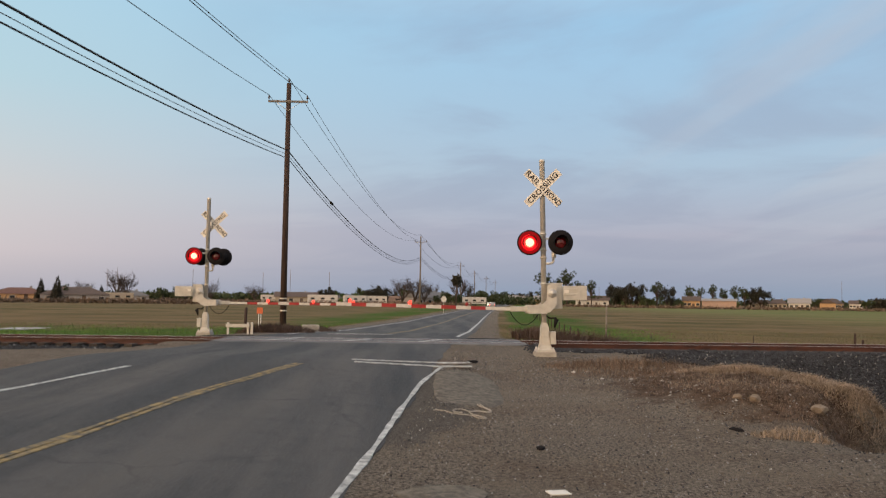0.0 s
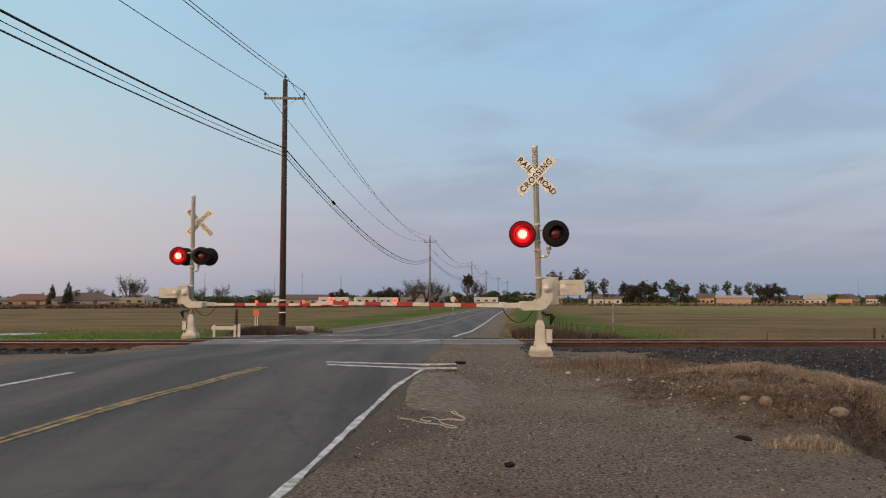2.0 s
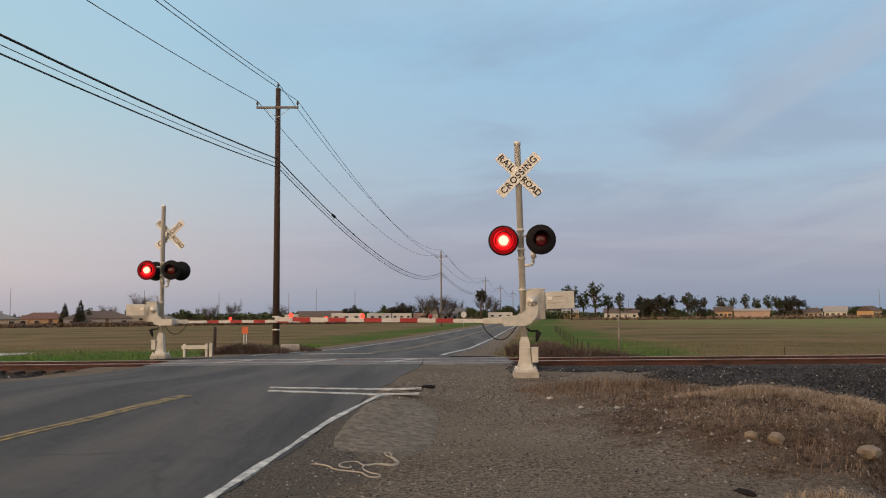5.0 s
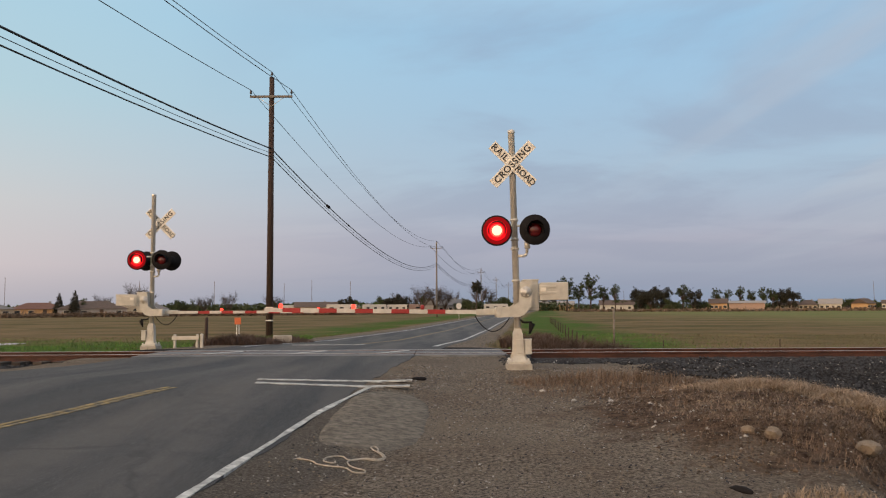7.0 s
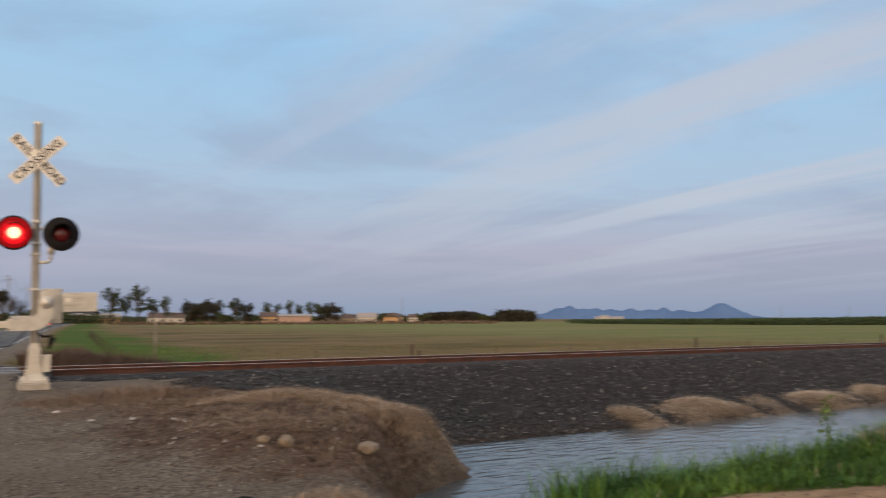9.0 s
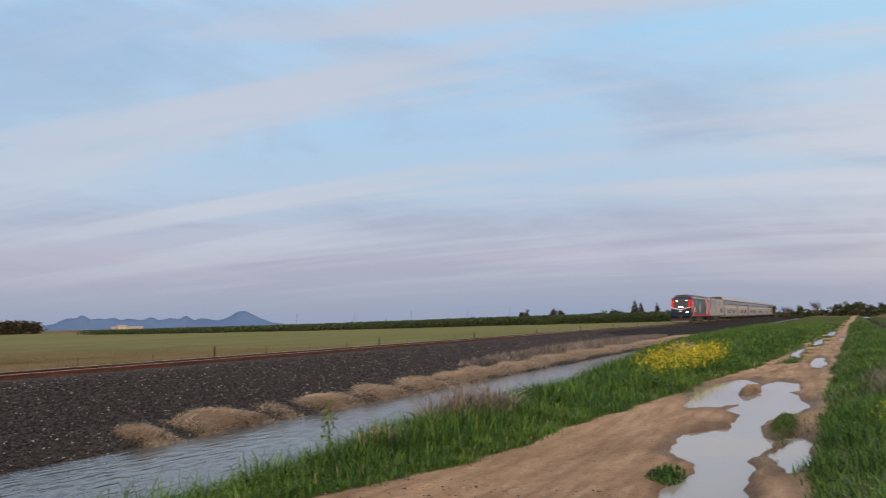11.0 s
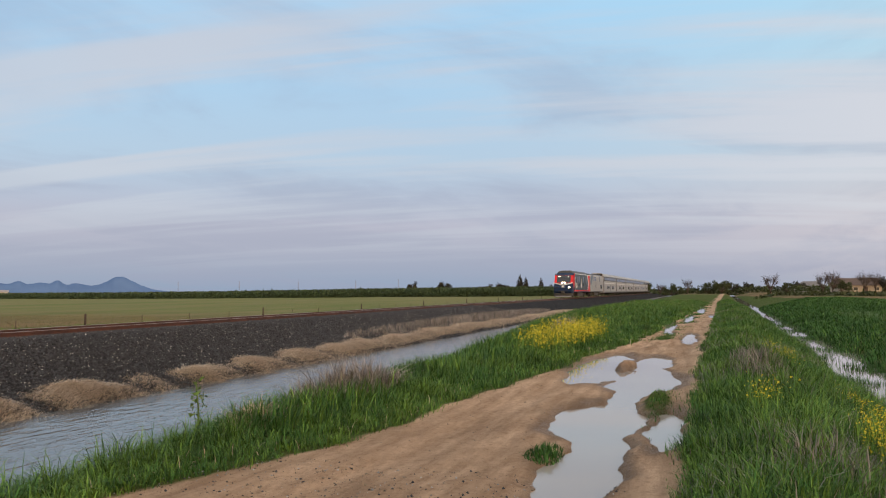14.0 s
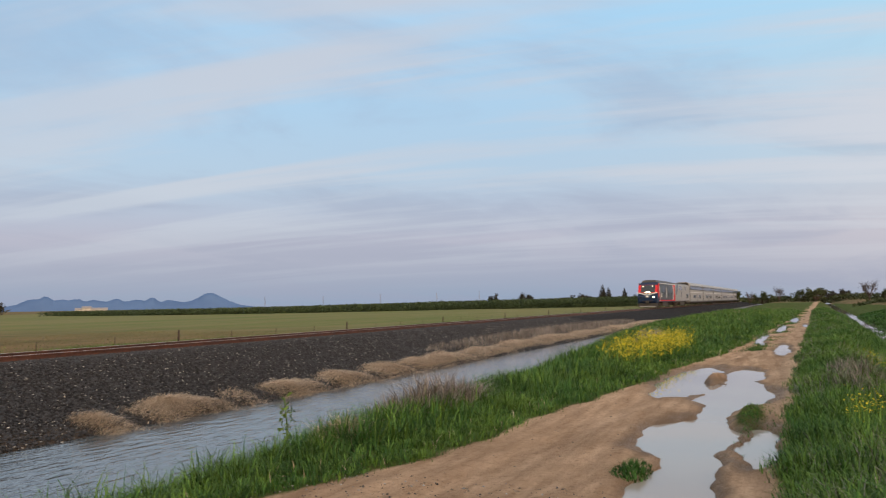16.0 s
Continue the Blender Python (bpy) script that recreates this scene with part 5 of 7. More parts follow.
    for y in (-YW - 0.005, YW + 0.017):
        flat_panel("cab_side", v, [(1.85, 1.5), (0.75, 2.35), (1.65, 3.78), (2.3, 4.05), (2.75, 4.05), (2.45, 2.4)], y, M_TRED, "red cab side")
        flat_panel("slate_band", v, [(2.95, 1.35), (L - 3.4, 1.35), (L - 3.0, 3.9), (2.95, 3.9)], y, M_TGREY, "slate blue side band")
        flat_panel("stripe", v, [(2.0, 1.1), (L - 0.05, 1.1), (L - 0.05, 1.28), (2.0, 1.28)], y, M_TRED, "red sill stripe")
        flat_panel("stripe", v, [(2.4, 3.93), (L - 0.05, 3.93), (L - 0.05, 4.03), (2.4, 4.03)], y, M_TWHITE, "white roof stripe")
        flat_panel("stripe", v, [(L - 3.0, 1.3), (L - 2.3, 1.3), (L - 1.5, 2.5), (L - 2.6, 3.9), (L - 3.4, 3.9), (L - 2.2, 2.5)], y, M_TWHITE, "white swept stripe")
        flat_panel("stripe", v, [(L - 2.3, 1.3), (L - 0.1, 1.3), (L - 0.1, 3.9), (L - 2.5, 3.9), (L - 1.4, 2.5)], y, M_TRED, "red swept tail panel")
        flat_panel("cab_window", v, [(2.9, 2.7), (3.6, 2.7), (3.6, 3.6), (2.9, 3.6)], y - 0.014 if y < 0 else y + 0.014, M_GLASS)
        for k, xx in enumerate((5.6, 7.4, 12.2, 15.6)):
            flat_panel("side_grille", v, [(xx, 2.0), (xx + 0.8, 2.0), (xx + 0.8, 3.6), (xx, 3.6)], y - 0.014 if y < 0 else y + 0.014, M_GLASS, "dark side grille")
    arcs_mark(v, 9.4, 2.5, 1.1, -YW - 0.03, M_TWHITE)
    lettering("306", v, pose(4.6, -YW - 0.03, 2.05, 90), 1.0, M_TWHITE, name="road_number")
    part("handrail", tube(B(), [(2.7, -YW - 0.06, 1.1), (2.7, -YW - 0.06, 3.4)], 0.03, 6), M_TWHITE, v)
    bogie(v, 4.2, 2, 2.6)
    bogie(v, L - 4.0, 2, 2.6)
    part("fuel_tank", box(B(), (L / 2, 0, 0.6), (6.0, 2.6, 0.75), 0.12), M_TRUCK, v)
    return v


def second_loco(x):
    v = thing("locomotive", "silver-grey passenger locomotive with a dark blue cab top", "locomotive", pose(x, TRACK_Y, RAIL_Z + 0.005))
    L = 20.6
    bm = prism(B(), [(0.1, 0.95), (0.0, 2.2), (1.2, 3.9), (1.8, 4.2), (L, 4.2), (L, 0.95)], -YW, YW)
    bmesh.ops.bevel(bm, geom=[e for e in bm.edges if abs(e.verts[0].co.y - e.verts[1].co.y) < 0.01 and min(e.verts[0].co.z, e.verts[1].co.z) > 2.0], offset=0.25, segments=3, affect="EDGES")
    part("body", bm, M_SILVER, v, "silver-grey body shell")
    part("roof", prism(B(), [(-1.2, 4.18), (1.2, 4.18), (0.8, 4.42), (-0.8, 4.42)], 2.2, L - 0.2, "x"), M_TROOF, v)
    for y in (-YW - 0.005, YW + 0.017):
        flat_panel("cab_side", v, [(0.2, 2.3), (1.2, 3.8), (1.9, 4.1), (3.6, 4.1), (2.6, 2.9), (1.4, 2.3)], y, M_BLUEROOF, "dark blue cab side")
        for k in range(3):
            flat_panel("side_window", v, [(5.0 + k * 1.3, 3.1), (6.0 + k * 1.3, 3.1), (6.0 + k * 1.3, 3.9), (5.0 + k * 1.3, 3.9)], y, M_GLASS)
        flat_panel("grille", v, [(15.6, 1.6), (18.2, 1.6), (18.2, 2.4), (15.6, 2.4)], y, M_GLASS, "dark radiator grille")
        flat_panel("door", v, [(13.6, 3.0), (14.4, 3.0), (14.4, 3.9), (13.6, 3.9)], y, M_GLASS)
        flat_panel("sill", v, [(0.2, 0.97), (L - 0.1, 0.97), (L - 0.1, 1.1), (0.2, 1.1)], y, M_TROOF)
    arcs_mark(v, 7.4, 2.3, 0.7, -YW - 0.03, M_NAVY)
    bogie(v, 3.8, 2, 2.8)
    bogie(v, L - 3.8, 2, 2.8)
    part("fuel_tank", box(B(), (L / 2, 0, 0.6), (6.0, 2.6, 0.75), 0.12), M_TRUCK, v)
    return v


def coach(x, first=False):
    v = thing("railway_coach", "silver double-deck railway coach with dark window bands", "railway coach", pose(x, TRACK_Y, RAIL_Z + 0.005), group="train coaches")
    L = 25.6
    prof = [(-YW, 0.7), (YW, 0.7), (YW, 4.3), (1.25, 4.72), (0.7, 4.9), (-0.7, 4.9), (-1.25, 4.72), (-YW, 4.3)]
    part("body", prism(B(), prof, 0, L, "x"), M_SILVER, v, "ribbed stainless body")
    part("end_diaphragm", box(B(), (-0.1, 0, 3.0), (0.3, 2.4, 3.6), 0.1), M_TRUCK, v)
    for y in (-YW - 0.004, YW + 0.014):
        flat_panel("window_band", v, [(0.8, 3.25), (L - 0.8, 3.25), (L - 0.8, 4.15), (0.8, 4.15)], y, M_TROOF, "grey upper window band")
        flat_panel("stripe", v, [(0.2, 2.72), (L - 0.2, 2.72), (L - 0.2, 2.84), (0.2, 2.84)], y, M_TWHITE, "pale stripe")
        for k in range(14):
            xx = 1.5 + k * 1.65
            flat_panel("window", v, [(xx, 3.4), (xx + 1.2, 3.4), (xx + 1.2, 4.0), (xx, 4.0)], y - 0.013 if y < 0 else y + 0.013, M_GLASS)
        for k in (3, 4, 5, 9, 10, 11):
            xx = 1.5 + k * 1.65
            flat_panel("window", v, [(xx, 1.5), (xx + 1.1, 1.5), (xx + 1.1, 2.2), (xx, 2.2)], y, M_GLASS)
        # dark strips on the side ends imitate the shaded gaps between cars
        for xx in (0.0, L - 0.45):
            flat_panel("end_post", v, [(xx, 0.75), (xx + 0.45, 0.75), (xx + 0.45, 4.25), (xx, 4.25)], y - 0.014 if y < 0 else y + 0.014, M_TRUCK, "dark strip painted for the shaded gap between cars")
        flat_panel("skirt", v, [(0.3, 0.7), (L - 0.3, 0.7), (L - 0.3, 0.95), (0.3, 0.95)], y, M_TROOF)
        flat_panel("door", v, [(13.0, 0.85), (13.9, 0.85), (13.9, 2.5), (13.0, 2.5)], y, M_TROOF, "side door")
    bogie(v, 3.2, 2, 2.6, 0.45)
    bogie(v, L - 3.2, 2, 2.6, 0.45)
    return v


front_loco(132.0)
second_loco(154.0)
c0 = coach(175.6)
for k in range(1, 6):
    copy_thing(c0, pose(175.6 + 26.2 * k, TRACK_Y, RAIL_Z + 0.005))

# ---------------------------------------------------------------- far houses, trailers, cars
WALLS = {"cream": material("cream_stucco", (0.38, 0.32, 0.25), (0.32, 0.27, 0.21), 2, 0.9), "white": material("white_siding", (0.55, 0.52, 0.48), (0.46, 0.43, 0.4), 2, 0.8), "pink": material("pinkish_metal", (0.42, 0.28, 0.22), (0.36, 0.24, 0.19), 2, 0.7), "grey": material("grey_siding", (0.32, 0.3, 0.3), (0.26, 0.25, 0.25), 2, 0.8), "orange": material("warm_stucco", (0.55, 0.33, 0.16), (0.46, 0.28, 0.14), 2, 0.8)}
ROOFS = {"brown": material("brown_shingle", (0.11, 0.075, 0.06), (0.08, 0.055, 0.045), 1.5, 0.9), "red": material("red_shingle", (0.16, 0.075, 0.055), (0.12, 0.055, 0.04), 1.5, 0.9), "grey": material("grey_shingle", (0.16, 0.15, 0.15), (0.12, 0.115, 0.115), 1.5, 0.9), "pale": material("pale_metal_roof", (0.3, 0.26, 0.235), (0.25, 0.22, 0.195), 1.5, 0.6)}


def far(az, d):
    return 1.5 + d * math.sin(radians(az)), 3.5 + d * math.cos(radians(az))


def house(az, d, w, h, dep, wall, roof, rise, label, hip=False, turn=0.0, nwin=4, cat="house"):
    if az < 5:
        h, rise = h * 0.85, rise * 0.72
    x, y = far(az, d)
    v = thing("house" if cat == "house" else "barn", label, cat, pose(x, y, float(land(x, y)) - 0.15, 0, 0, -az + turn))
    part("wall", box(B(), (0, 0, h / 2), (w, dep, h)), WALLS[wall], v)
    o = 0.5
    ins = min(dep / 2, w / 3) if hip else 0.0
    bm = B()
    e = [bm.verts.new(c) for c in ((-w / 2 - o, -dep / 2 - o, h), (w / 2 + o, -dep / 2 - o, h), (w / 2 + o, dep / 2 + o, h), (-w / 2 - o, dep / 2 + o, h))]
    r = [bm.verts.new(c) for c in ((-w / 2 - o + ins, 0, h + rise), (w / 2 + o - ins, 0, h + rise))]
    for f in ((e[0], e[1], r[1], r[0]), (e[2], e[3], r[0], r[1]), (e[1], e[2], r[1]), (e[3], e[0], r[0]), (e[3], e[2], e[1], e[0])):
        bm.faces.new(f)
    rf = part("roof", bm, ROOFS[roof], v)
    if cat == "house":
        part("chimney", box(B(), (w * 0.22, 0.6, h + rise * 0.9), (0.7, 0.7, 1.2), 0.03), WALLS["grey"], rf)
    for k in range(nwin):
        xx = -w / 2 + w * (k + 0.5) / nwin
        if k == nwin // 2:
            part("door", box(B(), (xx, -dep / 2 - 0.02, 1.05), (1.0, 0.08, 2.1), 0.01), ROOFS["brown"], v)
        else:
            fr = part("window", box(B(), (xx, -dep / 2 - 0.02, h * 0.56), (1.5, 0.08, 1.2), 0.01), WALLS["white"], v)
            part("pane", box(B(), (xx, -dep / 2 - 0.045, h * 0.56), (1.3, 0.06, 1.0)), M_GLASS, fr)
    return v


def trailer(az, d, w, h, label, wall="white", turn=0.0):
    x, y = far(az, d)
    v = thing("travel_trailer", label, "travel trailer", pose(x, y, float(land(x, y)), 0, 0, -az + turn), group="parked trailers")
    part("body", box(B(), (0, 0, h / 2 + 0.45), (w, 2.4, h - 0.45), 0.15), WALLS[wall], v)
    part("stripe", box(B(), (0, -1.21, h * 0.42), (w - 0.5, 0.02, 0.18)), ROOFS["brown"], v)
    for k in range(3):
        part("window", box(B(), (-w * 0.33 + k * w * 0.33, -1.21, h * 0.66), (w * 0.13, 0.03, 0.6), 0.01), M_GLASS, v)
    for o in (-0.5, 0.5):
        part("wheel", lathe(B(), [(0.36, -0.1), (0.36, 0.1), (0.2, 0.12)], 14, Matrix.Translation((o, -1.1, 0.36)) @ pose(0, 0, 0, 90)), M_BLACK, v)
    return v


house(-29.6, 235, 15, 2.7, 10, "cream", "grey", 2.3, "low house with a grey hipped roof beyond the field", True)
house(-26.4, 262, 14, 2.6, 10, "orange", "red", 2.6, "low house with a reddish shingle roof beyond the field", True)
house(-23.2, 240, 17, 2.7, 11, "grey", "brown", 2.9, "broad house under a brown hipped roof", True)
house(-19.9, 300, 14, 2.6, 9, "grey", "grey", 2.6, "grey-roofed house behind the broad one", True)
house(-8.7, 300, 15, 3.0, 9, "cream", "brown", 2.6, "cream house with brown roof beyond the field")
house(-5.0, 330, 12, 3.0, 8, "cream", "grey", 2.0, "small cream house behind parked trailers")
house(0.6, 290, 15, 3.4, 10, "grey", "grey", 3.0, "grey gabled house beside the road", False, 30)
house(2.0, 330, 11, 3.0, 9, "cream", "brown", 2.2, "cream house among bare trees")
house(8.0, 430, 22, 3.2, 10, "orange", "pale", 2.0, "warm-coloured low house at the road's end")
house(12.4, 400, 16, 3.0, 10, "white", "brown", 2.4, "white house behind the dark oaks")
house(19.1, 360, 7, 3.2, 8, "orange", "brown", 2.0, "small tan house beside the long barn")
house(20.9, 390, 15, 3.4, 10, "pink", "pale", 1.1, "long low pinkish metal barn in the field", False, 0, 0, "barn")
house(23.4, 420, 9, 2.6, 8, "cream", "brown", 1.8, "brown-roofed shed beyond the long barn", False, 0, 2, "barn")
house(24.6, 420, 8, 2.6, 9, "cream", "brown", 2.2, "cream house with brown roof far off", True)
house(25.9, 400, 9, 2.8, 9, "white", "pale", 2.4, "white house with pale roof in the distance")
house(27.8, 430, 7, 3.0, 8, "orange", "brown", 2.4, "tan gabled house in the distance", False, 60)
house(29.2, 520, 7, 3.0, 9, "white", "brown", 2.2, "white house far beyond the field")
house(42.9, 900, 30, 2.6, 20, "white", "pale", 2.0, "pale industrial building far beyond the orchard", False, 0, 0, "barn")
house(42.6, 890, 8, 4.0, 12, "white", "pale", 2.0, "pale tall shed beside the industrial building", False, 0, 0, "barn")
house(99.2, 300, 13, 2.6, 9, "cream", "brown", 2.4, "low house behind the drain's far bank", False, 20)
house(102.6, 330, 14, 2.4, 10, "cream", "brown", 2.8, "house with brown gable behind the far bank", False, -15)
house(96.6, 380, 13, 2.6, 9, "grey", "grey", 2.2, "grey house far along the drain", True)
trailer(-20.6, 255, 9, 2.7, "pale travel trailer parked beyond the field", "cream")
trailer(-6.9, 270, 10, 3.0, "white motorhome parked beyond the field")
trailer(-4.6, 280, 8, 2.9, "white travel trailer parked beyond the field", turn=15)
trailer(-3.0, 285, 7, 2.9, "white travel trailer parked beyond the field")
trailer(-1.5, 300, 14, 3.0, "long pinkish trailer parked beyond the field", "pink")
trailer(-10.5, 300, 7, 2.8, "pale travel trailer by the bare trees")
trailer(4.0, 300, 9, 3.0, "white trailer near the road")


def car(x, y, yaw, paint, label, lights):
    v = thing("car", label, "car", pose(x, y, float(road_z(y)), 0, 0, yaw))
    bm = prism(B(), [(-2.2, 0.35), (2.2, 0.35), (2.25, 0.8), (1.2, 0.95), (0.6, 1.42), (-1.2, 1.45), (-1.9, 1.0), (-2.25, 0.9)], -0.88, 0.88)
    part("body", bm, paint, v)
    part("window", prism(B(), [(1.05, 0.98), (0.58, 1.36), (-1.15, 1.39), (-1.7, 1.0)], -0.885, 0.885), M_GLASS, v)
    for wx in (-1.35, 1.4):
        for wy in (-0.8, 0.8):
            part("wheel", lathe(B(), [(0.32, -0.1), (0.32, 0.1), (0.2, 0.11)], 14, Matrix.Translation((wx, wy, 0.32)) @ pose(0, 0, 0, 90)), M_BLACK, v)
    for wy in (-0.65, 0.65):
        if lights == "head":
            part("headlight", box(B(), (2.24, wy, 0.68), (0.06, 0.3, 0.16), 0.02), M_HEAD, v, "lit headlight")
        else:
            part("tail_light", box(B(), (-2.24, wy, 0.82), (0.06, 0.26, 0.16), 0.02), M_ARMLIGHT, v, "lit red tail light")
    return v


car(float(road_x(235)) - 1.9, 235, 84, WALLS["grey"], "small grey car with lit tail lights on the road", "tail")
car(float(road_x(300)) - 5.2, 300, -96, M_TWHITE, "pale car with lit headlights approaching on the road", "head")
car(float(road_x(330)) - 5.2, 330, -96, WALLS["grey"], "grey car with lit headlights far along the road", "head")

# ---------------------------------------------------------------- trees


def leaf_cloud(rng, centres, radii, n, size):
    """Many small leaf triangles round the given clumps."""
    idx = rng.choice(len(centres), n, p=np.array(radii) ** 2 / np.sum(np.array(radii) ** 2))
    d = rng.normal(size=(n, 3))
    d /= np.linalg.norm(d, axis=1)[:, None]
    p = np.array(centres)[idx] + d * (np.array(radii)[idx] * rng.uniform(0.45, 1.05, n))[:, None]
    a = rng.normal(size=(n, 3)) * size
    b = rng.normal(size=(n, 3)) * size
    v = np.stack([p - a * 0.5, p + a * 0.5 + b * 0.3, p + b], 1).reshape(-1, 3)
    return v, np.arange(n * 3).reshape(-1, 3)


def tree_meshes(seed, kind):
    """Trunk with limbs, and crown, for a tree about 10 m high."""
    rng = np.random.default_rng(seed)
    bm = B()
    cs, rs = [], []
    th = {"oak": 1.8, "euc": 6.0, "bare": 2.5, "pine": 9.5, "bush": 0.6}[kind]
    rod(bm, (0, 0, -0.3), (rng.normal() * 0.2, rng.normal() * 0.2, th), 0.34 if kind != "bush" else 0.15, 0.22 if kind != "pine" else 0.05, 8)
    if kind == "pine":
        for k in range(26):
            z = 1.0 + 8.6 * k / 26
            r = 2.6 * (1 - k / 27) + 0.2
            for q in range(6):
                a = rng.uniform(0, 6.28)
                cs.append((r * 0.62 * math.cos(a), r * 0.62 * math.sin(a), z))
                rs.append(r * 0.42)
                if k % 3 == 0 and q < 3:
                    rod(bm, (0, 0, z), (r * 0.8 * math.cos(a), r * 0.8 * math.sin(a), z), 0.05, 0.02, 4)
    else:
        nl = {"oak": 11, "euc": 15, "bare": 12, "bush": 8}[kind]
        for k in range(nl):
            a = 6.283 * k / nl + rng.normal() * 0.3
            spread = {"oak": 4.2, "euc": 2.0, "bare": 3.4, "bush": 3.6}[kind] * rng.uniform(0.5, 1.1)
            z1 = {"oak": rng.uniform(1.8, 9.0), "euc": rng.uniform(4.5, 11.8), "bare": rng.uniform(5.5, 9.5), "bush": rng.uniform(1.5, 4.5)}[kind]
            p0 = Vector((0, 0, th * rng.uniform(0.6, 1.0)))
            p1 = Vector((spread * math.cos(a), spread * math.sin(a), z1))
            mid = p0.lerp(p1, 0.55) + Vector((0, 0, rng.uniform(-0.2, 0.7)))
            rod(bm, p0, mid, 0.16, 0.1, 6)
            rod(bm, mid, p1, 0.1, 0.03, 5)
            if kind == "bare":
                for q in range(16):
                    s = mid.lerp(p1, rng.uniform(0, 1))
                    e = s + Vector((rng.normal() * 0.9, rng.normal() * 0.9, abs(rng.normal()) * 1.0 + 0.2))
                    rod(bm, s, e, 0.045, 0.012, 3, False)
                    for w in range(5):
                        s2 = s.lerp(e, rng.uniform(0.2, 1))
                        rod(bm, s2, s2 + Vector((rng.normal() * 0.5, rng.normal() * 0.5, abs(rng.normal()) * 0.5 + 0.1)), 0.022, 0.008, 3, False)
            else:
                m = {"oak": 10, "euc": 9, "bush": 6}[kind]
                for q in range(m):
                    c = mid.lerp(p1, rng.uniform(0.3, 1.1)) + Vector((rng.normal(), rng.normal(), rng.normal() * 0.7)) * {"oak": 0.9, "euc": 0.6, "bush": 0.7}[kind]
                    cs.append(tuple(c))
                    rs.append(rng.uniform(0.4, 1.1) * {"oak": 0.95, "euc": 0.5, "bush": 0.85}[kind])
    trunk = finish("trunk", bm, M_BARK)
    crown = None
    if cs:
        n, size = {"oak": (11000, 0.2), "euc": (6500, 0.15), "pine": (3600, 0.26), "bush": (2400, 0.26)}[kind]
        v, f = leaf_cloud(rng, cs, rs, n, size)
        crown = (v, f)
    elif kind == "bare":
        v, f = None, None
    return trunk, crown


LEAVES = {"oak": M_LEAF, "euc": M_LEAF2, "pine": M_LEAF, "bush": M_LEAF2}
TREES = {}
for kind, label in (("oak", "broad dark evergreen oak beyond the field"), ("euc", "tall ragged eucalyptus with open crown"), ("bare", "bare leafless tree near the houses"), ("pine", "dark conical conifer near the houses"), ("bush", "low rounded shrub beyond the field")):
    for var in (0, 1):
        trunk, crown = tree_meshes(11 + var * 7 + len(kind), kind)
        TREES[kind, var] = (trunk, tris_mesh("crown", crown[0], crown[1], [LEAVES[kind]]) if crown else None, label)
trunk, crown = tree_meshes(77, "bush")
TREES["green", 0] = TREES["green", 1] = (trunk, tris_mesh("crown", crown[0], crown[1], [M_LEAFG]), "fresh green shrub beyond the field")


def tree(kind, az, d, h, wide=1.0, var=None):
    x, y = far(az, d)
    rnd = random.random()
    tk, cr, label = TREES[kind, int(rnd * 2) if var is None else var]
    v = thing("tree" if kind not in ("bush", "green") else "shrub", label, "tree" if kind not in ("bush", "green") else "shrub", pose(x, y, float(land(x, y)) - 0.1, 0, 0, rnd * 360), group="far trees")
    ref = {"oak": 9.8, "euc": 12.0, "bare": 10.5, "pine": 10.0, "bush": 5.2, "green": 5.2}[kind]
    s = h / ref
    v.scale = (s * wide, s * wide, s)
    part("trunk", tk, M_BARK, v)
    if cr:
        part("crown", cr, M_BARK, v)


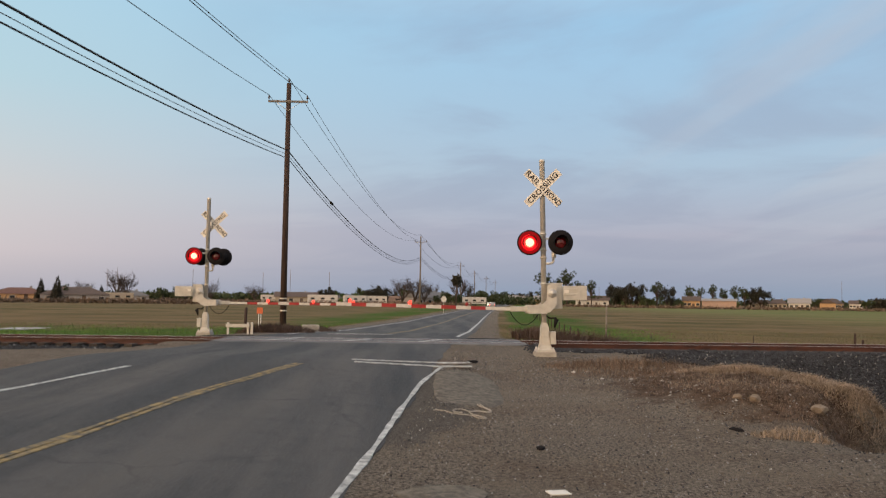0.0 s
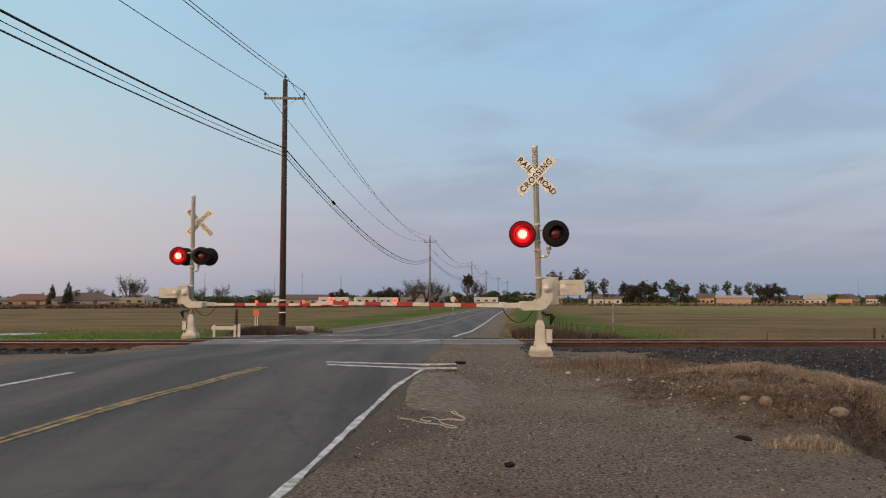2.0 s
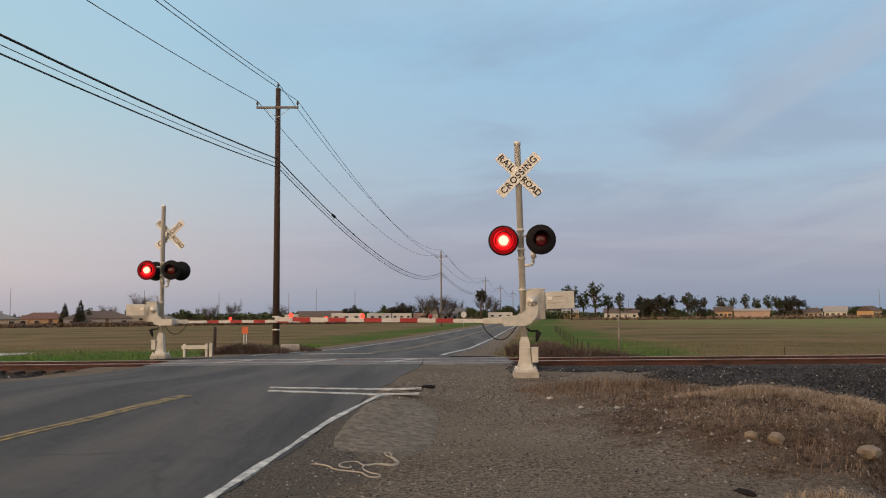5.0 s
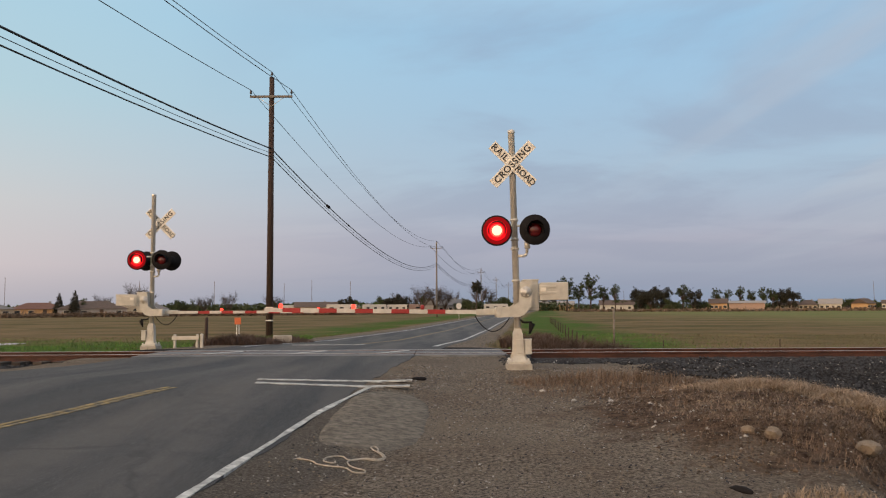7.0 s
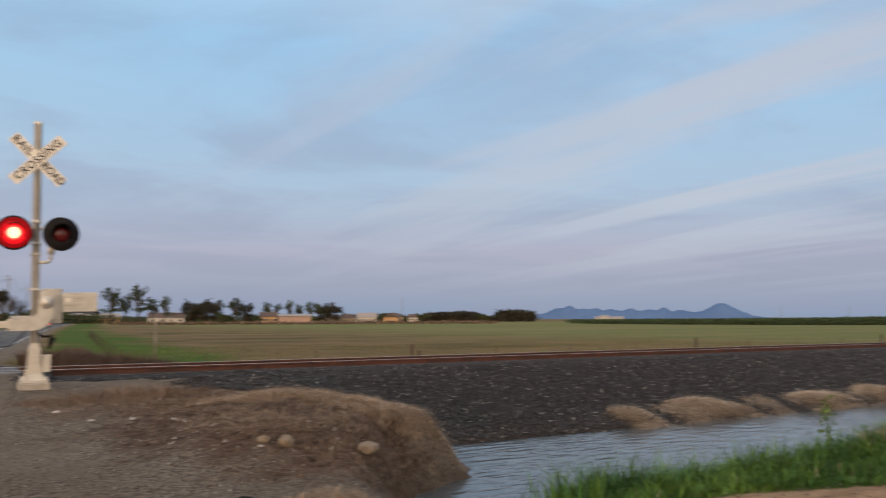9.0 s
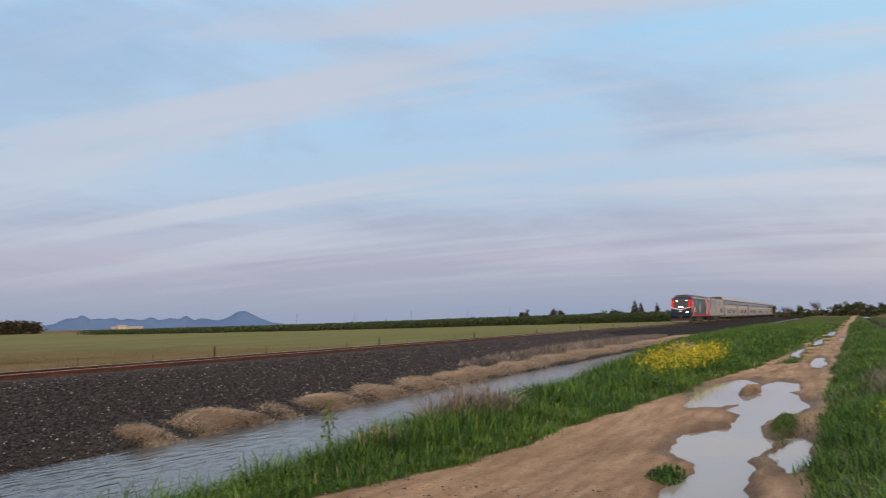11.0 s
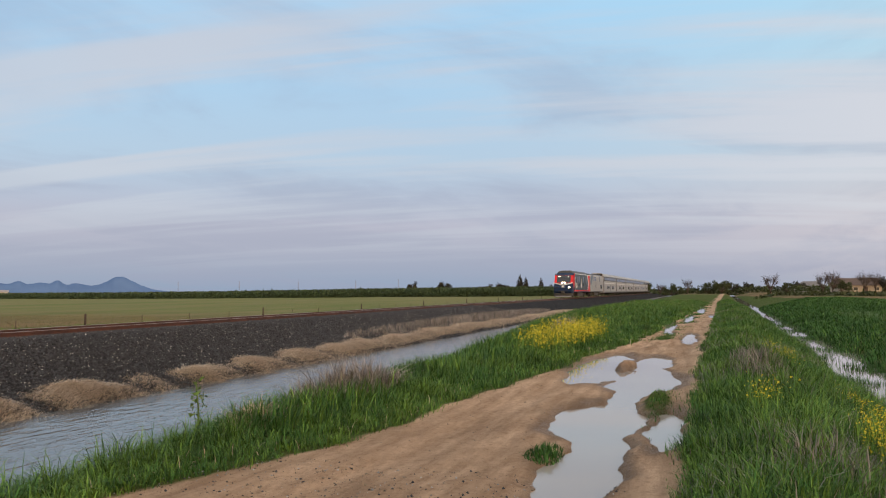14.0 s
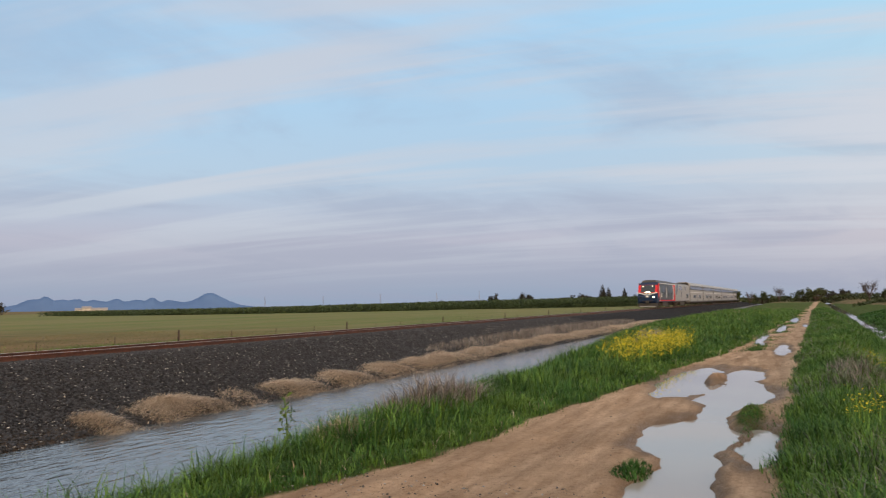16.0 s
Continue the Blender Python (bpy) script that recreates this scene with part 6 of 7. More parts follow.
for row in (
    ("pine", -25.2, 250, 7), ("bare", -22.6, 260, 6.5, 1.3), ("pine", -24.3, 235, 7.5), ("bush", -23.7, 240, 4.5), ("bush", -17.6, 245, 4.5), ("bare", -14.6, 250, 7), ("bare", -20.6, 260, 10), ("bare", -20.0, 265, 9), ("bare", -16.2, 270, 6.5, 1.4), ("bare", -11.6, 270, 6.5, 1.4),
    ("oak", -6.6, 330, 7.5), ("oak", -5.9, 330, 6), ("bush", -3.9, 320, 6), ("bare", -2.9, 300, 8), ("bare", -1.9, 310, 7), ("bush", -0.9, 330, 6.5),
    ("pine", -21.5, 300, 6), ("green", -5.0, 300, 4.2, 1.5), ("green", -4.5, 305, 4.0, 1.4), ("oak", -3.2, 290, 7.5), ("oak", -2.7, 292, 6.5), ("bare", -1.2, 270, 9.5, 1.2), ("bare", -0.3, 275, 10, 1.3), ("bare", 0.4, 280, 9), ("bare", 1.0, 300, 8),
    ("bush", 1.6, 280, 4), ("bush", 2.4, 270, 4.5), ("bare", 2.9, 300, 11), ("bare", 3.5, 310, 9.5), ("bush", 4.2, 330, 6), ("bush", 5.1, 380, 6), ("bush", 5.9, 420, 7), ("oak", 7.0, 440, 7), ("oak", 7.8, 430, 8),
    ("euc", 9.0, 330, 13.5, 1.2), ("euc", 9.8, 335, 12), ("euc", 10.6, 330, 14.5, 1.1), ("euc", 11.5, 335, 11), ("euc", 12.3, 330, 10.5), ("bush", 12.9, 400, 5), ("bush", 13.6, 410, 5.5), ("oak", 14.0, 340, 10, 0.8), ("oak", 14.7, 335, 11, 0.85), ("oak", 15.4, 340, 10.5, 0.8), ("bush", 16.2, 330, 4.5), ("euc", 16.8, 345, 10.5, 1.3), ("oak", 17.5, 345, 9.5, 0.7), ("bush", 18.2, 350, 4), 
    ("euc", 19.0, 405, 11), ("euc", 19.7, 405, 9.5), ("euc", 20.5, 410, 11), ("euc", 21.2, 410, 10), ("euc", 21.9, 405, 11), ("euc", 22.5, 405, 10.5), ("oak", 22.9, 410, 11, 0.8), ("oak", 23.5, 410, 11.5, 0.8), ("bush", 24.3, 450, 5), ("bush", 25.3, 470, 5), ("bush", 26.9, 450, 5), ("bush", 28.4, 450, 4.5), ("bush", 29.8, 470, 5), ("bush", 34.2, 520, 5),
    ("bush", 26.0, 700, 6, 2), ("bush", 27.2, 700, 7, 2), ("bush", 28.0, 700, 6, 2), ("bush", 31.5, 720, 6, 2),
    ("oak", 70.0, 320, 6.5, 0.6), ("oak", 72.3, 320, 6, 0.9), ("oak", 75.2, 330, 5.4, 1.1), ("oak", 76.4, 330, 5.4, 1.2), ("pine", 77.6, 320, 9), ("pine", 78.0, 320, 8), ("pine", 79.1, 320, 7.5), ("oak", 79.6, 330, 5),
    ("oak", 82.0, 330, 4.6), ("oak", 91.6, 360, 5.5, 1.1), ("oak", 92.2, 350, 5), ("oak", 92.9, 360, 5), ("bare", 94.2, 260, 6, 1.2), ("bush", 95.2, 300, 3.5), ("oak", 96.0, 340, 5), ("bare", 97.3, 250, 6), ("bare", 97.9, 245, 6.5), ("bush", 98.4, 290, 4), ("bare", 99.7, 290, 7), ("bare", 100.3, 295, 6.5), ("oak", 100.9, 300, 6), ("oak", 101.8, 340, 5.5), ("oak", 103.0, 340, 5.5), ("bush", 91.2, 330, 5), ("bush", 90.3, 340, 4.5), ("bare", 89.0, 320, 6), ("bush", 88.0, 330, 5), ("bare", 87.2, 310, 5), ("bush", 86.0, 320, 4.5), ("bush", 85.0, 320, 4.5),
):
    tree(*row)
# a palm behind the second pole
px, py = far(2.6, 240)
palm = thing("palm_tree", "single palm with a dark tufted head", "palm tree", pose(px, py, -0.9))
part("trunk", rod(B(), (0, 0, -0.3), (0.3, 0, 8.0), 0.25, 0.18, 8), M_BARK, palm)
rng = np.random.default_rng(3)
v, f = leaf_cloud(rng, [(0.3, 0, 8.2)], [1.5], 420, 0.45)
part("crown", tris_mesh("crown", v, f, [M_LEAF]), M_LEAF, palm)

# dense dark belt of woods, hedgerow lines and orchard rows, each too far to count
rng = np.random.default_rng(5)


def belt(name, p0, p1, depth, h, n, mat, label, cat, size=0.8):
    u = rng.uniform(0, 1, n)
    x = p0[0] + (p1[0] - p0[0]) * u + rng.uniform(0, depth, n) * 0.7
    y = p0[1] + (p1[1] - p0[1]) * u + rng.uniform(0, depth, n) * 0.7
    hh = (h[0] + (h[1] - h[0]) * u) * (0.85 + (0.05 if cat == "orchard" else 0.15) * wob(u * 40, 0 * u, 1.0) + 0.08 * wob(u * 300, 0 * u, 1.0, 3))
    z = land(x, y) + hh * rng.uniform(0.02, 1.0, n) ** 0.8
    p = np.stack([x, y, z], 1)
    a, b = rng.normal(size=(n, 3)) * size, rng.normal(size=(n, 3)) * size
    v = np.stack([p - a * 0.5, p + a * 0.5, p + b * 0.8], 1).reshape(-1, 3)
    v[:, 2] = np.maximum(v[:, 2], -0.8)
    return tagged(new(name, tris_mesh(name, v, np.arange(n * 3).reshape(-1, 3), [mat])), label, cat, kind="stuff")


belt("orchard", far(41.5, 330), far(50, 262), 25, (1.9, 2.0), 34000, M_ORCH, "long dense rows of a dark green orchard", "orchard", 0.3)
belt("orchard", far(50, 262), far(82, 300), 25, (2.0, 4.2), 100000, M_ORCH, "long dense rows of a dark green orchard", "orchard", 0.32)
belt("woods", far(30.2, 560), far(33.4, 560), 14, (6.5, 7.5), 4500, M_LEAF, "dark belt of far woods", "woods", 1.2)
belt("woods", far(33.4, 565), far(35.5, 565), 14, (3.6, 3.6), 2200, M_LEAF, "low dark scrub between far woods", "woods", 1.0)
belt("woods", far(35.3, 560), far(37.4, 560), 14, (8.5, 8.0), 2800, M_LEAF, "dark belt of far woods", "woods", 1.2)
belt("hedgerow", far(-30, 330), far(-12, 330), 25, (3.5, 4.0), 6000, M_LEAF2, "scrubby trees between far houses", "hedgerow", 0.8)
belt("hedgerow", far(-12, 340), far(8, 420), 25, (4.0, 4.5), 7000, M_LEAF2, "scrubby trees between far houses", "hedgerow", 0.8)
belt("hedgerow", far(8, 520), far(34, 640), 25, (4.0, 4.0), 7000, M_LEAF2, "scrubby trees between far houses", "hedgerow", 1.0)
belt("hedgerow", far(83, 360), far(105, 320), 15, (2.0, 3.0), 6000, M_LEAF2, "scrubby trees beyond the drain", "hedgerow", 0.6)
belt("hedgerow", far(95, 170), far(108, 130), 8, (0.5, 0.7), 3500, M_LEAF2, "low scrub on the far bank", "hedgerow", 0.35)

belt("hedgerow", far(-31, 222), far(-12, 226), 6, (0.9, 1.6), 4200, M_BRUSH, "low brown scrub before the far houses", "hedgerow", 0.45)
belt("hedgerow", far(-12, 240), far(3, 250), 6, (0.8, 1.3), 3200, M_BRUSH, "low brown scrub before the far houses", "hedgerow", 0.45)
belt("hedgerow", far(9, 315), far(35, 335), 6, (0.9, 1.3), 4600, M_BRUSH, "low brown scrub before the far houses", "hedgerow", 0.5)

# hills on the skyline, haze in their colour: a ridge with two high buttes
bm = B()
ridge = []
N = 200
for i in range(N + 1):
    a = 36.5 + (56.5 - 36.5) * i / N
    h = 30 * float(sstep(36.6, 39.5, a)) * (1 - float(sstep(50.6, 54.0, a)))
    for c, w, k in ((40.2, 0.42, 32), (39.3, 0.55, 22), (38.0, 0.6, 8), (41.1, 0.45, 18), (42.0, 0.5, 20), (43.1, 0.55, 14), (44.3, 0.5, 18), (45.6, 0.6, 14), (46.6, 0.4, 20), (47.7, 0.5, 10), (50.3, 0.75, 40), (49.5, 0.6, 6), (51.3, 0.6, 9)):
        h += k * math.exp(-abs((a - c) / w) ** 2.2)
    h += 4 * noise.noise((a * 1.9, 0, 0)) + 3 * noise.noise((a * 5.3, 4, 0))
    ridge.append((a, max(h, -3.0)))
rows = []
for j, (d, k) in enumerate(((3700, 0.0), (3780, 0.35), (3860, 0.75), (3920, 1.0), (4000, 0.6))):
    row = []
    for a, h in ridge:
        x, y = far(a, d)
        row.append(bm.verts.new((x, y, -2 + (h + 2) * k + (3 * noise.noise((a * 3, j * 2.0, 1)) * (0 < j < 3)))))
    rows.append(row)
for r0, r1 in zip(rows, rows[1:]):
    for i in range(N):
        bm.faces.new((r0[i], r0[i + 1], r1[i + 1], r1[i])).smooth = True
tagged(new("backdrop_hills", finish("backdrop_hills", bm, M_HILL)), "hills tinted haze blue, with two buttes on the horizon", "hills", kind="structure")
bm = B()
for az, d, h in ((-28.3, 420, 16), (-21.0, 420, 14), (-20.4, 420, 15), (-15.6, 420, 15), (-6.3, 420, 15), (-9.0, 460, 17), (-10.9, 420, 14), (15.6, 520, 11), (28.4, 520, 15), (12.9, 520, 11), (54, 520, 8), (58, 520, 8), (62, 520, 8.5), (66, 520, 8.5), (69, 520, 9)):
    x, y = far(az, d)
    ob = new("radio_mast", finish("radio_mast", rod(B(), (0, 0, -1), (0, 0, h), 0.14, 0.1, 6), M_POLEGREY))
    ob.matrix_basis = pose(x, y, 0)
    tagged(ob, "thin far mast rising above the trees", "mast", group="far masts")

# ---------------------------------------------------------------- grass, weeds and stones
rng = np.random.default_rng(21)


def blade_mesh(name, p, h, w, lean, mats, index=None, curl=0.5, az=None):
    """Tapered bent blades: three triangles each."""
    n = len(p)
    az = rng.uniform(0, 2 * np.pi, n) if az is None else az
    d = np.stack([np.cos(az), np.sin(az), np.zeros(n)], 1)
    sidev = np.stack([-np.sin(az + rng.normal(size=n) * 0.6), np.cos(az), np.zeros(n)], 1) * (w * 0.5)[:, None]
    ln = (lean * h)[:, None]
    upv = np.array([0, 0, 1.0])
    mid = p + d * ln * 0.35 + upv * (h * 0.6)[:, None]
    tip = p + d * ln + upv * (h * (1 - 0.35 * lean * curl))[:, None]
    v = np.stack([p - sidev, p + sidev, mid + sidev * 0.75, mid - sidev * 0.75, tip], 1).reshape(-1, 3)
    b = np.arange(n)[:, None] * 5
    f = np.concatenate([b + [0, 1, 2], b + [0, 2, 3], b + [3, 2, 4]], 1).reshape(-1, 3)
    ix = None if index is None else np.repeat(index, 3)
    return tris_mesh(name, v, f, mats, ix)


def scatter(n, x0, x1, y0, y1, dens, near=None):
    """Points kept by a density function; near pulls them to the low-x end."""
    u = rng.uniform(0, 1, n)
    x = x0 + (x1 - x0) * (u if near is None else u ** near)
    y = rng.uniform(y0, y1, n)
    k = rng.uniform(0, 1, n) < dens(x, y)
    x, y = x[k], y[k]
    return np.stack([x, y, land(x, y)], 1)


def tussocks(name, c, nb, spread, h, w, mats, pick, label):
    """Clumps of blades that arch outwards from each clump's middle."""
    n = len(c)
    a = rng.uniform(0, 2 * np.pi, (n, nb))
    r = rng.uniform(0, 1, (n, nb)) ** 0.6 * spread[:, None]
    x, y = (c[:, :1] + r * np.cos(a)).ravel(), (c[:, 1:2] + r * np.sin(a)).ravel()
    q = np.stack([x, y, land(x, y) - 0.01], 1)
    hh = (h[:, None] * rng.uniform(0.55, 1.15, (n, nb)) * (1.1 - 0.45 * r / spread[:, None])).ravel()
    lean = (0.15 + 0.85 * r / spread[:, None] + rng.uniform(0, 0.45, (n, nb))).ravel()
    ix = np.where(rng.uniform(size=n * nb) < 0.12, rng.integers(0, len(mats), n * nb), np.repeat(pick, nb))
    ob = new(name, blade_mesh(name, q, hh, np.repeat(w, nb) * rng.uniform(0.7, 1.4, n * nb), lean, mats, ix, 0.9, (a + rng.normal(size=(n, nb)) * 0.5).ravel()))
    return tagged(ob, label, "grass", kind="stuff")


def dry(p):
    return wob(p[:, 0], p[:, 1], 0.5, 7)


# left verge between the track and the ditch
p = scatter(330000, 5, 110, 3.5, 15.5, lambda x, y: verge_mask(x, y) * (y > dirt_left(x) - 1.5), 2.1)
h = 0.13 + 0.13 * sstep(0.5, 2.0, p[:, 1] - dirt_left(p[:, 0])) + 0.05 * wob(p[:, 0], p[:, 1], 1.4)
far_k = 1 + 0.03 * np.clip(p[:, 0] - 12, 0, None)
clump = 0.85 + 0.3 * wob(p[:, 0], p[:, 1], 2.7, 4) + 0.2 * wob(p[:, 0], p[:, 1], 6.1, 9)
h = h * rng.uniform(0.45, 1.35, len(p)) * clump * (1 + 0.2 * (far_k - 1)) * np.where(p[:, 1] < dirt_left(p[:, 0]) - 0.05, 0.4, 1.0)
idx = (wob(p[:, 0], p[:, 1], 0.7, 2) + rng.normal(size=len(p)) * 0.5 > 0.1).astype(int)
idx = np.where(rng.uniform(size=len(p)) > 0.975, 2, idx)
tagged(new("verge_grass", blade_mesh("verge_grass", p, h, 0.007 * rng.uniform(0.7, 1.5, len(p)) * far_k, rng.uniform(0.15, 1.3, len(p)), [M_GRASS, M_GRASSDK, M_DRY], idx)), "lush green grass between dirt track and ditch", "grass", kind="stuff")
c = scatter(30000, 5, 80, 5.5, 14.5, lambda x, y: sstep(0.5, 0.9, verge_mask(x, y)) * (y > dirt_left(x) + 0.12) * (y < 11.0 + ditch_shift(x)) * (0.45 + 0.55 * sstep(-0.3, 0.4, wob(x, y, 1.3, 6))), 2.0)
inn = sstep(0.1, 1.3, c[:, 1] - dirt_left(c[:, 0]))
fk = 1 + 0.03 * np.clip(c[:, 0] - 12, 0, None)
tussocks("verge_tussocks", c, 18, rng.uniform(0.07, 0.16, len(c)) * np.sqrt(fk), (0.12 + 0.26 * inn) * rng.uniform(0.7, 1.35, len(c)) * (1 + 0.35 * wob(c[:, 0], c[:, 1], 0.8, 3)), 0.008 * fk, [M_GRASS, M_GRASSDK], (wob(c[:, 0], c[:, 1], 0.9, 2) + rng.normal(size=len(c)) * 0.35 > -0.15).astype(int), "arching green grass clumps on the ditch verge")
# tall clumps along the lip of the ditch
p = scatter(75000, 6, 55, 7.6, 11.6, lambda x, y: verge_mask(x, y) * sstep(-0.1, 0.5, wob(x, y, 0.6, 5)) * (np.exp(-((y - 8.8 - 0.6 * ditch_shift(x)) / 0.55) ** 2)), 1.5)
h = rng.uniform(0.22, 0.5, len(p)) * (1 + 0.25 * sstep(18, 20, p[:, 0]) * (1 - sstep(24, 27, p[:, 0])))
tagged(new("tall_grass", blade_mesh("tall_grass", p, h, 0.014 * (1 + 0.03 * np.clip(p[:, 0] - 12, 0, None)) * rng.uniform(0.7, 1.4, len(p)), rng.uniform(0.2, 0.8, len(p)), [M_GRASSDK, M_GRASS], (rng.uniform(size=len(p)) > 0.6).astype(int))), "tall green grass clumps on the ditch lip", "grass", kind="stuff")
# levee between track and drain
p = scatter(300000, 4, 110, -2.0, 4.6, lambda x, y: verge_mask(x, y) * (y > drain_c(x) + 0.55), 1.6)
far_k = 1 + 0.03 * np.clip(p[:, 0] - 12, 0, None)
h = (0.1 + 0.12 * sstep(0.0, 0.4, dirt_right(p[:, 0]) - p[:, 1]) + 0.1 * sstep(0.4, 1.6, dirt_right(p[:, 0]) - p[:, 1]) + 0.05 * wob(p[:, 0], p[:, 1], 1.1, 3)) * rng.uniform(0.55, 1.4, len(p))
h = h * (0.85 + 0.3 * wob(p[:, 0], p[:, 1], 2.3, 4) + 0.2 * wob(p[:, 0], p[:, 1], 5.7, 9)) * np.where(p[:, 1] > dirt_right(p[:, 0]), 0.4, 1.0)
dr = dry(p) + rng.normal(size=len(p)) * 0.45
idx = np.where(dr > 0.9, 2, np.where(dr < 0.0, 1, 0))
tagged(new("levee_grass", blade_mesh("levee_grass", p, h, 0.007 * rng.uniform(0.7, 1.5, len(p)) * far_k, rng.uniform(0.15, 1.3, len(p)), [M_GRASS, M_GRASSDK, M_DRYGREY], idx)), "long green grass with dry stalks on the levee", "grass", kind="stuff")
c = scatter(22000, 5, 80, -0.6, 4.4, lambda x, y: sstep(0.5, 0.9, verge_mask(x, y)) * (y < dirt_right(x) - 0.05) * (y > drain_c(x) + 0.6) * (0.4 + 0.6 * sstep(-0.3, 0.4, wob(x, y, 1.3, 8))), 1.7)
inn = sstep(0.0, 0.8, dirt_right(c[:, 0]) - c[:, 1])
fk = 1 + 0.03 * np.clip(c[:, 0] - 12, 0, None)
tussocks("levee_tussocks", c, 18, rng.uniform(0.07, 0.15, len(c)) * np.sqrt(fk), (0.13 + 0.16 * inn) * rng.uniform(0.7, 1.35, len(c)) * (1 + 0.3 * wob(c[:, 0], c[:, 1], 0.8, 5)), 0.008 * fk, [M_GRASS, M_GRASSDK], (wob(c[:, 0], c[:, 1], 0.8, 4) + rng.normal(size=len(c)) * 0.3 > -0.25).astype(int), "arching green grass clumps on the levee")
# the drain's far bank and weeds in the water
p = scatter(110000, 11, 110, -12, 0.0, lambda x, y: 1.0 * (y < drain_c(x) - 0.62) * sstep(0.0, 0.1, x - 12 + 0 * y), 1.3)
h = rng.uniform(0.12, 0.34, len(p))
tagged(new("bank_grass", blade_mesh("bank_grass", p, h, 0.02 * (1 + 0.015 * p[:, 0]), rng.uniform(0.3, 1.3, len(p)), [M_GRASSDK, M_GRASS], (rng.uniform(size=len(p)) > 0.9).astype(int))), "dark green grass on the drain's far bank", "grass", kind="stuff")
p = scatter(70000, 9, 70, -2.5, 2.0, lambda x, y: (np.abs(y - drain_c(x)) < 0.85) * sstep(0.0, 0.6, wob(x, y, 0.9, 8)), 1.4)
p[:, 2] = DRAIN_Z - 0.05
tagged(new("water_weeds", blade_mesh("water_weeds", p, rng.uniform(0.08, 0.26, len(p)), 0.016 + 0 * p[:, 0], rng.uniform(0.1, 0.6, len(p)), [M_GRASSDK])), "dark weeds standing in the drain", "weeds", kind="stuff")


def flowers(name, cx, cy, rx_, ry_, n, h0, h1, label, mat=None, petal=0.006):
    m = max(4, n // 45)
    ca, cr = rng.uniform(0, 2 * np.pi, m), np.sqrt(rng.uniform(0, 1, m)) * 0.85
    which = rng.integers(0, m, n)
    x = cx + rx_ * (cr * np.cos(ca))[which] + rng.normal(size=n) * rx_ * 0.16
    y = cy + ry_ * (cr * np.sin(ca))[which] + rng.normal(size=n) * ry_ * 0.2
    z = land(x, y)
    h = rng.uniform(h0, h1, n) * rng.uniform(0.7, 1.1, m)[which]
    pts = np.stack([x, y, z], 1)
    me1 = blade_mesh(name, pts, h, 0.012 + 0 * h, 0.2 + 0 * h, [M_GRASS, mat or M_MUSTARD], np.zeros(n, dtype=int))
    # petals as small crossed triangles at the stem tops
    m = n * 4
    top = np.repeat(pts, 4, 0) + np.stack([rng.normal(size=m) * 0.04, rng.normal(size=m) * 0.04, np.repeat(h, 4) * rng.uniform(0.62, 1.0, m)], 1)
    q, s = rng.normal(size=(m, 3)) * petal, rng.normal(size=(m, 3)) * petal
    v2 = np.stack([top - q, top + q, top + s * 1.6], 1).reshape(-1, 3)
    st = thing(name, label, "wildflowers", kind="stuff")
    part("stems", me1, M_GRASS, st)
    part("petals", tris_mesh("petals", v2, np.arange(m * 3).reshape(-1, 3), [mat or M_MUSTARD]), M_MUSTARD, st)


flowers("mustard_patch", 26.2, 7.6, 5.2, 0.8, 1700, 0.3, 0.8, "dense yellow mustard flowers on the ditch verge", None, 0.012)
flowers("mustard_patch", 12.9, 3.2, 0.8, 0.3, 48, 0.3, 0.6, "sparse yellow mustard flowers on the levee")
flowers("mustard_patch", 20.6, 2.3, 2.0, 0.4, 110, 0.35, 0.6, "yellow mustard flowers on the levee")
flowers("mustard_patch", 10.4, 2.3, 0.75, 0.4, 420, 0.4, 0.62, "yellow mustard flowers on the levee side", None, 0.006)
flowers("mustard_patch", 14.5, 1.6, 3.0, 0.3, 120, 0.3, 0.5, "scattered yellow mustard flowers above the drain")
flowers("white_blossom", 45, -4.6, 26, 0.6, 500, 0.25, 0.45, "small white flowers along the drain's bank", M_WHITEFL)


def tuft(name, x, y, rx_, ry_, n, h0, h1, mat, label, cat="dry grass", w=0.01, lean=0.9, turn=0.0, z=None, dome=0.0):
    a = rng.uniform(0, 2 * np.pi, n)
    r = np.sqrt(rng.uniform(0, 1, n))
    px, py = rx_ * r * np.cos(a), ry_ * r * np.sin(a)
    c, s = math.cos(radians(turn)), math.sin(radians(turn))
    X, Y = x + px * c - py * s, y + px * s + py * c
    Z = land(X, Y) if z is None else np.maximum(land(X, Y), z)
    Z = Z + dome * np.clip(1 - r ** 2, 0, 1) * rng.uniform(0.3, 1.0, n)
    h = rng.uniform(h0, h1, n) * (1.15 - 0.6 * r ** 2)
    me1 = blade_mesh(name, np.stack([X, Y, Z - 0.02], 1), h, w * rng.uniform(0.7, 1.4, n), rng.uniform(0.1, lean, n), [mat])
    return tagged(new(name, me1), label, cat, kind="stuff")


# dry heaps at the toe of the ballast, long uneven mats along the shore


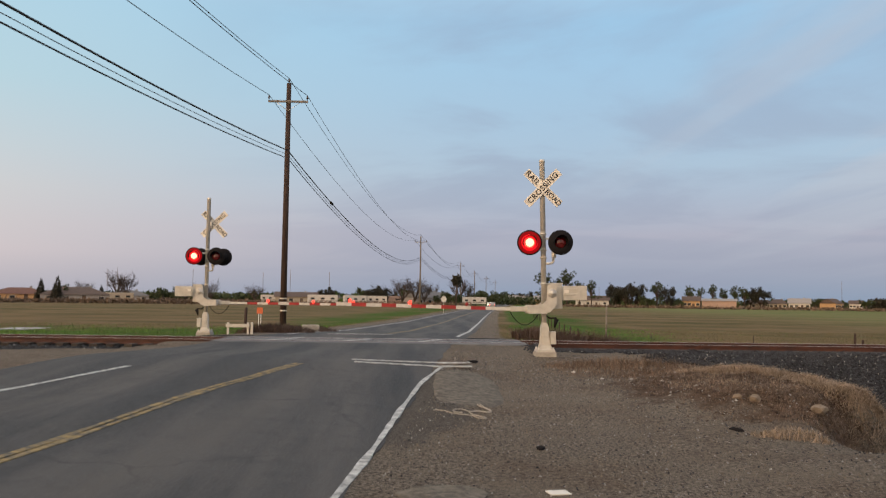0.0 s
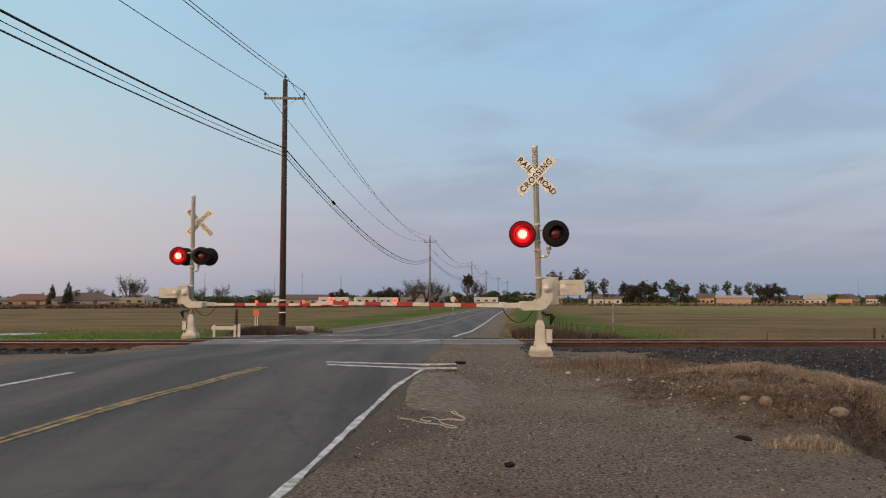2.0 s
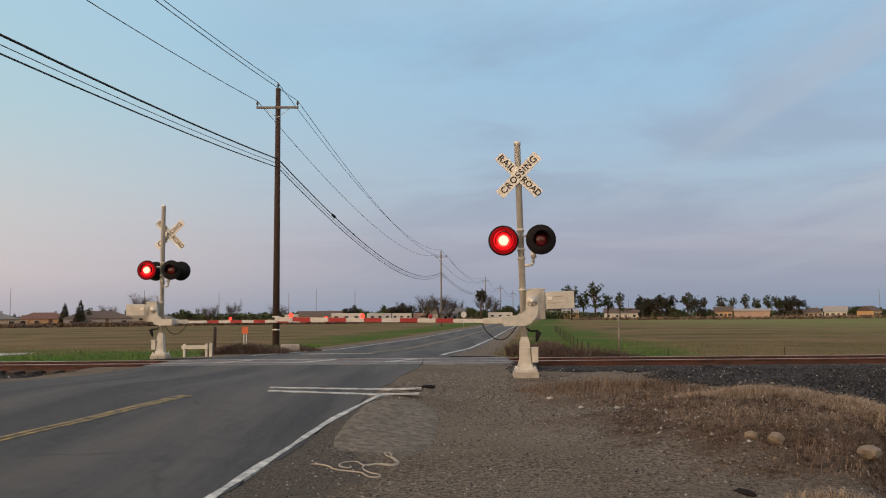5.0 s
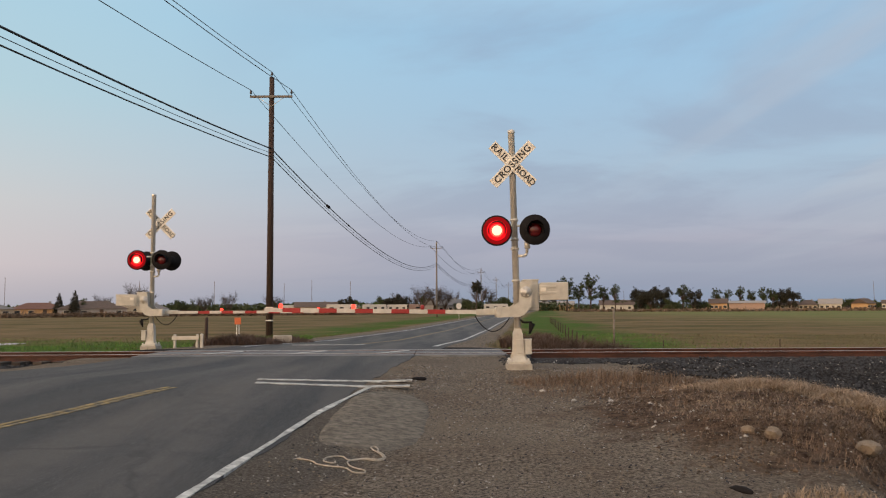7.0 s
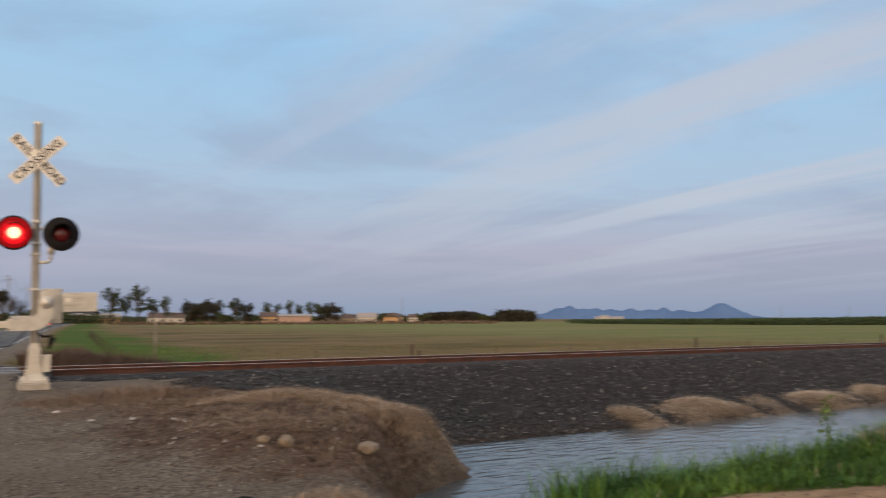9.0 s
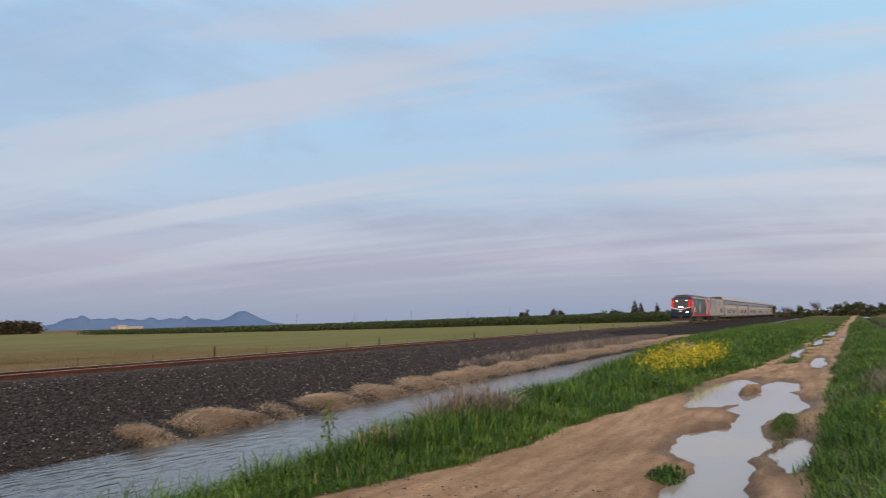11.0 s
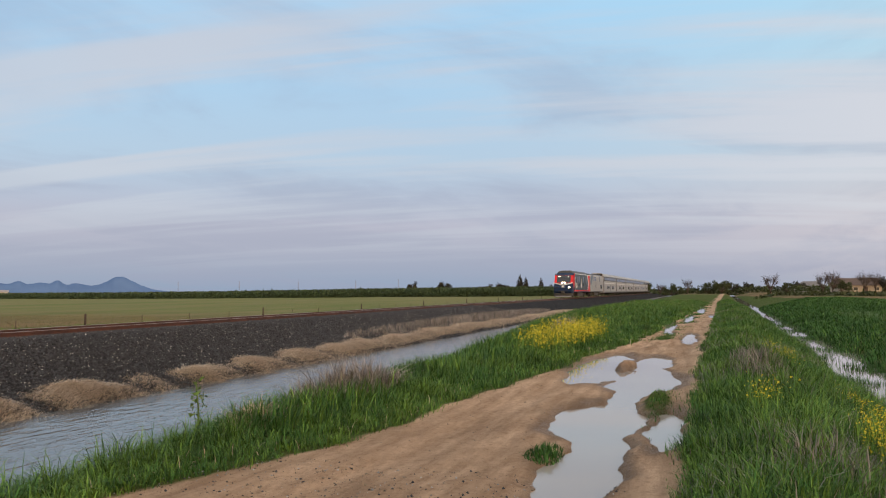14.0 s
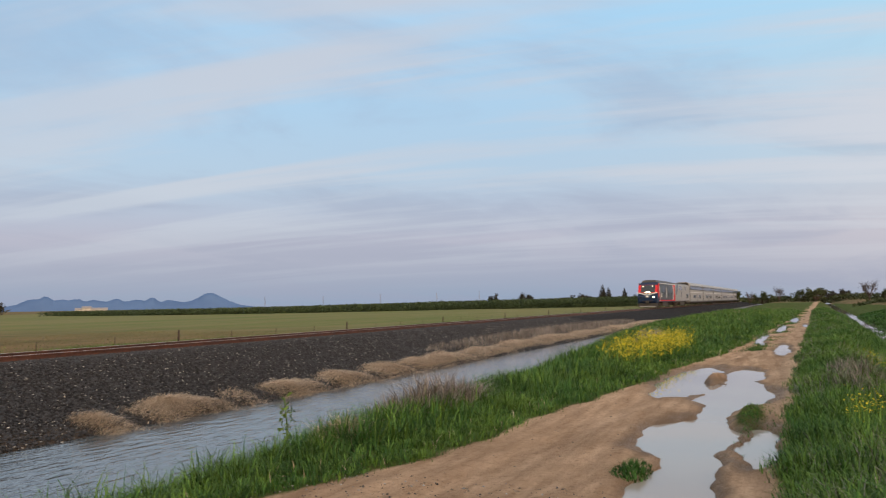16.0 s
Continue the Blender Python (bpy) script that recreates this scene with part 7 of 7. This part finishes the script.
def dry_heap(x, y, length, n, w):
    along, u = rng.triangular(-1.0, -0.15, 1.0, n), rng.uniform(0, 1, n)
    X = x + along * length * 0.85
    Y = y + 0.7 * (1 - 0.5 * np.abs(along)) - 1.3 * u + rng.normal(size=n) * 0.12 + 0.12 * wob(X, 0, 1.7, x)
    crest = (1 - np.abs(along)) ** 0.5 * np.sin(np.pi * np.clip(u, 0.06, 0.97)) * (0.8 + 0.35 * wob(X, 0, 2.3, x))
    Z = np.maximum(land(X, Y), WATER_Z - 0.02) + 0.34 * np.clip(crest, 0, None) * rng.uniform(0.5, 1.0, n)
    az = -0.5 * np.pi + 0.5 + rng.normal(size=n) * 0.7
    me1 = blade_mesh("dry_tuft", np.stack([X, Y, Z - 0.02], 1), rng.uniform(0.03, 0.1, n), w * rng.uniform(0.6, 1.4, n), rng.uniform(0.8, 3.6, n), [M_DRY, M_DRYBROWN], (rng.uniform(size=n) < 0.08).astype(int), 0.5, az)
    return tagged(new("dry_tuft", me1), "tan matted dry grass heap at the foot of the ballast", "dry grass", kind="stuff")


for x, y, length, n in ((15.7, 17.75, 0.7, 3600), (18.3, 17.95, 1.9, 11000), (20.4, 17.65, 0.6, 1000), (23.1, 17.85, 1.7, 6500), (26.2, 17.9, 1.7, 6500), (29.4, 17.95, 1.9, 7000), (32.4, 18.0, 2.2, 6500), (35.2, 18.05, 3.0, 7000), (40, 18.1, 4.2, 7500), (46, 18.3, 5.6, 8000), (53, 18.3, 7, 8000), (61, 18.2, 9, 8000), (72, 18.2, 12, 8500), (87, 18.2, 18, 9000)):
    dry_heap(x, y, length, n, 0.0055 * (1 + 0.03 * x))
tuft("dry_band", 44, 17.85, 24, 0.5, 9000, 0.03, 0.12, M_DRY, "thin tan dry grass along the water's edge", w=0.012, lean=2.4)
tuft("dry_scrub", 62, 19.4, 26, 1.0, 6000, 0.25, 0.6, M_DRYGREY, "grey dead scrub along the ballast foot", w=0.02, lean=0.8)
tuft("grey_stalks", 13.4, 8.85, 1.5, 0.5, 2300, 0.3, 0.75, M_DRYGREY, "dead grey reeds on the ditch verge", "dead reeds", 0.015, 1.5, -8)
tuft("grey_stalks", 11.0, 8.9, 0.6, 0.35, 700, 0.2, 0.42, M_DRY, "dead matted reeds on the ditch verge", "dead reeds", 0.012, 1.4)
tuft("grey_stalks", 30.5, 8.4, 1.3, 0.5, 800, 0.4, 0.8, M_DRYGREY, "dead grey reeds behind the mustard", "dead reeds", 0.018, 0.8)
tuft("grey_stalks", 18.0, 3.0, 2.6, 0.5, 550, 0.3, 0.55, M_DRYGREY, "dry grey stalks on the levee", "dead reeds", 0.012, 0.8)
tuft("grey_stalks", 9.3, 2.9, 0.8, 0.5, 170, 0.25, 0.45, M_DRYGREY, "dry grey stalks on the levee", "dead reeds", 0.01, 0.8)
# brown brush on the berm and beside the road
tuft("berm_grass", 6.9, 16.2, 1.7, 0.8, 9000, 0.04, 0.2, M_DRYBROWN, "tan dry grass along the berm crest", w=0.006, lean=2.6, dome=0.1, turn=-16)
tuft("berm_grass", 7.7, 14.8, 0.8, 1.4, 11000, 0.04, 0.16, M_DRYBROWN, "tan dry grass on the berm's end", w=0.006, lean=2.8, dome=0.07, turn=12)
tuft("berm_grass", 8.5, 14.9, 0.6, 0.6, 3600, 0.03, 0.14, M_DRYBROWN, "tan dry grass at the berm's tip", w=0.006, lean=2.8, dome=0.04)
tuft("berm_grass", 6.7, 13.0, 0.7, 1.0, 4500, 0.03, 0.15, M_BRUSH, "brown dry grass on the berm's end", w=0.006, lean=2.8, dome=0.05)
tuft("berm_grass", 4.6, 18.4, 1.8, 0.8, 1900, 0.08, 0.3, M_BRUSH, "brown dry weeds by the ballast", w=0.009, lean=1.2)
tuft("berm_grass", 4.6, 10.0, 0.5, 0.35, 800, 0.05, 0.16, M_DRYBROWN, "tan dry grass tuft on the gravel", w=0.008, lean=1.4)
tuft("berm_grass", 5.6, 14.4, 1.3, 2.4, 2600, 0.02, 0.12, M_DRYBROWN, "sparse tan dead grass on the berm", w=0.005, lean=2.4)
tuft("berm_grass", 6.0, 14.6, 2.4, 2.6, 9000, 0.03, 0.13, M_BRUSH, "sparse brown dead weeds on the berm", w=0.006, lean=2.8)
tuft("berm_grass", 5.4, 12.2, 1.4, 1.3, 4200, 0.03, 0.13, M_BRUSH, "sparse dead stalks on the gravel", w=0.005, lean=1.4)
tuft("berm_grass", 5.2, 17.2, 2.4, 1.4, 3000, 0.05, 0.18, M_BRUSH, "sparse brown weeds by the ballast", w=0.008, lean=1.4)
tuft("brown_brush", -5.8, 33.2, 1.6, 1.1, 3600, 0.25, 0.5, M_BRUSHDK, "low brown brush beside the road", "brush", 0.016, 1.0)
tuft("brown_brush", -4.9, 37.5, 1.2, 2.4, 2400, 0.2, 0.4, M_BRUSHDK, "low brown brush beside the road", "brush", 0.016, 1.0)
tuft("brown_brush", 6.0, 30.6, 2.4, 1.6, 9000, 0.35, 0.95, M_BRUSHDK, "low brown brush beyond the rails", "brush", 0.016, 1.0)
tuft("brown_brush", 6.6, 42.0, 0.8, 9.0, 3000, 0.35, 0.8, M_BRUSHDK, "tall dry weeds along the road ditch", "brush", 0.018, 0.9, -6)
tuft("verge_green", -7.4, 43.0, 2.4, 6.0, 4200, 0.2, 0.45, M_GRASS, "bright green grass round the pole foot", "grass", 0.022, 0.9, -6)
wz = float(land(10.35, 9.2))
weed = thing("weed", "single tall leafy weed on the ditch lip", "weed", pose(10.35, 9.2, wz))
part("stem", tube(B(), [(0, 0, -0.05), (0.02, 0.01, 0.4), (-0.02, 0.02, 0.72)], 0.008, 6), M_LEAFG, weed)
wv, wf = leaf_cloud(rng, [(0.02, 0, 0.35), (0.06, 0.03, 0.5), (-0.06, 0, 0.6), (-0.02, 0.02, 0.75)], [0.09, 0.1, 0.09, 0.06], 70, 0.03)
part("leaves", tris_mesh("leaves", wv, wf, [M_LEAFG]), M_LEAFG, weed)
tuft("track_clump", 10.4, 5.35, 0.35, 0.2, 520, 0.04, 0.13, M_GRASSDK, "small grass clump in the dirt track", "grass", 0.012, 1.2)
# short field stubble close to the rails
p = scatter(60000, -30, 60, 29.0, 62, lambda x, y: zone_masks(x, y)[2] * 0.9, 1.0)
lush = zone_masks(p[:, 0], p[:, 1])[3]
idx = np.where(lush + rng.normal(size=len(p)) * 0.2 > 0.45, 0, 1)
tagged(new("field_grass", blade_mesh("field_grass", p, rng.uniform(0.04, 0.11, len(p)) * (1 + lush), 0.02 + 0 * lush, rng.uniform(0.3, 1.2, len(p)), [M_GRASS, material("field_stubble", (0.17, 0.135, 0.066), (0.115, 0.1, 0.044), 0.5, 0.9, island=0.3)], idx)), "short green and straw-coloured field grass", "grass", kind="stuff")


def stones(name, p, r, mats, index, label, cat="stones"):
    """Irregular six-cornered stones."""
    n = len(p)
    base = np.array([(1, 0, 0), (0, 1, 0), (-1, 0, 0), (0, -1, 0), (0, 0, 0.8), (0, 0, -0.7)])
    fc = np.array([(0, 1, 4), (1, 2, 4), (2, 3, 4), (3, 0, 4), (1, 0, 5), (2, 1, 5), (3, 2, 5), (0, 3, 5)])
    a = rng.uniform(0, 2 * np.pi, n)
    c, s = np.cos(a), np.sin(a)
    v = base[None] * rng.uniform(0.6, 1.3, (n, 6, 3)) + rng.normal(size=(n, 6, 3)) * 0.12
    v = np.stack([v[..., 0] * c[:, None] - v[..., 1] * s[:, None], v[..., 0] * s[:, None] + v[..., 1] * c[:, None], v[..., 2]], -1)
    v = v * r[:, None, None] + p[:, None, :]
    f = (np.arange(n)[:, None, None] * 6 + fc[None]).reshape(-1, 3)
    return tagged(new(name, tris_mesh(name, v.reshape(-1, 3), f, mats, np.repeat(index, 8))), label, cat, kind="stuff")


p = scatter(130000, 3, 75, 16.8, 24.4, lambda x, y: zone_masks(x, y)[1] * (land(x, y) > WATER_Z - 0.05), 1.6)
r = rng.uniform(0.018, 0.042, len(p)) * (1 + 0.01 * p[:, 0])
p[:, 2] += r * 0.3
pale = rng.uniform(size=len(p)) > 0.94
r = np.where(pale, r * 0.62, r)
stones("ballast_stones", p, r, [M_STONE, M_PALE], pale.astype(int), "dark angular railway ballast stones", "ballast")
p = scatter(9000, -40, 3, 22.3, 24.2, lambda x, y: zone_masks(x, y)[1] * (np.abs(x - road_x(y) + 3.5) > 4.6))
r = rng.uniform(0.03, 0.06, len(p))
stones("ballast_stones", p, r, [M_STONE, M_PALE], (rng.uniform(size=len(p)) > 0.96).astype(int), "dark angular railway ballast stones", "ballast")
p = scatter(130000, -1.0, 9.5, 4.5, 21, lambda x, y: (x > road_x(y) + 0.25) * (land(x, y) > -0.5) * (0.35 + 0.65 * sstep(12, 20, y)))
r = 0.004 + 0.014 * rng.uniform(0, 1, len(p)) ** 4
stones("gravel_stones", p, r, [M_STONE, M_ROCK, M_PALE], rng.choice(3, len(p), p=[0.45, 0.3, 0.25]), "loose brown and grey gravel on the shoulder", "gravel")
p = scatter(1300, 8, 30, 3.9, 7.6, lambda x, y: (1 - verge_mask(x, y)) * (pool_mask(x, y) < -0.1) * 0.6)
stones("gravel_stones", p, 0.005 + 0.012 * rng.uniform(0, 1, len(p)) ** 3, [M_ROCK, M_STONE], (rng.uniform(size=len(p)) > 0.93).astype(int), "small stones and clods on the dirt track", "gravel")

p = scatter(11000, 3.8, 9.2, 11.0, 19.0, lambda x, y: 0.3 + 0.7 * sstep(-0.2, 0.5, wob(x, y, 1.2, 6)))
p = p[p[:, 2] > -0.55]
stones("berm_clods", p, 0.008 + 0.03 * rng.uniform(0, 1, len(p)) ** 4, [material("soil_clod", (0.1, 0.07, 0.05), (0.06, 0.042, 0.03), 12, 0.95, island=0.4), M_ROCK, M_PALE], rng.choice(3, len(p), p=[0.8, 0.14, 0.06]), "brown soil clods and stones on the berm", "clods")

# timber ties, the nearest as single parts of the track
tie = finish("tie", box(B(), (0, 0, -0.11), (0.23, 2.6, 0.17), 0.012), M_TIE)
for k in range(280):
    x = -26 + k * 0.5
    if -6.3 < x < 3.5:
        continue
    part("tie", tie, M_TIE, track, m=pose(x, TRACK_Y + 0.03 * math.sin(k * 5.1), RAIL_Z - 0.165 + 0.045, 0, 0, 0.6 * math.sin(k * 3.3)))
